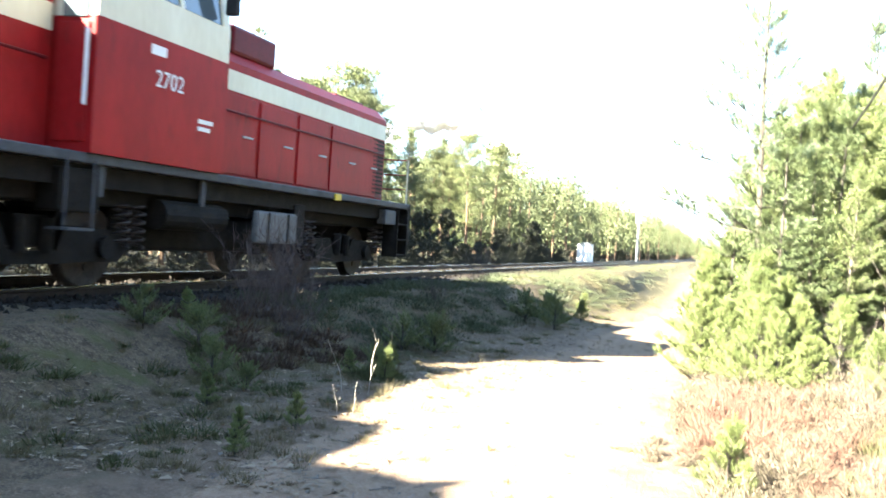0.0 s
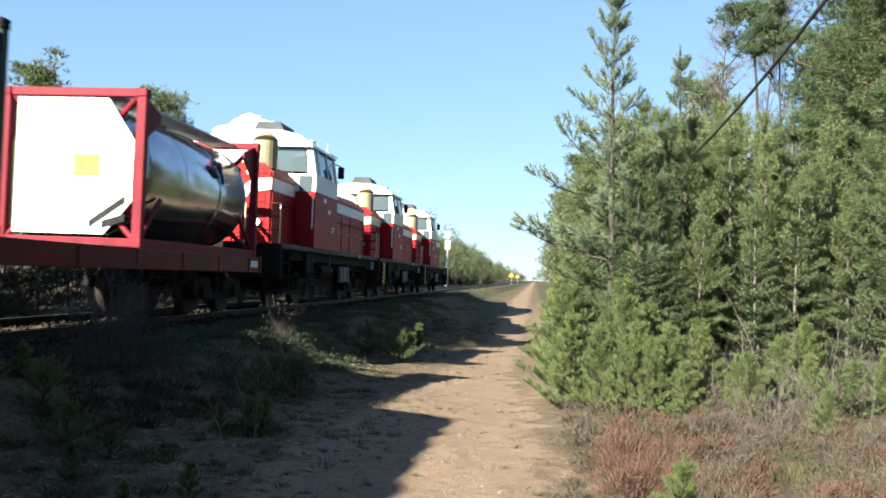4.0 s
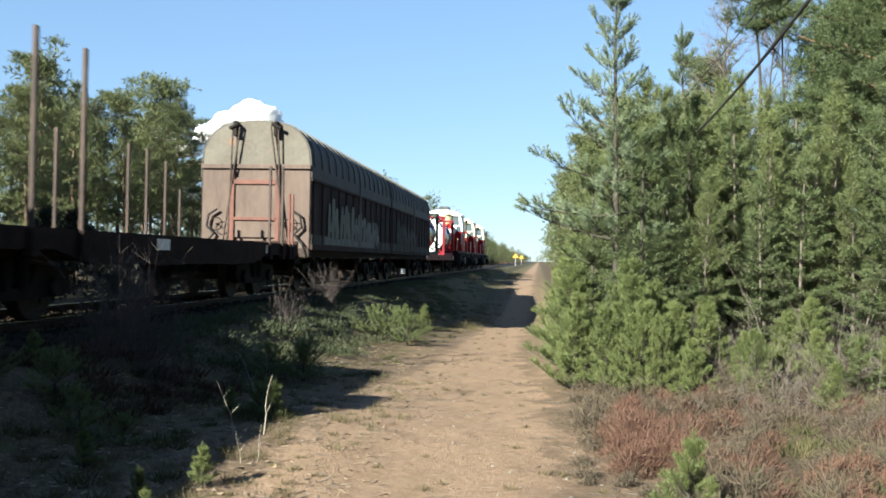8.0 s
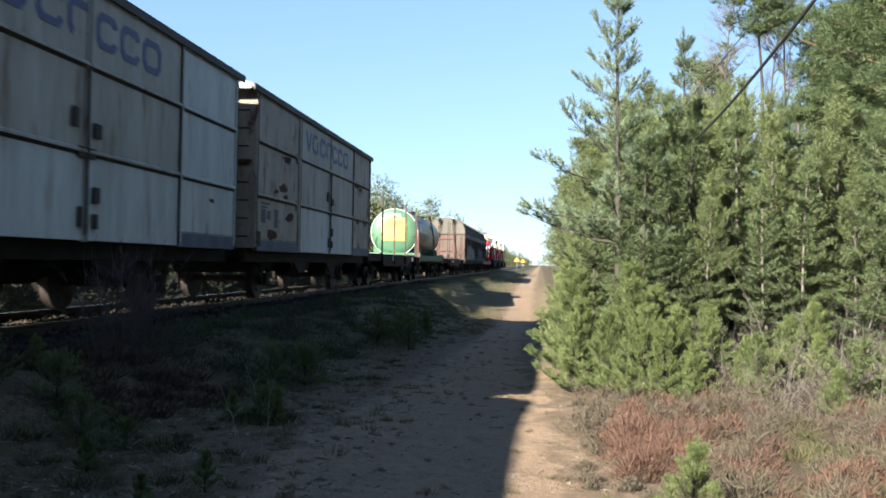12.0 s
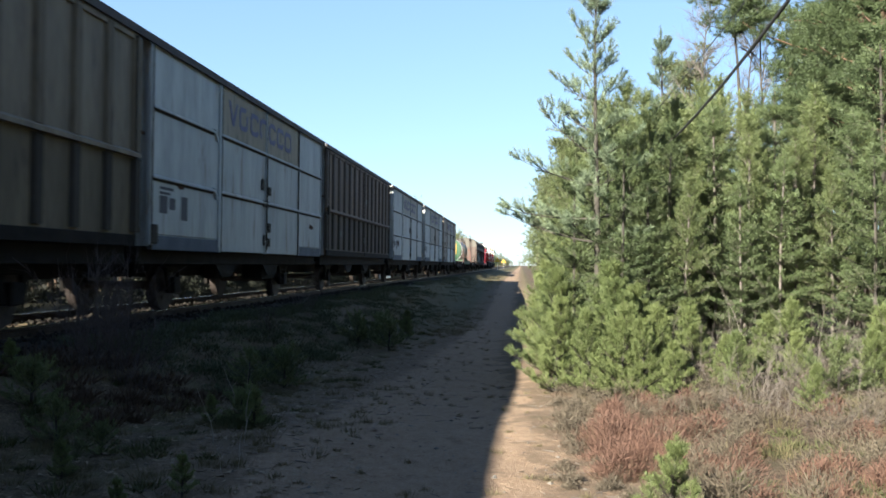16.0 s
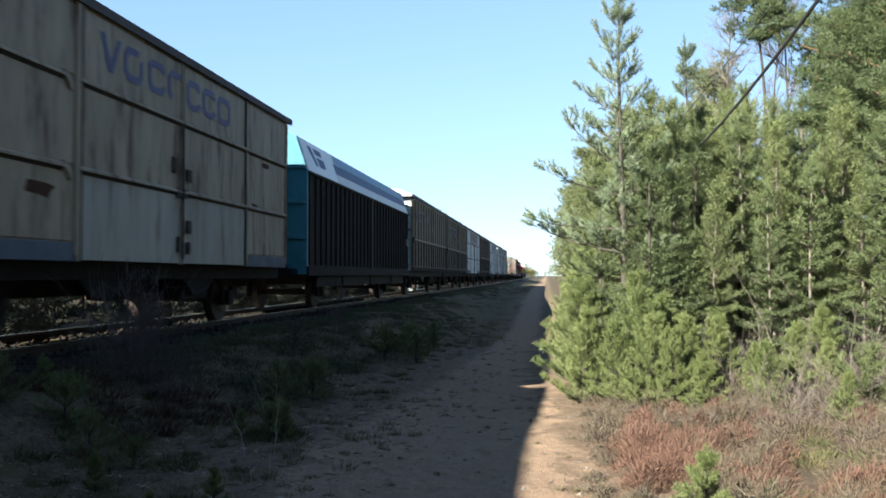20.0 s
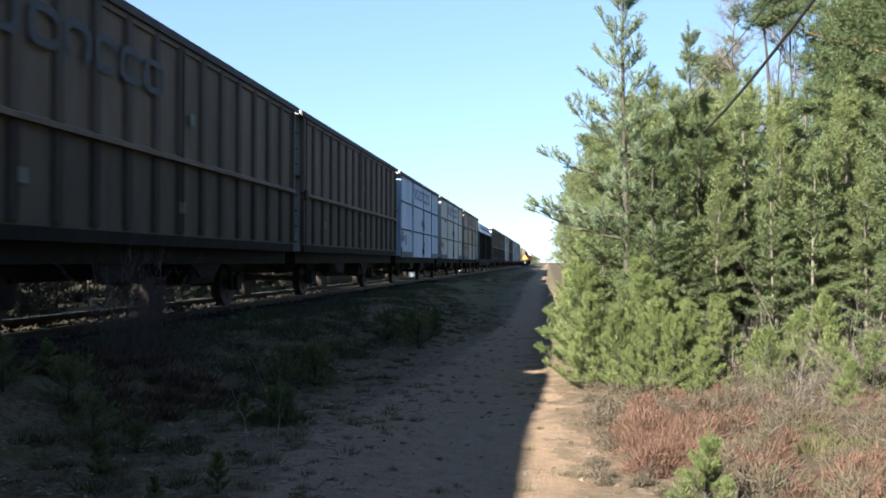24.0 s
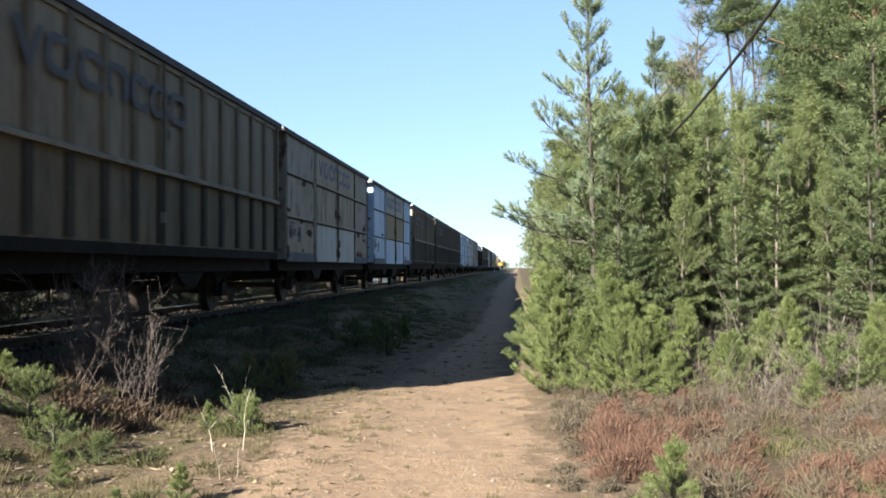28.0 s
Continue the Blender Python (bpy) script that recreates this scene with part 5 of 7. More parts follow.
def block_marks(parent, y, z, size, mat, widths, x=1.56, gap=0.2):
    """A brand mark as plain hollow shapes of its size and colour, on the path's side."""
    t = size * 0.2
    for k, w in enumerate(widths):
        bm = B()
        w *= size
        if k == 0:
            prism(bm, [(y, z + size), (y + t * 1.3, z + size), (y + w * 0.5, z + t * 1.4), (y + w - t, z + size), (y + w, z + size), (y + w * 0.62, z), (y + w * 0.4, z)], x - 0.004, x, "x")
        elif k == 2:
            bm.free()
            y += 0.2 * size
            continue
        else:
            c = size * 0.22
            ring = [(y + c, z), (y + w - c, z), (y + w, z + c), (y + w, z + size - c), (y + w - c, z + size), (y + c, z + size), (y, z + size - c), (y, z + c)]
            mid = (y + w / 2, z + size / 2)
            inner = [(mid[0] + (a - mid[0]) * (1 - 2 * t / w), mid[1] + (b - mid[1]) * (1 - 2 * t / size)) for a, b in ring]
            gaps = {3: (2,), 4: (0,), 1: (3,), 5: (2,), 6: (2,)}.get(k, ())
            for q in range(8):
                if q not in gaps:
                    prism(bm, [ring[q], ring[(q + 1) % 8], inner[(q + 1) % 8], inner[q]], x - 0.004, x, "x")
            bmesh.ops.remove_doubles(bm, verts=bm.verts, dist=0.0005)
        part("brand_mark", bm, mat, parent)
        y += w + gap * size


def helix(bm, x, y, z, r, height, turns, wire):
    """A coil spring as one bent wire."""
    steps = turns * 10
    rings = []
    for q in range(steps + 1):
        a = 2 * math.pi * q / 10
        c = Vector((x + r * math.cos(a), y + r * math.sin(a), z + height * q / steps))
        out = Vector((math.cos(a), math.sin(a), 0))
        rings.append([bm.verts.new(c + out * wire * math.cos(b) + Vector((0, 0, wire * math.sin(b)))) for b in (0, 1.257, 2.513, 3.77, 5.027)])
    for p, n in zip(rings[:-1], rings[1:]):
        for k in range(5):
            bm.faces.new((p[k], p[(k + 1) % 5], n[(k + 1) % 5], n[k]))
    bm.faces.new(rings[0])
    bm.faces.new(rings[-1][::-1])
    bmesh.ops.recalc_face_normals(bm, faces=bm.faces)
    return bm


def locomotive(at, number, cream, lit):
    v = vehicle("diesel_locomotive", at, "red diesel locomotive with cream cab top and stripe, hauling the train", "locomotive", "locomotives")
    # frame and running boards; y = 0 at the cab's rear wall
    bm = B()
    box(bm, -1.5, 1.5, -2.95, 10.45, 1.46, 1.58, 0.02)
    part("footplate", bm, M_FOOTPLATE, v)
    bm = B()
    box(bm, -1.1, 1.1, -2.8, 10.3, 1.0, 1.46, 0.03)
    part("main_frame", bm, M_FRAME, v)
    for y0, y1 in ((-3.03, -2.8), (10.3, 10.53)):
        bm = B()
        box(bm, -1.5, 1.5, y0, y1, 0.72, 1.58, 0.03)
        part("buffer_beam", bm, M_FRAME, v)
    buffers(v, 10.45, 0.52)
    buffers(v, -2.95, -0.52)
    bogie(v, -0.3, 1.15, 0.5)
    bogie(v, 7.8, 1.15, 0.5)
    for s in (-1, 1):
        bm = B()
        box(bm, s * 1.42 - 0.06, s * 1.42 + 0.06, 3.9, 5.2, 0.62, 1.12, 0.04)
        part("fuel_tank", bm, M_TANK_GREY, v)
        bm = B()
        box(bm, s * 1.38 - 0.1, s * 1.38 + 0.1, 9.1, 9.7, 1.1, 1.4, 0.02)
        part("tool_box", bm, M_TANK_GREY, v)
        for y in (-2.55, 10.0):
            for k in range(3):
                part("step", box(B(), s * 1.36 - 0.16, s * 1.36 + 0.16, y - 0.28, y + 0.28, 0.45 + 0.33 * k, 0.48 + 0.33 * k), M_FRAME, v)
            for q in (-0.28, 0.28):
                part("step_bracket", box(B(), s * 1.36 - 0.17, s * 1.36 + 0.17, y + q - 0.015, y + q + 0.015, 0.42, 1.42), M_FRAME, v)
    # hoods with a chamfered top
    def hood(name, y0, y1, top):
        bm = B()
        prism(bm, [(-0.97, 1.58), (0.97, 1.58), (0.97, top - 0.22), (0.72, top), (-0.72, top), (-0.97, top - 0.22)], y0, y1)
        es = [e for e in bm.edges if abs(e.verts[0].co.y - e.verts[1].co.y) < 1e-4]
        bmesh.ops.bevel(bm, geom=es, offset=0.05, segments=2, affect="EDGES")
        h = part(name, bm, M_RED, v)
        for s in (-1, 1):
            bm = B()
            box(bm, s * 0.974 - 0.003, s * 0.974 + 0.003, y0 + 0.06, y1 - 0.06, 2.93, 3.24)
            part("cream_stripe", bm, cream, h, "cream stripe along the hood")
        return h
    rear = hood("rear_hood", -2.15, -0.005, 3.62)
    front = hood("long_hood", 2.72, 10.1, 3.58)
    for s in (-1, 1):
        for k, y in enumerate((3.9, 5.25, 6.6, 7.95, 9.1)):
            bm = B()
            box(bm, s * 0.985 - 0.012, s * 0.985 + 0.012, y - 0.62, y + 0.62 if k < 4 else y + 0.5, 1.66, 2.88, 0.01)
            d = part("engine_door", bm, M_RED, front)
            bm = B()
            box(bm, s * 1.005 - 0.012, s * 1.005 + 0.012, y + 0.2, y + 0.5, 2.25, 2.28)
            part("door_handle", bm, M_GALV, d)
        for z0, z1 in ((1.9, 2.4), (2.5, 2.95)):
            bm = B()
            for q in range(7):
                zz = z0 + (z1 - z0) * q / 7
                box(bm, s * 0.995 - 0.02, s * 0.995 + 0.02, 2.85, 3.2, zz, zz + 0.035)
            part("louvre", bm, M_WHITE if s > 0 else M_RED, front)
        bm = B()
        for q in range(14):
            box(bm, s * 0.985 - 0.012, s * 0.985 + 0.012, 9.4, 9.95, 1.75 + 0.085 * q, 1.79 + 0.085 * q)
        part("radiator_grille", bm, M_GRILLE, front)
    bm = B()
    prism(bm, [(-0.9, 3.5), (0.3, 3.5)] + [(-0.3 + 0.6 * math.cos(math.pi * q / 12), 3.68 + 0.5 * math.sin(math.pi * q / 12) ** 0.8) for q in range(13)], -1.95, -0.45)
    bmesh.ops.bevel(bm, geom=[e for e in bm.edges if abs(e.verts[0].co.y - e.verts[1].co.y) < 1e-4 and e.verts[0].co.z + e.verts[1].co.z > 7.4], offset=0.14, segments=4, affect="EDGES")
    part("cooling_housing", bm, cream, rear, "cream rounded cooling housing on the hood")
    bm = B()
    rod(bm, (0.63, -1.78, 3.5), (0.63, -1.78, 4.2), 0.32, 20)
    rod(bm, (0.63, -1.78, 4.2), (0.6, -1.72, 4.36), 0.32, 20, 0.2)
    part("air_duct", bm, M_OLD_CREAM, rear, "aged cream rounded air duct beside the cab")
    part("transmission_case", box(B(), -0.9, 0.9, 1.2, 5.4, 0.45, 1.0, 0.06), M_FRAME, v)
    for s in (-1, 1):
        for y in (-2.0, -1.7, 1.1, 1.4, 6.0, 6.3, 9.2, 9.5):
            part("coil_spring", helix(B(), s * 1.16, y, 0.5, 0.1, 0.53, 5, 0.02), M_WHEEL, v)
        part("air_tank", rod(B(), (s * 1.2, 1.7, 0.95), (s * 1.2, 3.2, 0.95), 0.2, 16), M_FRAME, v)
        part("brake_box", box(B(), s * 1.2 - 0.16, s * 1.2 + 0.16, 5.3, 5.7, 0.6, 1.3, 0.03), M_FRAME, v)
        part("sand_box", box(B(), s * 1.25 - 0.18, s * 1.25 + 0.18, -0.3, 0.35, 0.9, 1.4, 0.03), M_FRAME, v)
        part("frame_skirt", box(B(), s * 1.3 - 0.03, s * 1.3 + 0.03, -2.7, 10.2, 1.2, 1.46, 0.01), M_FRAME, v)
    bm = B()
    box(bm, -0.78, 0.78, 4.0, 5.4, 3.56, 4.02, 0.06)
    part("exhaust_housing", bm, M_RED_DARK, front)
    bm = B()
    box(bm, -0.6, 0.6, 8.2, 9.6, 3.58, 3.66, 0.02)
    part("fan_cover", bm, M_RED_DARK, front)
    # rear face: louvres, white chevron, lamps, number
    bm = B()
    for q in range(17):
        if not 3.0 < 1.75 + 0.1 * q < 3.2:
            box(bm, -0.8, 0.8, -2.172, -2.145, 1.75 + 0.1 * q, 1.8 + 0.1 * q)
    part("grille", bm, M_RED, rear)
    bm = B()
    for s in (-1, 1):
        outline = [(s * 0.96, 2.95), (s * 0.96, 3.25), (s * 0.45, 3.2), (0.0, 2.78), (0.0, 2.3), (s * 0.4, 2.86)]
        prism(bm, outline, -2.182, -2.173)
    part("white_chevron", bm, cream, rear, "white chevron on the hood's end")
    for s in (-1, 1):
        bm = B()
        rod(bm, (s * 0.62, -2.150, 2.12), (s * 0.62, -2.240, 2.12), 0.1, 16)
        lamp = part("headlamp", bm, M_GALV, rear)
        bm = B()
        rod(bm, (s * 0.62, -2.240, 2.12), (s * 0.62, -2.250, 2.12), 0.08, 16)
        part("lens", bm, M_LAMP if lit else M_WHITE, lamp)
    bm = B()
    rod(bm, (0.0, -2.150, 3.42), (0.0, -2.230, 3.42), 0.11, 16)
    part("top_lamp", bm, M_BLACK, rear)
    if number:
        flat_text(number[-2:], 0.26, M_WHITE, v, Matrix.Translation((0.42, -2.190, 3.32)) @ REAR, "number_on_end")
    else:
        for x in (0.3, 0.5):
            part("number_bar", box(B(), x - 0.06, x + 0.06, -2.190, -2.182, 3.32, 3.5), M_WHITE, rear)
    if len(number) > 2:
        flat_text(number, 0.3, M_WHITE, v, Matrix.Translation((1.556, 1.38, 2.52)) @ SIDE, "number_on_side")
    # cab
    bm = B()
    prism(bm, [(1.5, 2.72), (1.62, 2.6), (1.78, 2.6), (1.92, 2.74), (1.76, 2.7), (1.7, 2.76), (1.64, 2.7)], 1.547, 1.553, "x")
    if len(number) < 4:
        part("winged_emblem", bm, M_WHITE, v)
    cab = part("cab", prism(B(), [(-1.545, 1.58), (1.545, 1.58), (1.545, 3.12), (-1.545, 3.12)], 0, 2.72), M_RED, v)
    bm = B()
    prism(bm, [(-1.54, 3.12), (1.54, 3.12), (1.54, 3.6), (-1.54, 3.6)], 0.005, 2.715)
    part("cab_band", bm, cream, cab, "cream band below the cab windows")
    # window posts and header round the glazing
    for s in (-1, 1):
        for y0, y1 in ((0.005, 0.16), (0.5, 0.6), (1.55, 1.63), (2.55, 2.715)):
            part("window_post", prism(B(), [(s * 1.535, 3.6), (s * 1.40, 4.36), (s * 1.34, 4.36), (s * 1.47, 3.6)], y0, y1), cream, cab)
        for y in (0.008, 2.647):
            part("window_post", prism(B(), [(s * 1.465, 3.6), (s * 1.335, 4.36), (s * 1.24, 4.36), (s * 1.3, 3.6)], y, y + 0.065), cream, cab)
    for y in (0.008, 2.647):
        part("window_post", box(B(), -0.12, 0.12, y, y + 0.065, 3.6, 4.36), cream, cab)
    roof = part("cab_roof", prism(B(), [(-1.45, 4.33), (1.45, 4.33), (1.4, 4.42), (1.05, 4.66), (0.5, 4.78), (-0.5, 4.78), (-1.05, 4.66), (-1.4, 4.42)], -0.12, 2.84), cream, cab, "cream domed cab roof")
    bm = B()
    prism(bm, [(-0.5, 4.72), (0.5, 4.72), (0.32, 5.1), (-0.32, 5.1)], 0.5, 1.9)
    part("roof_exhaust", bm, M_FOOTPLATE, roof)
    bm = B()
    for s in (-1, 1):
        rod(bm, (s * 0.7, 2.3, 4.7), (s * 0.7, 2.75, 4.86), 0.06, 10, 0.1)
        rod(bm, (s * 1.3, 2.2, 4.45), (s * 1.3, 2.2, 4.75), 0.012, 6)
    part("horn", bm, M_GALV, roof)
    for s in (-1, 1):
        for y0, y1 in ((0.62, 1.54), (1.64, 2.54), (0.17, 0.49)):
            bm = B()
            prism(bm, [(s * 1.505, 3.62), (s * 1.382, 4.32), (s * 1.37, 4.32), (s * 1.49, 3.62)], y0, y1)
            part("side_window", bm, M_GLASS, cab)
        for y in (0.03, 2.68):
            bm = B()
            prism(bm, [(s * 0.13, 3.66), (s * 1.28, 3.66), (s * 1.2, 4.28), (s * 0.13, 4.28)], y, y + 0.015)
            part("end_window", bm, M_GLASS, cab)
        bm = B()
        box(bm, s * 1.25 - 0.21, s * 1.25 + 0.21, -0.03, 0.0, 1.7, 3.05, 0.01)
        d = part("cab_door", bm, M_RED, cab)
        bm = B()
        box(bm, s * 1.25 - 0.17, s * 1.25 + 0.17, -0.03, -0.004, 3.1, 3.55, 0.01)
        part("door_window", bm, M_GLASS, d)
        bm = B()
        rod(bm, (s * 1.5, -0.1, 2.1), (s * 1.5, -0.1, 2.95), 0.022, 8)
        part("grab_rail", bm, M_WHITE, cab)
        bm = B()
        box(bm, s * 1.66 - 0.09, s * 1.66 + 0.09, 2.5, 2.6, 3.75, 4.1, 0.02)
        rod(bm, (s * 1.45, 2.55, 4.2), (s * 1.68, 2.55, 4.1), 0.015, 6)
        part("mirror", bm, M_BLACK, cab)
        bm = B()
        rod(bm, (s * 1.52, 1.62, 4.38), (s * 1.52, 2.6, 4.38), 0.012, 6)
        part("roof_rail", bm, M_BLACK, cab)
    bm = B()
    box(bm, 1.546, 1.552, 0.98, 1.28, 3.0 - 0.1, 3.02)
    part("maker_plate", bm, M_WHITE, cab)
    bm = B()
    for k, z in enumerate((2.2, 2.1)):
        box(bm, 1.546, 1.551, 2.05, 2.4 - 0.06 * k, z, z + 0.055)
    part("small_lettering", bm, M_WHITE, cab)
    # hand rails along the footplate
    for s in (-1, 1):
        for ya, yb in ((-2.1, -0.2), (3.0, 9.9)):
            bm = B()
            rod(bm, (s * 1.05, ya, 2.6), (s * 1.05, yb, 2.6), 0.018, 6)
            for y in (ya, (ya + yb) / 2, yb):
                rod(bm, (s * 0.95, y, 2.6), (s * 1.06, y, 2.6), 0.015, 6)
            part("hand_rail", bm, M_RED_DARK, v)
    # rails of the end platforms
    for y0 in (-2.88, 10.38):
        for s in (-1, 1):
            for x in (0.55, 1.42):
                part("platform_post", rod(B(), (s * x, y0, 1.58), (s * x, y0, 2.55), 0.018, 8), M_CREAM if s > 0 else M_RED_DARK, v)
            for z in (1.9, 2.22, 2.55):
                part("platform_rail", rod(B(), (s * 0.55, y0, z), (s * 1.42, y0, z), 0.015, 8), M_RED_DARK, v)
    for s in (-1, 1):
        part("hood_post", box(B(), s * 0.99 - 0.02, s * 0.99 + 0.02, 3.32, 3.38, 1.6, 3.4, 0.008), M_GRILLE, front)
        part("inspection_label", box(B(), s * 0.985 - 0.004, s * 0.985 + 0.004, 3.02, 3.26, 3.27, 3.36), M_ORANGE, front, "small orange label")
        part("radiator_panel", box(B(), s * 0.983 - 0.004, s * 0.983 + 0.004, 9.36, 10.0, 1.66, 2.9), M_RED_DARK, front, "dark red radiator panel")
        for y in (0.35, 2.45):
            part("frame_bracket", prism(B(), [(y - 0.06, 1.46), (y + 0.06, 1.46), (y + 0.04, 1.1), (y - 0.04, 1.1)], s * 1.42 - 0.02, s * 1.42 + 0.02, "x"), M_FOOTPLATE, v)
        part("foot_step", box(B(), s * 1.4 - 0.14, s * 1.4 + 0.14, -0.3, 0.15, 0.7, 0.73), M_FOOTPLATE, v)
        for y in (-0.3, 0.15):
            part("step_hanger", rod(B(), (s * 1.5, y, 0.7), (s * 1.5, y, 1.5), 0.015, 6), M_FOOTPLATE, v)
        part("tank_strap", box(B(), s * 1.485 - 0.006, s * 1.485 + 0.006, 4.2, 4.26, 0.64, 1.1), M_FRAME, v)
        part("tank_strap", box(B(), s * 1.485 - 0.006, s * 1.485 + 0.006, 4.84, 4.9, 0.64, 1.1), M_FRAME, v)
    part("yellow_tap_box", box(B(), 1.5, 1.54, 6.5, 6.75, 1.44, 1.56, 0.01), M_YELLOW, v, "small yellow painted tap box")
    # striped panel beside the cab steps
    for s in () if lit else (-1, 1):
        panel = part("step_panel", box(B(), s * 1.45 - 0.015, s * 1.45 + 0.015, -2.1, -1.35, 0.5, 1.44, 0.005), M_BLACK, v, "panel with yellow and black warning stripes")
        for half in (0, 1):
            ya, yb = (-2.09, -1.74) if half == 0 else (-1.71, -1.36)
            for k in range(5):
                z = 0.53 + 0.175 * k
                lift = 0.12 if half == 0 else -0.12
                z += 0.0 if half == 0 else 0.12
                part("warning_stripe", prism(B(), [(ya, z), (yb, z + lift), (yb, z + lift + 0.085), (ya, z + 0.085)], s * 1.467 - 0.002, s * 1.467 + 0.002, "x"), M_YELLOW, panel)
    return v


def sliding_wagon(at, length, style, paint, marks, door=None, label=""):
    """Two-axle van with full-height doors. style: 'panel' (posts and two belts) or 'rib' (narrow upright ribs)."""
    v = vehicle("covered_goods_wagon", at, label, "goods wagon", "covered goods wagons")
    h = length / 2
    wall = M_WAGON[paint]
    top, low = 4.52, 1.16
    bm = B()
    box(bm, -1.25, 1.25, -h + 0.05, h - 0.05, 0.95, 1.16)
    part("underframe", bm, M_FRAME, v)
    for s in (-1, 1):
        bm = B()
        box(bm, s * 1.3 - 0.05, s * 1.3 + 0.05, -h, h, 0.86, 1.16, 0.01)
        for y in (-0.27 * h, 0.27 * h):
            prism(bm, [(y - 0.7, 0.86), (y - 0.3, 0.6), (y + 0.3, 0.6), (y + 0.7, 0.86)], s * 1.3 - 0.02, s * 1.3 + 0.02, "x")
        part("solebar", bm, M_FRAME, v)
    brake_gear(v, h)
    for y in (-0.62 * h, 0.62 * h):
        axle_guard(v, y)
        wheelset(v, y)
    buffers(v, h - 0.1, 0.7)
    buffers(v, -h + 0.1, -0.7)
    # body shell with open inside: floor, end walls, side walls
    bm = B()
    box(bm, -1.45, 1.45, -h + 0.02, h - 0.02, 1.16, 1.24)
    part("floor_boards", bm, M_DECK, v)
    for y0, y1 in ((-h, -h + 0.08), (h - 0.08, h)):
        bm = B()
        prism(bm, [(-1.48, low), (1.48, low), (1.48, top), (0.9, top + 0.22), (0, top + 0.3), (-0.9, top + 0.22), (-1.48, top)], y0, y1)
        e = part("end_wall", bm, M_WAGON["white"] if paint in ("grey", "brown") else wall, v)
        out = -1 if y0 < 0 else 1
        ye = y0 if out < 0 else y1
        for x in (-0.75, 0.0, 0.75):
            bm = B()
            box(bm, x - 0.05, x + 0.05, ye - 0.05, ye + 0.05, low + 0.1, top - 0.1, 0.01)
            part("end_post", bm, wall, e)
        if out < 0:
            for k in range(8):
                part("rung", rod(B(), (1.1, ye - 0.075, 1.4 + 0.38 * k), (1.42, ye - 0.075, 1.4 + 0.38 * k), 0.016, 6), M_FRAME, e)
            part("end_shelf", box(B(), -1.46, 1.46, ye - 0.16, ye, 2.96, 3.02, 0.01), M_SPOT, e, "rusty ledge across the end wall")
    bm = B()
    prism(bm, [(-1.56, top), (-1.5, top), (-0.9, top + 0.22), (0, top + 0.3), (0.9, top + 0.22), (1.5, top), (1.56, top), (1.56, top + 0.05), (0.92, top + 0.28), (0, top + 0.36), (-0.92, top + 0.28), (-1.56, top + 0.05)], -h - 0.3, h + 0.3)
    roof = part("roof", bm, M_WAGON_ROOF, v, "pale sheet-metal roof")
    for y0 in (-h - 0.29, h + 0.26):
        part("roof_hood", prism(B(), [(-1.5, top - 0.04), (1.5, top - 0.04), (1.5, top + 0.03), (0.9, top + 0.25), (0, top + 0.33), (-0.9, top + 0.25), (-1.5, top + 0.03)], y0, y0 + 0.03), M_WAGON["white"], roof, "whitish arched hood at the roof's end")
    for s in (-1, 1):
        bm = B()
        box(bm, s * 1.575 - 0.02, s * 1.575 + 0.02, -h - 0.3, h + 0.3, top - 0.06, top + 0.07)
        part("roof_edge", bm, M_EDGE, roof)
    for s in (-1, 1):
        bm = B()
        box(bm, s * 1.49 - 0.025, s * 1.49 + 0.025, -h, h, low, top - 0.01)
        side = part("side_wall", bm, wall, v)
        if style == "panel":
            posts = (-h + 0.05, -h + length * 0.27, -h + length * 0.53, -h + length * 0.78, h - 0.05)
            leaves = door or (paint, paint, paint)
            for k in range(4):
                leaf = k in (1, 2)
                ya, yb = posts[k] + 0.06, posts[k + 1] - 0.06
                x = 1.535 if leaf else 1.522
                if not leaf:
                    part("sill_plate", box(B(), s * 1.52 - 0.03, s * 1.52 + 0.03, ya - 0.05, yb + 0.05, low - 0.06, low + 0.18, 0.01), M_SILL, side, "blue-grey sill below the fixed panels")
                for q, (za, zb) in enumerate(((1.12 if leaf else 1.36, 2.27), (2.35, 3.42), (3.5, 4.42))):
                    part("door_panel" if leaf else "wall_panel", box(B(), s * x - 0.012, s * x + 0.012, ya, yb, za, zb, 0.008), M_WAGON[leaves[q] if leaf else paint], side)
                for z in (2.31, 3.46):
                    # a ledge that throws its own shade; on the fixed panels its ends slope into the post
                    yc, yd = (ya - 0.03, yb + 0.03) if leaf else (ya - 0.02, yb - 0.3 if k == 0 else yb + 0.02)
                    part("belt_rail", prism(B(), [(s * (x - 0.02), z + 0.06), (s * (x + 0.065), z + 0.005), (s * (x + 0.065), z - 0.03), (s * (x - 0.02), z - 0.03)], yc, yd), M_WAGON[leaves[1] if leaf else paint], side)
                    # dark strip below the ledge: its shadow line and some grime, as colour
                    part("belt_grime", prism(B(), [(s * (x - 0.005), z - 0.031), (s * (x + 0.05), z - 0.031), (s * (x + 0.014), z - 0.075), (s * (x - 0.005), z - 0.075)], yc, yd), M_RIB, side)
                    if k == 0:
                        part("belt_end", prism(B(), [(yd, z - 0.03), (yd, z + 0.055), (yd + 0.16, z - 0.06), (yd + 0.2, z - 0.18), (yd + 0.14, z - 0.18), (yd + 0.1, z - 0.09)], s * (x + 0.03) - 0.03, s * (x + 0.03) + 0.03, "x"), M_WAGON[paint], side)
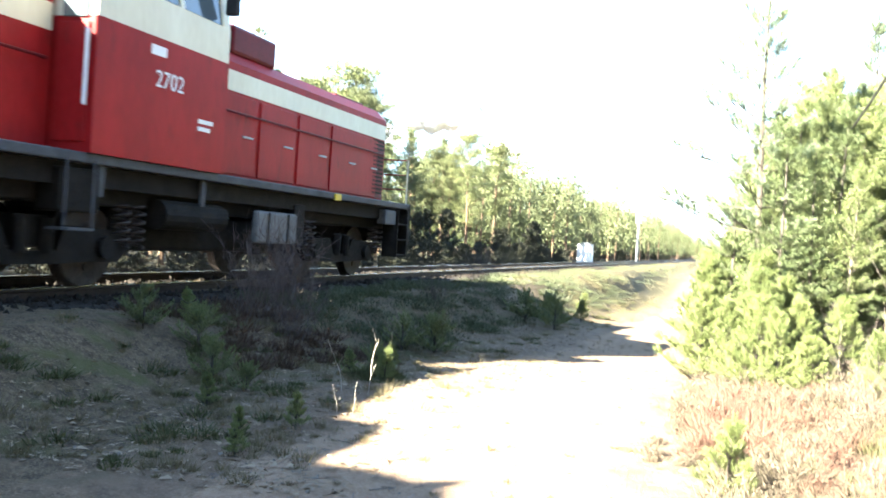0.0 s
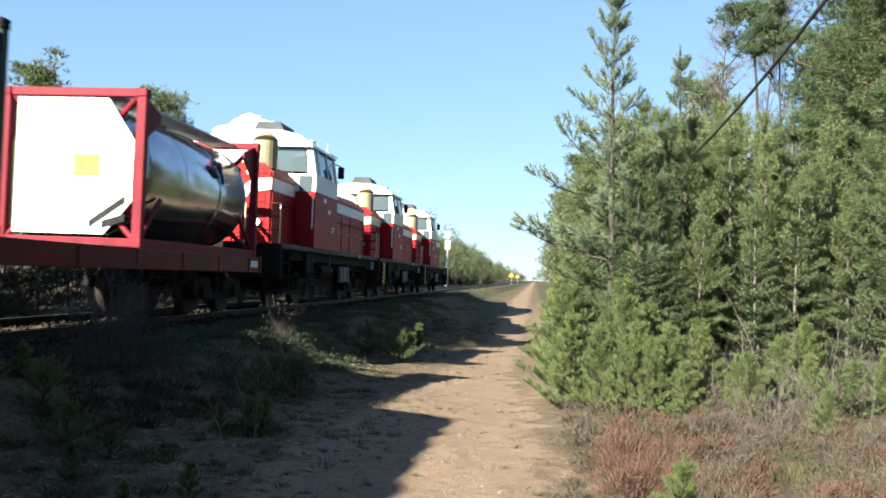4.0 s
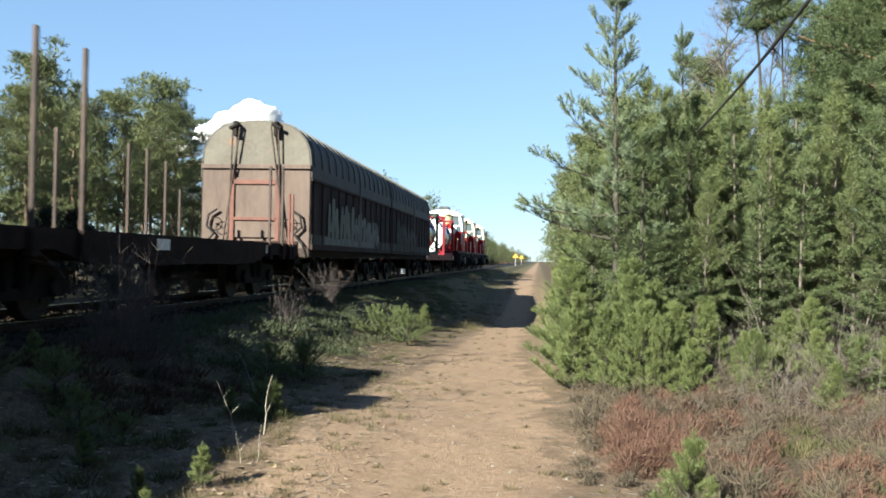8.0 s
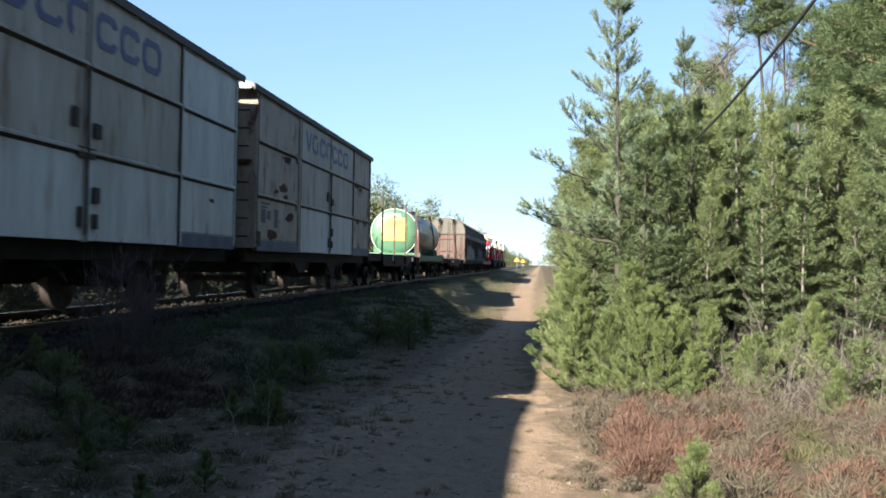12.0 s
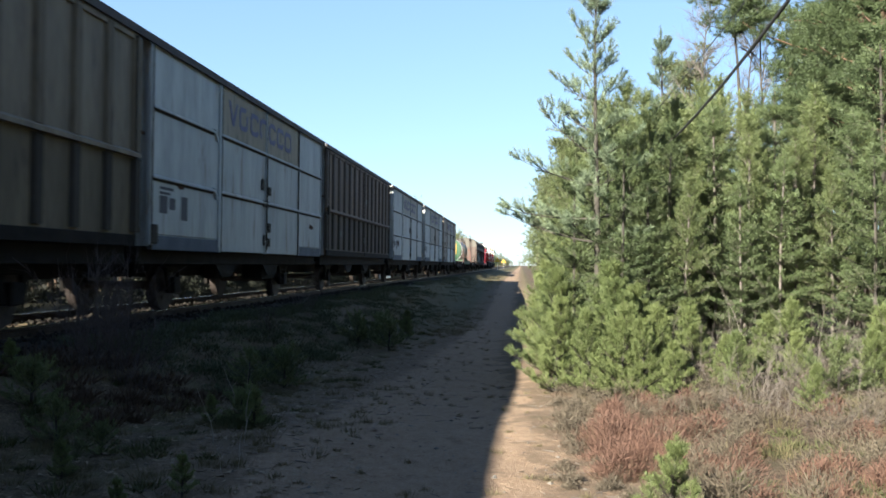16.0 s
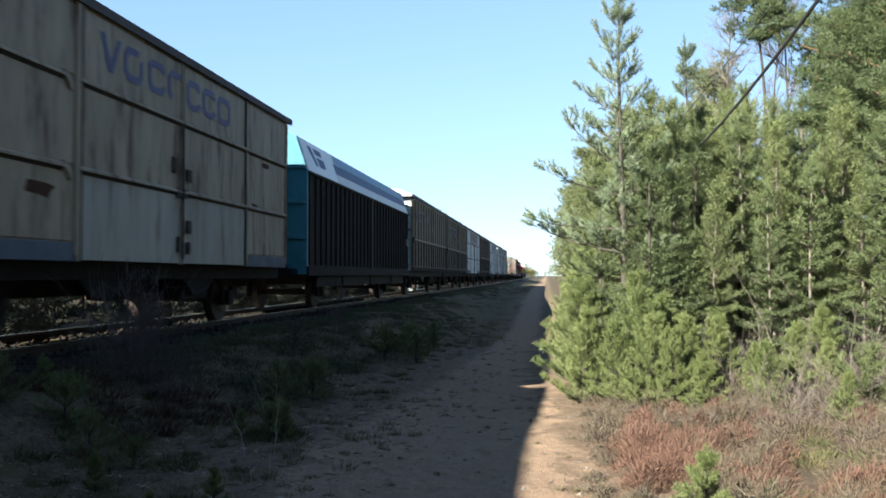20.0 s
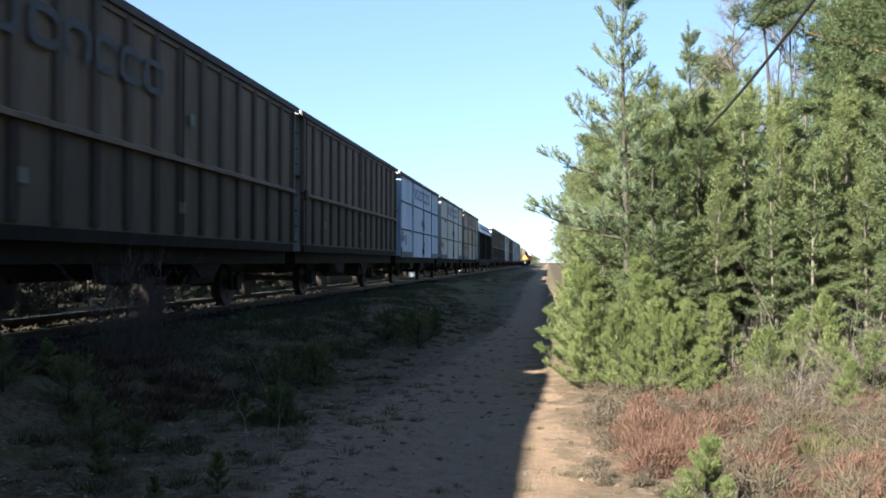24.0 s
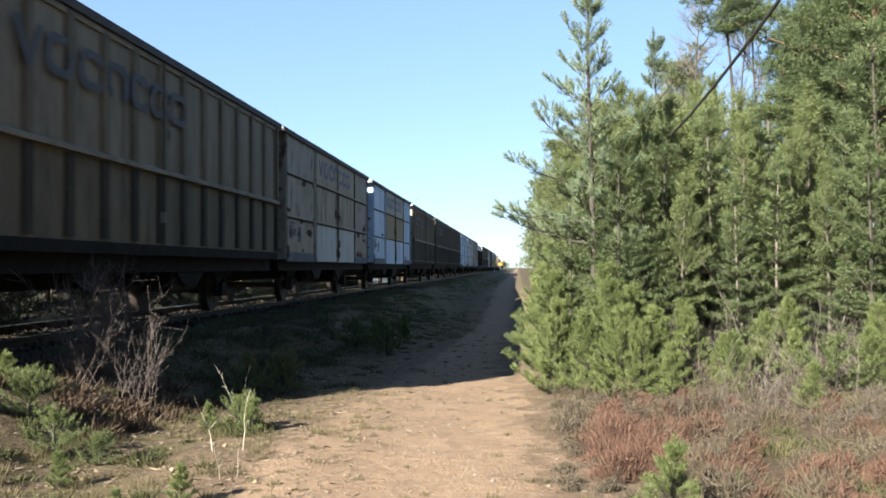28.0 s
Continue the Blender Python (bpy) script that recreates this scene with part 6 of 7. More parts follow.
                if leaf:
                    for y in (ya - 0.035, yb + 0.035):
                        part("door_edge", box(B(), s * 1.545 - 0.03, s * 1.545 + 0.03, y - 0.035, y + 0.035, 1.1, 4.44, 0.008), M_WAGON[leaves[1]], side)
            for k, y in enumerate(posts):
                if k != 2:
                    part("door_post", box(B(), s * 1.535 - 0.035, s * 1.535 + 0.035, y - 0.06, y + 0.06, low + 0.02, top - 0.06, 0.012), wall, side)
                if k in (1, 3):
                    y += 0.075 if k == 1 else -0.075
                part("door_gap", box(B(), s * 1.57 - 0.012, s * 1.57 + 0.012, y - 0.014, y + 0.014, 1.1, top - 0.08), M_RIB, side)
            y = posts[2]
            for dy, z, w_, hh in ((-0.42, 2.58, 0.16, 0.26), (0.15, 2.5, 0.2, 0.2), (0.16, 1.62, 0.18, 0.22), (-0.26, 2.2, 0.45, 0.15), (0.16, 1.28, 0.14, 0.2), (-0.22, 1.3, 0.1, 0.26)):
                part("door_lock", box(B(), s * 1.575 - 0.015, s * 1.575 + 0.015, y + dy, y + dy + w_, z, z + hh, 0.008), M_RIB, side)
            part("lock_bar", rod(B(), (s * 1.6, y - 0.05, 1.2), (s * 1.6, y - 0.05, 3.4), 0.018, 6), M_RIB, side)
            for y, z, w_, hh in ((0.45, 1.72, 0.34, 0.3), (0.88, 1.8, 0.26, 0.2), (1.42, 1.64, 0.3, 0.42), (0.45, 2.12, 0.6, 0.05), (0.45, 2.04, 0.45, 0.045)):
                part("data_panel", box(B(), s * 1.535, s * 1.5375, -h + y, -h + y + w_, z, z + hh), M_MARK_GREY, side)
            part("corner_bracket", box(B(), s * 1.56 - 0.03, s * 1.56 + 0.03, -h + 0.02, -h + 0.3, 1.2, 1.52, 0.02), M_RIB, side)
            # flaked paint at the sheet edges
            chips = random.Random(int(abs(at)))
            for q in range(16 if paint == "rusty" else 5 if paint == "beige" else 2):
                k = 3 if chips.random() < 0.55 else 0
                yc = chips.uniform(posts[k] + 0.3, posts[k + 1] - 0.5)
                z = chips.choice((1.4, 2.22, 2.38, 2.5, 1.9, 3.3)) + chips.uniform(-0.04, 0.1)
                n_ = 11
                size = chips.uniform(0.08, 0.26)
                ring = [(yc + size * 1.7 * math.cos(6.283 * e / n_) * chips.uniform(0.55, 1.2), z + 0.55 * size * math.sin(6.283 * e / n_) * chips.uniform(0.5, 1.25)) for e in range(n_)]
                part("rust_patch", prism(B(), ring, s * 1.536, s * (1.5375 + 0.0015 * (q % 5)), "x"), M_SPOT, side)
        else:
            part("door_rail", box(B(), s * 1.52 - 0.03, s * 1.52 + 0.03, -h + 0.03, h - 0.03, low - 0.02, low + 0.16, 0.01), M_FRAME, side)
            below = M_WAGON["dark_brown" if paint == "brown" else "olive"]
            part("lower_sheet", box(B(), s * 1.5175 - 0.003, s * 1.5175 + 0.003, -h + 0.03, h - 0.03, low + 0.1, 2.53), below, side, "grimier lower door sheets")
            part("top_rail", box(B(), s * 1.53 - 0.025, s * 1.53 + 0.025, -h + 0.03, h - 0.03, 4.36, 4.45, 0.01), wall, side)
            for y in (-h + 0.16, 0.0, h - 0.16):
                part("door_gap", box(B(), s * 1.585 - 0.008, s * 1.585 + 0.008, y - 0.014, y + 0.014, 1.2, 4.42), M_RIB, side)
            part("door_lock", box(B(), s * 1.6 - 0.03, s * 1.6 + 0.03, -h + 0.0, -h + 0.18, 2.42, 2.68, 0.02), M_RIB, side)
            n_rib = 14
            for k in range(n_rib + 1):
                y = -h + 0.06 + (length - 0.12) * k / n_rib
                wide = 0.11 if k in (0, 7, n_rib) else 0.085
                for za, zb in ((1.36, 2.5), (2.62, 4.42)):
                    bm = B()
                    prism(bm, [(y - wide * 1.6, s * 1.515), (y - wide, s * 1.575), (y + wide, s * 1.575), (y + wide * 1.6, s * 1.515)] if s > 0 else
                          [(y - wide * 1.6, s * 1.515), (y + wide * 1.6, s * 1.515), (y + wide, s * 1.575), (y - wide, s * 1.575)], za, zb)
                    for q in bm.verts:
                        q.co = Vector((q.co.z, q.co.x, q.co.y))
                    part("rib", bm, M_RIB if zb < 3 else below, side)
            part("belt_rail", prism(B(), [(s * 1.515, 2.64), (s * 1.62, 2.58), (s * 1.62, 2.52), (s * 1.515, 2.52)], -h + 0.03, h - 0.03), wall, side)
            bm = B()
            for y, z in ((-0.1, 1.7), (0.3, 3.2), (-0.35 * length, 1.8)):
                box(bm, s * 1.58, s * 1.583, y, y + 0.2, z, z + 0.18)
            tagged(part("data_panel", bm, M_GRAFFITI, side), kind="stuff")
    if marks:
        mat, y, z, size = marks
        block_marks(v, y, z, size, mat, (1.2, 1.2, 0.2, 1.25, 1.3, 1.2, 1.25, 1.3), 1.585 if style == "rib" else 1.556)
    return v


def round_wagon(at):
    v = vehicle("round_roofed_wagon", at, "long weathered brown covered wagon with rounded roof and spray paint", "goods wagon")
    # two coupled bodies of 13 m
    def outline(k=1.0):
        pts = [(-1.5 * k, 1.1), (1.5 * k, 1.1), (1.5 * k, 3.3)]
        for q in range(1, 12):
            a = math.pi * q / 12
            c, s_ = math.cos(a), math.sin(a)
            pts.append((1.5 * k * math.copysign(abs(c) ** 0.75, c), 3.3 + 1.23 * k * s_ ** 0.8))
        return pts + [(-1.5 * k, 3.3)]
    for c in (-6.6, 6.6):
        y0, y1 = c - 6.5, c + 6.5
        bm = B()
        box(bm, -1.3, 1.3, y0, y1, 0.9, 1.1)
        part("underframe", bm, M_FRAME, v)
        bm = B()
        prism(bm, outline(), y0 + 0.05, y1 - 0.05)
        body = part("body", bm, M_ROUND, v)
        bm = B()
        arc = outline()[2:]
        outer = [(x * 1.012, z + 0.02) for x, z in arc]
        prism(bm, outer + [(x * 0.99, z - 0.01) for x, z in arc[::-1]], y0 + 0.02, y1 - 0.02)
        roof = part("roof", bm, M_ROUND_ROOF, body, "dull grey arched sliding roof")
        for s in (-1, 1):
            part("seam_post", box(B(), s * 1.53 - 0.03, s * 1.53 + 0.03, c - 0.07, c + 0.07, 1.2, 3.36, 0.012), M_ROUND_CAP, body, "paler post where the sliding hoods meet")
            part("lower_sill", box(B(), s * 1.5225 - 0.004, s * 1.5225 + 0.004, y0 + 0.06, y1 - 0.06, 1.25, 1.52), M_OLD_SPRAY, body, "pale dusty lower sheet")
        for k in range(15):
            y = y0 + 0.3 + 12.4 * k / 14
            bm = B()
            prism(bm, [(x * 1.035, z + 0.045) for x, z in arc] + [(x * 1.005, z) for x, z in arc[::-1]], y - 0.025, y + 0.025)
            part("roof_hoop", bm, M_BELT, roof)
        for s in (-1, 1):
            for k in range(13):
                y = y0 + 0.25 + 12.5 * k / 12
                bm = B()
                box(bm, s * 1.51 - 0.03, s * 1.51 + 0.03, y - 0.035, y + 0.035, 1.25, 2.93, 0.008)
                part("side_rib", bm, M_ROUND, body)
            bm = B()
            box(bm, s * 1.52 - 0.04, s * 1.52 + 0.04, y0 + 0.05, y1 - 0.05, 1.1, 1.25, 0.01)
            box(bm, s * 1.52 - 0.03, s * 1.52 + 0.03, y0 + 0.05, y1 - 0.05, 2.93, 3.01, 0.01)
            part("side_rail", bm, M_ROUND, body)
            part("roof_skirt", box(B(), s * 1.512 - 0.012, s * 1.512 + 0.012, y0 + 0.04, y1 - 0.04, 3.01, 3.32), M_ROUND_ROOF, body)
        # spray-painted shapes low on the side
        rr = random.Random(int(c * 10))
        bm = B()
        y = y0 + (1.9 if c < 0 else 1.2)
        run = 16 if c < 0 else 12
        layer = 0
        for k in range(run):
            fade = 1.0 - 0.45 * k / run
            wide = rr.uniform(0.42, 0.72)
            high = rr.uniform(0.95, 1.3) * fade
            zb = 1.42 + rr.uniform(-0.04, 0.06)
            tilt = rr.uniform(-0.12, 0.16)
            x = 1.5445 + 0.0035 * (layer % 3)
            layer += 1
            # a bulging stroke with a rounded head
            ring = [(y, zb), (y + wide * 0.55, zb - 0.05), (y + wide * 0.75, zb + high * 0.3), (y + wide * 0.6 + tilt, zb + high * 0.75)]
            for q in range(6):
                a = math.pi * q / 5
                ring.append((y + wide * 0.32 + tilt + wide * 0.3 * math.cos(a), zb + high * 0.85 + wide * 0.3 * math.sin(a)))
            ring += [(y + tilt * 0.6 - 0.02, zb + high * 0.5)]
            prism(bm, ring, x, x + 0.002, "x")
            if k % 3 != 2:
                zz = zb + high * rr.uniform(0.15, 0.55)
                prism(bm, [(y + wide * 0.4, zz), (y + wide * 1.15, zz - 0.06), (y + wide * 1.2, zz + 0.2), (y + wide * 0.45, zz + 0.26)], x + 0.0105, x + 0.0125, "x")
            y += wide * rr.uniform(0.8, 1.02)
        if c < 0:
            for k in range(5):
                prism(bm, [(y0 + 1.5 + 1.55 * k, 1.27), (y0 + 3.02 + 1.55 * k, 1.27), (y0 + 3.02 + 1.55 * k, 1.44 + 0.05 * (k % 2)), (y0 + 1.5 + 1.55 * k, 1.5 - 0.06 * (k % 2))], 1.5405, 1.5425, "x")
        part("spray_paint", bm, M_GRAFFITI if c < 0 else M_OLD_SPRAY, body, "pale green spray-painted shapes" if c < 0 else "faint worn spray-painted shapes")
        for s, y in ((-1, y0 + 2.1), (1, y1 - 2.1)):
            bogie(v, y, 0.9)
    # rear end face with frame, hoses and chains
    y = -13.1 + 0.05
    bm = B()
    prism(bm, [(-1.47, 1.12), (1.47, 1.12), (1.47, 3.28), (-1.47, 3.28)], y - 0.03, y)
    end = part("end_wall", bm, M_ROUND_END, v, "faded pinkish brown end wall")
    bm = B()
    prism(bm, [(x * 0.98, z) for x, z in outline()[2:]], y - 0.028, y)
    cap = part("end_arch", bm, M_ROUND_CAP, v, "faded grey-green arched end with orange stains")
    bm = B()
    box(bm, -1.5, 1.5, y - 0.1, y - 0.03, 3.24, 3.36, 0.015)
    part("cross_beam", bm, M_ROUND_END, end)
    bm = B()
    box(bm, -0.62, 0.62, y - 0.09, y - 0.03, 1.4, 3.0, 0.02)
    part("end_door", bm, M_ROUND_END, end, "framed door in the end wall")
    bm = B()
    for x0, x1, z0, z1 in ((-0.68, -0.56, 1.3, 3.2), (0.56, 0.68, 1.3, 3.2), (-0.6, 0.6, 2.82, 2.94), (-0.6, 0.6, 1.86, 1.95)):
        box(bm, x0, x1, y - 0.14, y - 0.08, z0, z1, 0.01)
    part("door_frame", bm, M_STAKE_RED, end)
    for s in (-1, 1):
        bm = B()
        rod(bm, (s * 0.85, y - 0.12, 1.3), (s * 0.42, y - 0.16, 4.35), 0.024, 8)
        rod(bm, (s * 0.72, y - 0.12, 1.3), (s * 0.62, y - 0.16, 4.35), 0.022, 8)
        part("end_strut", bm, M_STAKE, end)
        bm = B()
        box(bm, s * 0.55 - 0.05, s * 0.55 + 0.05, y - 0.2, y, 4.1, 4.5, 0.02)
        rod(bm, (s * 0.45, y - 0.2, 4.42), (s * 0.7, y - 0.2, 4.3), 0.05, 8)
        part("roof_latch", bm, M_FRAME, end)
        bm = B()
        pts_ = [(1.02, 2.15), (1.25, 2.0), (1.3, 1.7), (1.1, 1.5), (1.32, 1.25), (1.42, 0.95)]
        for a_, b_ in zip(pts_[:-1], pts_[1:]):
            rod(bm, (s * a_[0], y - 0.14, a_[1]), (s * b_[0], y - 0.14, b_[1]), 0.03, 8)
        part("air_hose", bm, M_BLACK, end)
        bm = B()
        for k in range(16):
            a0, a1 = 2 * math.pi * k / 16, 2 * math.pi * (k + 1) / 16
            rod(bm, (s * 1.02 + 0.17 * math.cos(a0), y - 0.2, 1.75 + 0.17 * math.sin(a0)), (s * 1.02 + 0.17 * math.cos(a1), y - 0.2, 1.75 + 0.17 * math.sin(a1)), 0.014, 6)
        rod(bm, (s * 1.02, y - 0.2, 1.75), (s * 1.02, y, 1.75), 0.02, 6)
        part("hand_wheel", bm, M_FRAME, end)
    bm = B()
    box(bm, -1.5, 1.5, y - 0.12, y + 0.1, 0.9, 1.14, 0.02)
    part("buffer_beam", bm, M_ROUND, v)
    buffers(v, y + 0.1, -0.9)
    return v


def flat_wagon(at, length, stakes, red):
    v = vehicle("flat_wagon", at, "empty dark brown flat wagon with upright rusty stakes", "flat wagon", "flat wagons with stakes")
    h = length / 2
    for s in (-1, 1):
        bm = B()
        prism(bm, [(-h, 0.95), (-h, 1.22), (h, 1.22), (h, 0.95), (h - 2.6, 0.95), (h - 3.6, 0.75), (-h + 3.6, 0.75), (-h + 2.6, 0.95)], s * 1.42 - 0.04, s * 1.42 + 0.04, "x")
        part("side_beam", bm, M_DECK, v)
    bm = B()
    box(bm, -1.3, 1.3, -h + 0.03, h - 0.03, 0.95, 1.14)
    part("underframe", bm, M_FRAME, v)
    n_pl = int(length / 0.45)
    first = None
    for k in range(n_pl):
        m = pose(0, -h + length * (k + 0.5) / n_pl, 1.16)
        if first is None:
            first = part("deck_plank", box(B(), -1.37, 1.37, -0.21, 0.21, -0.02, 0.025, 0.006), M_DECK, v)
            first.matrix_basis = m
        else:
            shared("deck_plank", first, v, m)
    for y in (-h, h):
        bm = B()
        box(bm, -1.45, 1.45, y - 0.06, y + 0.06, 0.85, 1.3, 0.01)
        part("headstock", bm, M_DECK, v)
    for i, (y, side, hh) in enumerate(stakes):
        bm = B()
        x = 1.47 * side
        box(bm, x - 0.028, x + 0.028, y - 0.032, y + 0.032, 0.9, 1.15 + hh, 0.008)
        st = part("stake", bm, M_STAKE_RED if i in red else M_STAKE, v)
        bm = B()
        box(bm, x - 0.07, x + 0.07, y - 0.09, y + 0.09, 0.85, 1.2, 0.01)
        part("stake_pocket", bm, M_DECK, st)
    bm = B()
    for y in (-0.2 * h, 0.62 * h):
        box(bm, 1.462, 1.466, y, y + 0.5, 0.98, 1.16)
    tagged(part("data_panel", bm, M_WHITE, v), kind="stuff")
    bogie(v, -h + 2.3, 0.9)
    bogie(v, h - 2.3, 0.9)
    buffers(v, h, 0.55)
    buffers(v, -h, -0.55)
    return v


def tank_shell(bm, y0, y1, r, z, seg=40, dish=0.32):
    """A lying tank with dished ends."""
    rings = [(y0 - dish, 0.02), (y0 - dish * 0.93, r * 0.4), (y0 - dish * 0.7, r * 0.72), (y0 - dish * 0.3, r * 0.94), (y0, r), (y1, r), (y1 + dish * 0.3, r * 0.94), (y1 + dish * 0.7, r * 0.72), (y1 + dish * 0.93, r * 0.4), (y1 + dish, 0.02)]
    loops = [[bm.verts.new((rr * math.cos(2 * math.pi * k / seg), y, z + rr * math.sin(2 * math.pi * k / seg))) for k in range(seg)] for y, rr in rings]
    for a, b in zip(loops[:-1], loops[1:]):
        for k in range(seg):
            bm.faces.new((a[k], a[(k + 1) % seg], b[(k + 1) % seg], b[k]))
    bm.faces.new(loops[0]), bm.faces.new(loops[-1])
    bmesh.ops.recalc_face_normals(bm, faces=bm.faces)
    return bm


def helix_ring(r, y, z, wire, seg=48):
    """A closed hoop of round section, standing across the train."""
    bm = B()
    rings = [[bm.verts.new(((r + wire * math.cos(b)) * math.cos(a), y + wire * math.sin(b), z + (r + wire * math.cos(b)) * math.sin(a))) for b in (0, 1.047, 2.094, 3.142, 4.189, 5.236)]
             for a in (2 * math.pi * q / seg for q in range(seg))]
    for q in range(seg):
        p, n = rings[q], rings[(q + 1) % seg]
        for k in range(6):
            bm.faces.new((p[k], p[(k + 1) % 6], n[(k + 1) % 6], n[k]))
    bmesh.ops.recalc_face_normals(bm, faces=bm.faces)
    return bm


def tank_wagon(at):
    v = vehicle("tank_wagon", at, "grey tank wagon with green end and frame and yellow panel", "tank wagon")
    h = 5.5
    for s in (-1, 1):
        bm = B()
        box(bm, s * 1.35 - 0.06, s * 1.35 + 0.06, -h, h, 1.0, 1.3, 0.015)
        part("side_beam", bm, M_GREEN_BEAM, v, "green frame beam, its paint darkened for the shaded side")
    bm = B()
    box(bm, -1.25, 1.25, -h, h, 0.95, 1.2)
    part("underframe", bm, M_FRAME, v)
    for y in (-h, h):
        bm = B()
        box(bm, -1.45, 1.45, y - 0.08, y + 0.08, 0.9, 1.4, 0.015)
        part("headstock", bm, M_GREEN, v)
    z, r = 2.45, 1.2
    tank = part("tank", tank_shell(B(), -4.9, 4.9, r, z, 40, 0.2), M_TANK, v, "stained grey tank shell", smooth=True)
    bm = B()
    rings = [(-4.88, r + 0.012), (-4.9, r + 0.012), (-4.965, r * 0.945), (-5.045, r * 0.725), (-5.091, r * 0.405), (-5.108, 0.01)]
    loops = [[bm.verts.new((rr * math.cos(2 * math.pi * k / 40), y, z + rr * math.sin(2 * math.pi * k / 40))) for k in range(40)] for y, rr in rings]
    for a, b in zip(loops[:-1], loops[1:]):
        for k in range(40):
            bm.faces.new((a[k], a[(k + 1) % 40], b[(k + 1) % 40], b[k]))
    bmesh.ops.recalc_face_normals(bm, faces=bm.faces)
    part("green_end", bm, M_GREEN, tank, "green painted tank end", smooth=True)
    bm = B()
    n_, s_ = 10, 0.66
    grid = {}
    for i in range(n_ + 1):
        for j in range(n_ + 1):
            x, dz = -s_ + 2 * s_ * i / n_, -0.44 + 1.2 * j / n_
            rr = math.hypot(x, dz) / r
            grid[i, j] = bm.verts.new((x, -4.915 - 0.215 * math.sqrt(max(0.0, 1 - rr ** 2.2)), z + dz))
    for i in range(n_):
        for j in range(n_):
            bm.faces.new((grid[i, j], grid[i + 1, j], grid[i + 1, j + 1], grid[i, j + 1]))
    panel = part("yellow_panel", bm, M_OCHRE, tank, "ochre painted panel with faded writing", smooth=True)
    bm = B()
    for zz, w_ in ((3.0, 0.36), (2.88, 0.44), (2.78, 0.26)):
        box(bm, -w_, w_, -5.135, -5.1, zz, zz + 0.04)
    part("faded_lettering", bm, M_ORANGE, panel)
    part("end_rim", helix_ring(r + 0.02, -4.9, z, 0.03), M_GALV, tank, "whitish rim round the tank end", smooth=True)
    bm = B()
    for k in range(6):
        box(bm, -0.36 + 0.12 * k, -0.27 + 0.12 * k, -5.055, -5.02, 3.3, 3.42)
    part("pale_lettering", bm, M_WHITE, tank)
    for y in (-4.4, -3.0, 3.0, 4.4):
        bm = B()
        box(bm, -1.15, 1.15, y - 0.12, y + 0.12, 1.2, 1.7, 0.02)
        part("saddle", bm, M_GREEN, v)
        bm = B()
        seg = 32
        for k in range(seg):
            a0, a1 = 2 * math.pi * k / seg, 2 * math.pi * (k + 1) / seg
            q = r + 0.012
            box_pts = [bm.verts.new((q * math.cos(a), y + d, z + q * math.sin(a))) for a, d in ((a0, -0.05), (a1, -0.05), (a1, 0.05), (a0, 0.05))]
            bm.faces.new(box_pts)
        part("tank_band", bm, M_TANK, tank)
    for s in (-1, 1):
        bm = B()
        prev = None
        for k in range(7):
            a_ = radians(2 + 26 * k / 6)
            pair = [bm.verts.new((s * (r + 0.006) * math.cos(a_), y, z + (r + 0.006) * math.sin(a_))) for y in (-4.85, 4.85)]
            if prev:
                bm.faces.new((prev[0], prev[1], pair[1], pair[0]) if s > 0 else (pair[0], pair[1], prev[1], prev[0]))
            prev = pair
        bmesh.ops.recalc_face_normals(bm, faces=bm.faces)
        part("mustard_band", bm, M_TANK_BAND, tank, "dirty mustard band along the tank", smooth=True)
    bm = B()
    rod(bm, (0, 0, z + r - 0.05), (0, 0, z + r + 0.12), 0.38, 20)
    rod(bm, (0, 0, z + r + 0.12), (0, 0, z + r + 0.17), 0.44, 20)
    part("manhole_dome", bm, M_TANK, tank)
    zt = z + r - 0.06
    walkway = part("walkway", box(B(), 0.42, 1.05, 0.6, 1.9, zt, zt + 0.03), M_BELT, v, "narrow grating beside the manhole")
    for k in range(9):
        part("grating_bar", box(B(), 0.42, 1.05, 0.62 + 0.145 * k, 0.67 + 0.145 * k, zt + 0.03, zt + 0.05), M_BELT, walkway)
    for x, y in ((1.03, 0.62), (1.03, 1.25), (1.03, 1.88), (0.44, 1.88)):
        part("rail_post", rod(B(), (x, y, zt), (x, y, zt + 0.75), 0.016, 6), M_BELT, walkway)
    for a_, b_ in (((1.03, 1.25, zt + 0.75), (1.03, 1.88, zt + 0.75)), ((1.03, 1.88, zt + 0.75), (0.44, 1.88, zt + 0.75)), ((1.03, 0.62, zt + 0.75), (0.35, -0.3, zt + 0.74))):
        part("hand_rail", rod(B(), a_, b_, 0.013, 6), M_BELT, walkway)
    for y in (0.75, 1.75):
        part("bracket", rod(B(), (1.0, y, zt), (1.19, y, z + 0.42), 0.02, 6), M_STAKE, walkway)
    for dy in (0.95, 1.45):
        bm = B()
        rod(bm, (1.05, dy, zt + 0.1), (1.32, dy, z), 0.022, 6)
        rod(bm, (1.32, dy, z), (1.36, dy, 1.2), 0.022, 6)
        part("ladder_rail", bm, M_STAKE, v)
    for k in range(7):
        zz = 1.4 + 0.3 * k
        x = 1.36 - 0.04 * (zz - 1.2) / (z - 1.2) if zz < z else 1.32 - 0.27 * (zz - z) / (zt + 0.1 - z)
        part("ladder_rung", rod(B(), (x, 0.95, zz), (x, 1.45, zz), 0.015, 6), M_STAKE, v)
    bm = B()
    box(bm, 1.17, 1.2, -3.6, -3.45, 2.5, 2.85)
    part("paper_label", bm, M_WHITE, tank)
    bm = B()
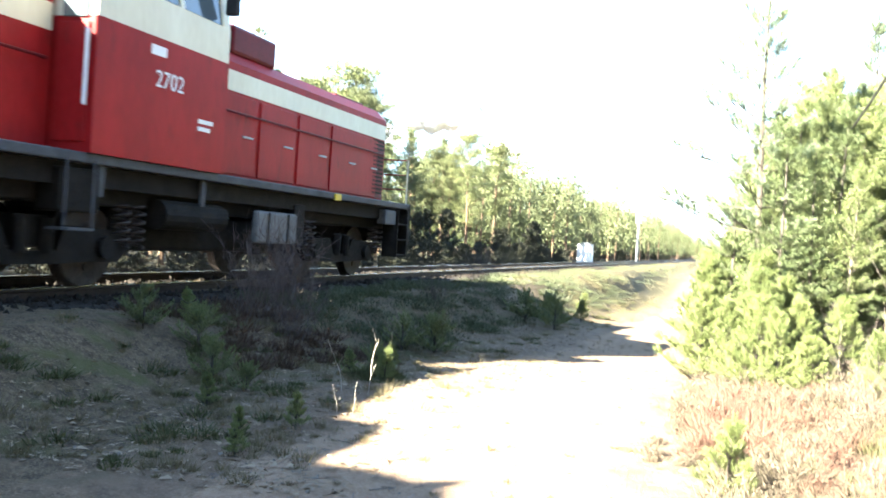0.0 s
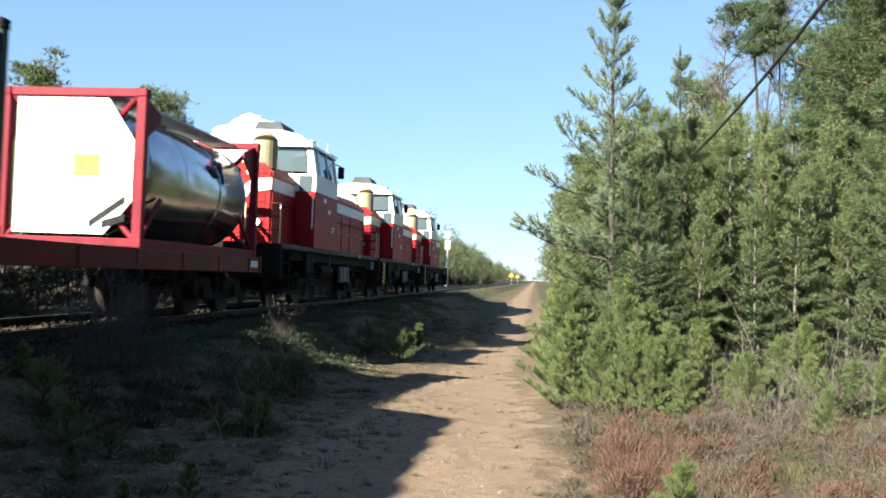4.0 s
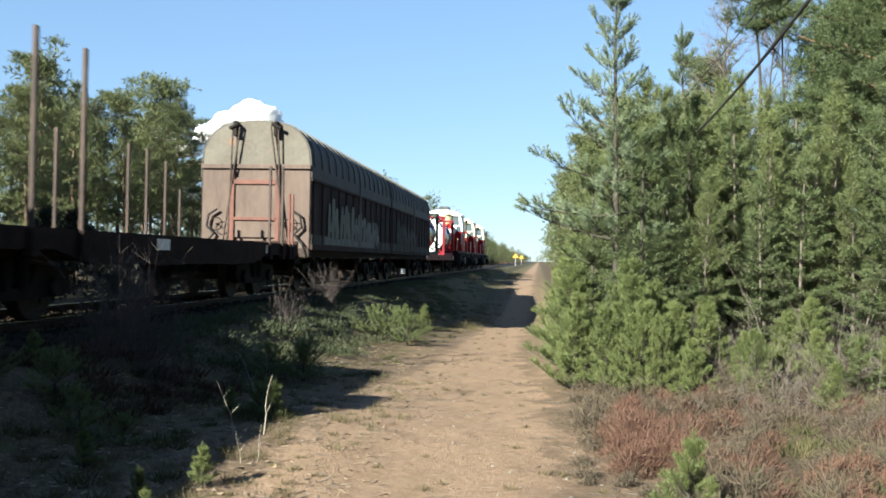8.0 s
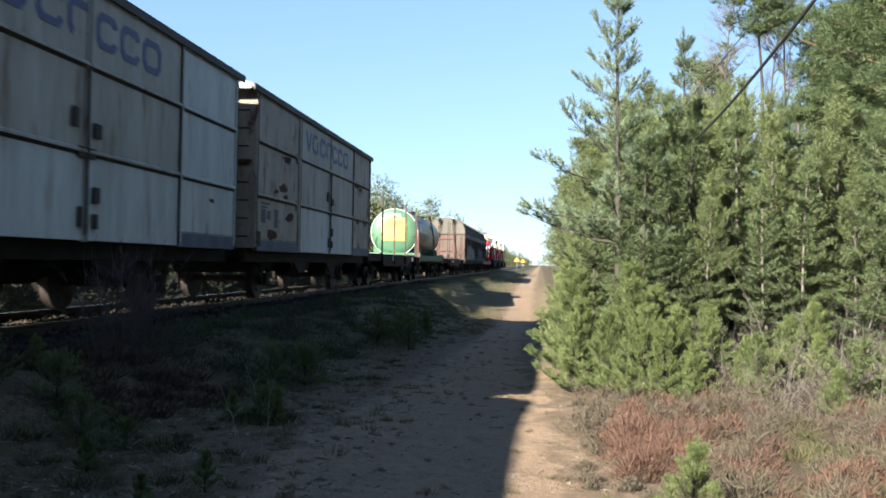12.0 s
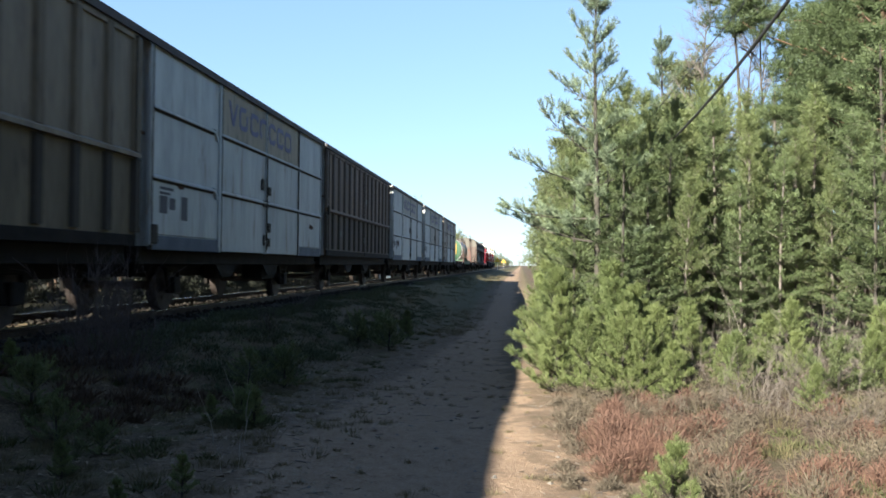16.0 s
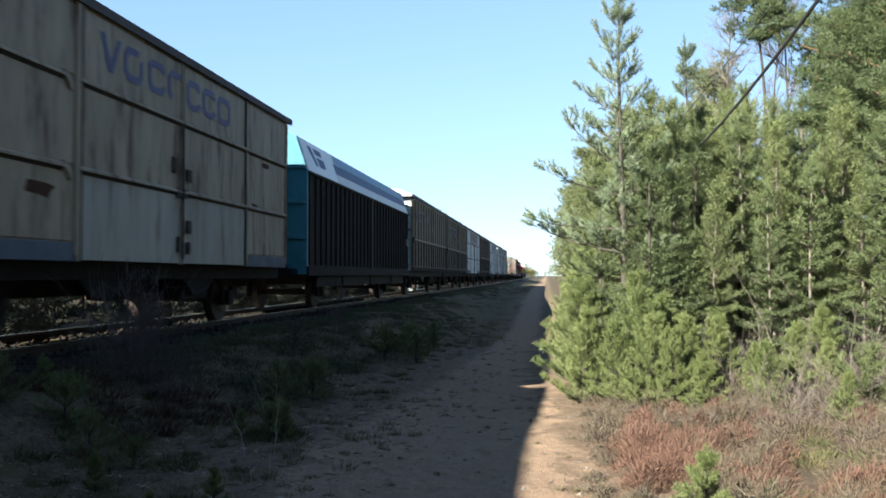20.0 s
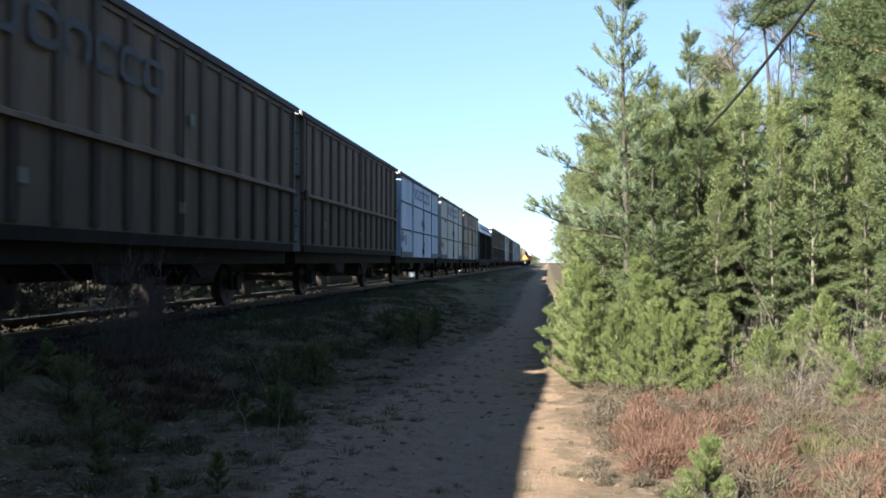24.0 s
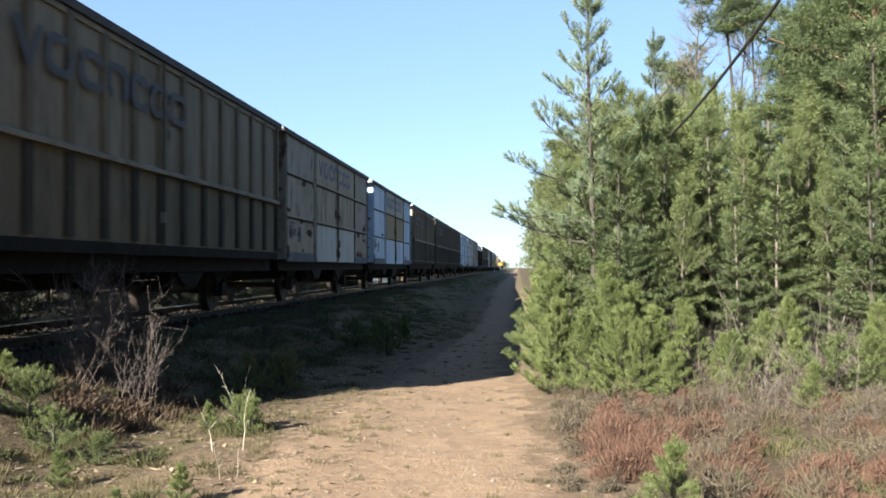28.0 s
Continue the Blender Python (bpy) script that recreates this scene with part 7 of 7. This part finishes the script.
    for s in (-1, 1):
        rod(bm, (s * 1.32, -5.5, 1.35), (s * 1.32, -5.5, 2.3), 0.022, 6)
        rod(bm, (s * 1.32, -5.5, 2.3), (s * 1.0, -5.2, 2.3), 0.022, 6)
    part("grab_rail", bm, M_STAKE_RED, v)
    bogie(v, -3.7, 0.92)
    bogie(v, 3.7, 0.92)
    buffers(v, h, 0.5)
    buffers(v, -h, -0.5)
    return v


def container_wagon(at):
    v = vehicle("container_wagon", at, "flat container wagon carrying two framed tank containers", "container wagon")
    h = 8.2
    for s in (-1, 1):
        part("side_beam", box(B(), s * 1.2 - 0.08, s * 1.2 + 0.08, -h, h, 0.86, 1.2, 0.015), M_RED_DARK, v)
        for k in range(9):
            part("beam_rib", box(B(), s * 1.285 - 0.01, s * 1.285 + 0.01, -h + 0.6 + 1.87 * k, -h + 0.66 + 1.87 * k, 0.88, 1.18), M_RED_DARK, v)
    part("underframe", box(B(), -1.15, 1.15, -h, h, 0.92, 1.14), M_FRAME, v)
    for y in (-h, h):
        part("headstock", box(B(), -1.3, 1.3, y - 0.07, y + 0.07, 0.84, 1.24, 0.015), M_RED_DARK, v)
    for y in (-h + 0.4, h - 0.4):
        part("data_panel", box(B(), 1.286, 1.289, y - 0.3, y + 0.2, 0.98, 1.12), M_WHITE, v)
    bogie(v, -h + 2.2, 0.9)
    bogie(v, h - 2.2, 0.9)
    buffers(v, h, 0.4)
    buffers(v, -h, -0.4)
    for c, frame_paint, label in ((-4.95, M_DARK_GREEN, "shiny bare steel tank container in a dark green frame"), (4.95, M_BOX_RED, "shiny steel tank container in a red frame with white end")):
        base = 1.2
        t = new("tank_container")
        t.location = (0, c, base)
        VEHICLES.append((t, (at, c, base)))
        tagged(t, label, "tank container", "tank containers")
        tank = part("tank", tank_shell(B(), -2.45, 2.45, 1.13, 1.28, 48, 0.34), M_STEEL, t, "bare shiny steel tank", smooth=True)
        for y in (-2.45, -0.9, 0.9, 2.45):
            part("weld_band", helix_ring(1.13, y, 1.28, 0.012), M_STEEL, tank, smooth=True)
        for y in (-2.96, 2.96):
            for s in (-1, 1):
                post = part("corner_post", box(B(), s * 1.16 - 0.08, s * 1.16 + 0.08, y - 0.075, y + 0.075, 0, 2.59, 0.015), frame_paint, t)
                for z in (0.07, 2.52):
                    part("corner_casting", box(B(), s * 1.165 - 0.085, s * 1.165 + 0.085, y - 0.09, y + 0.09, z - 0.07, z + 0.07, 0.02), M_FRAME if frame_paint is M_DARK_GREEN else frame_paint, post)
                for z in (0.12, 2.5):
                    part("end_brace", rod(B(), (s * 1.1, y, z), (s * 0.42, y * 0.96, 1.28 + (z - 1.28) * 0.42), 0.05, 8), frame_paint, t)
                # sloping plates from the posts to the shell
                inward = -1 if y > 0 else 1
                part("gusset", prism(B(), [(y + 0.06 * inward, 2.5), (y + 0.75 * inward, 2.28), (y + 0.75 * inward, 2.16), (y + 0.06 * inward, 1.7)], s * 1.13 - 0.02, s * 1.13 + 0.02, "x"), frame_paint, t)
                part("side_brace", rod(B(), (s * 1.16, y + 0.05 * inward, 0.15), (s * 1.12, y + 0.9 * inward, 0.85), 0.045, 8), frame_paint, t)
            for z in (0.08, 2.52):
                part("end_rail", box(B(), -1.08, 1.08, y - 0.06, y + 0.06, z - 0.07, z + 0.07, 0.012), frame_paint, t)
        for s in (-1, 1):
            part("bottom_rail", box(B(), s * 1.16 - 0.06, s * 1.16 + 0.06, -2.88, 2.88, 0.0, 0.16, 0.012), frame_paint, t)
        part("top_walkway", box(B(), 0.15, 0.75, -2.85, 2.85, 2.47, 2.51), M_FRAME if frame_paint is M_DARK_GREEN else M_GALV, t)
        part("manlid", rod(B(), (0, 0, 2.36), (0, 0, 2.56), 0.28, 16), M_STEEL, t)
        if frame_paint is M_BOX_RED:
            end = part("end_panel", prism(B(), [(-0.95, 0.2), (0.6, 0.2), (1.06, 0.75), (1.06, 1.75), (0.6, 2.42), (-0.95, 2.42)], -3.02, -2.99), M_WHITE, t, "white end panel with an orange label")
            part("warning_label", box(B(), 0.05, 0.5, -3.027, -3.021, 1.15, 1.5), M_ORANGE, end)
            for k in range(2):
                part("lettering_bar", prism(B(), [(0.35 + 0.22 * k, 0.3), (0.95, 0.72 - 0.3 * k), (0.95, 0.84 - 0.3 * k), (0.35 + 0.22 * k, 0.42)], -3.027, -3.021), M_BLACK, end)
        mark = part("company_mark", box(B(), 1.115, 1.125, 0.3, 0.42, 1.72, 1.98, 0.003), M_STRIPE_BLUE, tank)
        for y0, z0, y1, z1 in ((0.42, 1.72, 0.7, 1.58), (0.62, 1.84, 0.92, 1.84), (0.9, 1.82, 1.02, 1.45)):
            part("mark_stroke", rod(B(), (1.07 + 0.02 * (z0 < 1.7), y0, z0), (1.07 + 0.04 * (z1 < 1.7), y1, z1), 0.05, 6), M_STRIPE_BLUE, mark)
    return v


def slatted_wagon(at):
    v = vehicle("curtain_sided_wagon", at, "turquoise-ended wagon with dark ribbed sides and blue striped roof band", "goods wagon")
    h = 8.45
    bm = B()
    box(bm, -1.25, 1.25, -h, h, 0.9, 1.1)
    part("underframe", bm, M_FRAME, v)
    for y0 in (-h, h - 0.12):
        bm = B()
        prism(bm, [(-1.5, 0.95), (1.5, 0.95), (1.5, 3.6), (1.2, 4.5), (0.6, 4.75), (-0.6, 4.75), (-1.2, 4.5), (-1.5, 3.6)], y0, y0 + 0.12)
        e = part("end_wall", bm, M_TURQ, v, "turquoise painted end wall")
        ye = y0 - 0.03 if y0 < 0 else y0 + 0.15
        for z in (1.9, 2.8, 3.7):
            bm = B()
            box(bm, -1.45, 1.45, ye - 0.03, ye + 0.03, z - 0.05, z + 0.05, 0.01)
            part("end_rib", bm, M_TURQ, e)
    bm = B()
    prism(bm, [(1.5, 3.62), (1.2, 4.5), (0.6, 4.74), (-0.6, 4.74), (-1.2, 4.5), (-1.5, 3.62), (-1.44, 3.62), (-1.15, 4.45), (-0.6, 4.68), (0.6, 4.68), (1.15, 4.45), (1.44, 3.62)], -h + 0.12, h - 0.12)
    roof = part("roof", bm, M_WAGON_ROOF, v, "pale painted roof")
    def band(name, z0, z1, mat, y0, y1, off):
        bm = B()
        xs = [1.5 - 0.3 * (z - 3.62) / 0.88 + off for z in (z0, z1)]
        prism(bm, [(xs[0], z0), (xs[1], z1), (xs[1] - 0.004, z1), (xs[0] - 0.004, z0)], y0, y1)
        part(name, bm, mat, roof)
    band("blue_band", 3.9, 4.2, M_STRIPE_BLUE, -h + 3.6, h - 0.2, 0.006)
    band("pale_blue_band", 4.21, 4.47, M_STRIPE_PALE, -h + 3.8, h - 0.2, 0.006)
    band("white_band", 3.63, 4.47, M_WHITE, -h + 0.2, -h + 3.5, 0.006)
    bm = B()
    # a plain winged block in place of the company's mark
    for ring in (((0.8, 4.36), (1.15, 4.36), (1.5, 3.86), (1.2, 3.86)), ((1.42, 4.36), (2.2, 4.36), (2.2, 4.2), (1.52, 4.2)), ((1.5, 4.12), (2.3, 4.12), (2.3, 3.86), (1.66, 3.86))):
        f = [bm.verts.new((1.514 - 0.3 * (z - 3.62) / 0.88, -h + y, z)) for y, z in ring]
        g = [bm.verts.new((p.co.x - 0.004, p.co.y, p.co.z)) for p in f]
        bm.faces.new(f)
        bm.faces.new(g[::-1])
        for q in range(4):
            bm.faces.new((f[q], g[q], g[(q + 1) % 4], f[(q + 1) % 4]))
    bmesh.ops.recalc_face_normals(bm, faces=bm.faces)
    part("brand_mark", bm, M_STRIPE_BLUE, roof)
    for s in (-1, 1):
        bm = B()
        box(bm, s * 1.46 - 0.02, s * 1.46 + 0.02, -h + 0.12, h - 0.12, 1.1, 3.6)
        side = part("side_curtain", bm, M_SLAT, v, "dark ribbed sliding side")
        for k in range(29):
            y = -h + 0.3 + (2 * h - 0.6) * k / 28
            wide = 0.09 if k in (0, 14, 28) else 0.035
            bm = B()
            box(bm, s * 1.5 - 0.025, s * 1.5 + 0.025, y - wide, y + wide, 1.2, 3.52, 0.01)
            part("side_rib", bm, M_SLAT, side)
        bm = B()
        box(bm, s * 1.51 - 0.04, s * 1.51 + 0.04, -h, h, 0.92, 1.16, 0.01)
        box(bm, s * 1.51 - 0.03, s * 1.51 + 0.03, -h + 0.1, h - 0.1, 3.53, 3.61, 0.01)
        part("side_rail", bm, M_FRAME, side)
        bm = B()
        box(bm, s * 1.5 - 0.02, s * 1.5 + 0.04, h - 0.6, h - 0.2, 2.2, 2.5)
        tagged(part("data_panel", bm, M_GRAFFITI, side), kind="stuff")
        part("lower_skirt", box(B(), s * 1.43 - 0.02, s * 1.43 + 0.02, -h + 1.2, h - 1.2, 0.62, 0.95, 0.01), M_FRAME, side)
        for y in (-0.5 * h, 0.0, 0.5 * h):
            part("skirt_bracket", box(B(), s * 1.47 - 0.02, s * 1.47 + 0.02, y - 0.05, y + 0.05, 0.6, 0.95), M_FRAME, side)
        part("centre_post", box(B(), s * 1.52 - 0.04, s * 1.52 + 0.04, -0.14, 0.14, 1.16, 3.58, 0.015), M_RIB, side)
    for y in (-0.62 * h, 0.62 * h):
        axle_guard(v, y)
        wheelset(v, y)
    buffers(v, h, 0.6)
    buffers(v, -h, -0.6)
    return v


locomotive(8.0, "2702", M_CREAM, False)
locomotive(-5.85, "", M_CREAM, False)
locomotive(-19.6, "81", M_WHITE, True)
container_wagon(-31.7)
round_wagon(-53.5)
flat_wagon(-74.7, 14.2, [(-5.05, 1, 2.5), (-3.85, 1, 2.5), (-6.1, -1, 2.1), (-3.9, -1, 2.2), (-1.6, -1, 2.2), (0.7, -1, 2.1), (3.7, -1, 2.2), (4.65, -1, 2.2), (5.7, -1, 2.0), (4.6, 1, 1.8), (5.6, 1, 1.9), (6.2, 1, 1.3), (6.5, 1, 1.3), (6.6, -1, 1.4)], (3, 11, 12))
tank_wagon(-87.7)
flat_wagon(-100.5, 13.4, [(-4.0, 1, 2.45), (-1.1, 1, 2.4), (2.0, 1, 2.4), (5.2, 1, 2.1), (5.7, 1, 2.1), (-5.4, -1, 2.2), (-2.2, -1, 2.3), (1.8, -1, 2.2), (0.2, -1, 1.5), (4.4, -1, 1.5), (6.2, 1, 1.4), (6.4, 1, 1.3), (6.0, -1, 1.5)], (6, 10, 11))
W_LABEL = "dirty white covered goods wagon with panelled sliding doors and blue marks"
R_LABEL = "dusty grey-brown covered goods wagon with ribbed sliding doors"
BLUE_MARK = (M_MARK, -2.4, 3.74, 0.5)
GREY_MARK = (M_MARK_GREY, -6.0, 3.45, 0.52)
sliding_wagon(-114.0, 12.75, "panel", "rusty", BLUE_MARK, ("white", "dust", "dust"), "rust-streaked white covered goods wagon with panelled sliding doors")
sliding_wagon(-127.9, 12.6, "panel", "white", BLUE_MARK, ("white", "dust", "dust"), W_LABEL)
sliding_wagon(-141.9, 12.6, "panel", "white", BLUE_MARK, ("white", "white", "dust"), W_LABEL)
sliding_wagon(-156.0, 13.3, "rib", "brown", None, None, "dark brown covered goods wagon with ribbed sliding doors")
sliding_wagon(-169.75, 12.6, "panel", "white", BLUE_MARK, ("white", "white", "beige"), W_LABEL)
sliding_wagon(-183.3, 13.6, "rib", "grey", GREY_MARK, None, R_LABEL)
sliding_wagon(-197.2, 13.4, "rib", "grey", GREY_MARK, None, R_LABEL)
slatted_wagon(-213.3)
sliding_wagon(-230.2, 12.9, "panel", "beige", BLUE_MARK, ("dust", "beige", "beige"), "stained beige covered goods wagon with panelled sliding doors")
sliding_wagon(-244.2, 12.6, "panel", "white", BLUE_MARK, None, W_LABEL)
sliding_wagon(-258.0, 12.6, "panel", "pale_blue", BLUE_MARK, None, "pale bluish white covered goods wagon with panelled doors")
sliding_wagon(-272.2, 13.5, "rib", "brown", None, None, "dark brown covered goods wagon with ribbed sliding doors")
sliding_wagon(-286.4, 13.2, "rib", "brown", GREY_MARK, None, R_LABEL)
sliding_wagon(-301.0, 13.4, "rib", "grey", GREY_MARK, None, R_LABEL)
sliding_wagon(-315.8, 12.9, "panel", "pale_blue", BLUE_MARK, ("pale_blue", "ochre", "dust"), "pale blue goods wagon with ochre replacement door panels")
sliding_wagon(-330.1, 12.8, "panel", "rusty", BLUE_MARK, ("white", "beige", "beige"), "beige and white covered goods wagon with stained panels")
sliding_wagon(-344.7, 14.8, "rib", "grey", (M_MARK_GREY, -4.6, 3.45, 0.56), None, R_LABEL)

# ---- along the line ----
def signal_mast(x, y):
    v = tagged(new("signal_mast"), "pale grey railway signal mast with white board beside the track", "signal mast")
    v.matrix_basis = pose(x, y, 0.3)
    bm = B()
    rod(bm, (0, 0, -0.2), (0, 0, 6.2), 0.075, 12)
    part("mast", bm, M_GALV, v)
    bm = B()
    box(bm, -0.32, 0.32, -0.12, 0.06, 4.5, 5.6, 0.04)
    part("signal_head", bm, M_GALV, v)
    bm = B()
    box(bm, -0.2, 0.2, -0.14, -0.1, 5.8, 6.6, 0.02)
    part("sign_board", bm, M_WHITE, v)
    bm = B()
    for k in range(12):
        rod(bm, (-0.15, 0.16, 0.6 + 0.32 * k), (0.15, 0.16, 0.6 + 0.32 * k), 0.012, 6)
    for s in (-1, 1):
        rod(bm, (0.15 * s, 0.16, 0.3), (0.15 * s, 0.16, 4.4), 0.015, 6)
    part("ladder", bm, M_GALV, v)
    bm = B()
    box(bm, -0.3, 0.3, -0.3, 0.3, -0.35, 0.05, 0.03)
    part("footing", bm, M_STONE, v)


signal_mast(TRACK_X - 2.6, 104)


def relay_box(x, y):
    v = tagged(new("relay_cabinet"), "white painted relay cabinet beside the track", "relay cabinet")
    v.matrix_basis = pose(x, y, ground_at(x, y))
    bm = B()
    box(bm, -0.7, 0.7, -0.4, 0.4, 0.1, 1.9, 0.03)
    body = part("body", bm, M_WHITE, v)
    for x0 in (-0.62, 0.02):
        part("door", box(B(), x0, x0 + 0.6, -0.43, -0.4, 0.2, 1.8, 0.01), M_WHITE, body)
    bm = B()
    prism(bm, [(-0.78, 1.9), (0.78, 1.9), (0.0, 2.1)], -0.46, 0.46)
    part("roof", bm, M_GALV, v)
    bm = B()
    box(bm, -0.75, 0.75, -0.45, 0.45, -0.1, 0.1)
    part("plinth", bm, M_STONE, v)


relay_box(TRACK_X - 5.2, 84)


def board_sign(x, y, mat, rim):
    v = tagged(new("track_sign"), "yellow triangular track sign with orange rim on a post", "track sign", "track signs")
    v.matrix_basis = pose(x, y, ground_at(x, y))
    bm = B()
    rod(bm, (0, 0, -0.2), (0, 0, 2.6), 0.04, 8)
    part("post", bm, M_GALV, v)
    bm = B()
    prism(bm, [(-0.75, 1.75), (0.75, 1.75), (0.0, 2.85)], -0.08, -0.05)
    b = part("rim", bm, rim, v)
    bm = B()
    prism(bm, [(-0.52, 1.88), (0.52, 1.88), (0.0, 2.63)], -0.095, -0.081)
    part("face", bm, mat, b)


board_sign(-5.3, 205, M_YELLOW, M_ORANGE)
board_sign(-5.0, 260, M_YELLOW, M_ORANGE)

# cables on the path's other side, sagging from pole to pole
def cable_run(name, x, z_near, z_mid, z_far, r, label):
    v = tagged(new(name), label, "cable", "overhead cables")
    p = []
    for k in range(49):
        y = -6 + 46 * k / 48
        u = (y - 17) / 23
        p.append((x + 0.0 * y, y, z_mid + (z_near - z_mid) * u * u if u < 0 else z_mid + (z_far - z_mid) * u * u))
    p = np.array(p)
    tri_mesh("strand", sticks(p[:-1], p[1:], r, r, 6), M_CABLE, v)


def pole(x, y):
    v = tagged(new("utility_pole"), "grey weathered wooden pole carrying the cables", "utility pole", "utility poles")
    v.matrix_basis = pose(x, y, 0)
    bm = B()
    rod(bm, (0, 0, -0.3), (0, 0, 7.1), 0.12, 12, 0.09)
    part("shaft", bm, M_BARK_DARK, v)
    bm = B()
    box(bm, -0.25, 0.25, -0.05, 0.05, 6.9, 7.0, 0.01)
    part("bracket", bm, M_FRAME, v)


cable_run("thick_cable", 2.5, 7.0, 3.7, 5.2, 0.02, "thick black aerial cable hanging above the heath")
cable_run("thin_cable", 2.3, 5.0, 4.28, 5.2, 0.006, "thin black wire hanging above the heath")
pole(2.4, -6)
pole(2.4, 40)


# cumulus low over the forest
def cloud(x, y, z, size, seed):
    rng = np.random.default_rng(seed)
    bm = B()
    # a flat base, the heaps highest over the middle
    for k in range(140):
        u = rng.uniform(-1, 1)
        crest = (1 - abs(u) ** 3) * (0.75 + 0.25 * math.sin(5 * u + seed))
        r = size * rng.uniform(0.07, 0.12) * (0.6 + 0.7 * crest)
        c = Vector((u * size * 0.6, rng.normal(0, 0.12) * size, rng.random() ** 0.8 * 0.42 * crest * size))
        made = bmesh.ops.create_icosphere(bm, subdivisions=3, radius=r, matrix=Matrix.Translation(c) @ Matrix.Diagonal((1.35, 1.0, 0.85, 1)))["verts"]
        for q in made:
            q.co += (q.co - c).normalized() * r * 0.28 * noise.fractal(q.co / (size * 0.1), 0.8, 2.1, 5)
    ob = part("cloud", bm, M_CLOUD, None, smooth=True)
    ob.matrix_basis = pose(x, y, z)
    tagged(ob, "white cumulus cloud low over the forest", "cloud", "clouds", "structure")


cloud(-630, 1900, 250, 175, 1)
cloud(-500, 1900, 195, 70, 2)
cloud(-800, 1850, 215, 110, 3)
# ---- what moves ----
def travelled(t):
    return 10.62 * t + 0.0794 * t * t


def motions():
    for v, at in VEHICLES:
        at, c, up = at if isinstance(at, tuple) else (at, 0.0, 0.0)
        walk(v, [(t, pose(TRACK_X, at + c + travelled(t), RAIL_Z + up)) for t in [k * 0.5 for k in range(57)]])
    rows = [k / FPS for k in range(28 * FPS + 1)]
    for w, y, r in WHEELSETS:
        walk(w, [(t, Matrix.Translation((0, y, r)) @ Matrix.Rotation(-travelled(t) / r, 4, "X")) for t in rows])


motions()
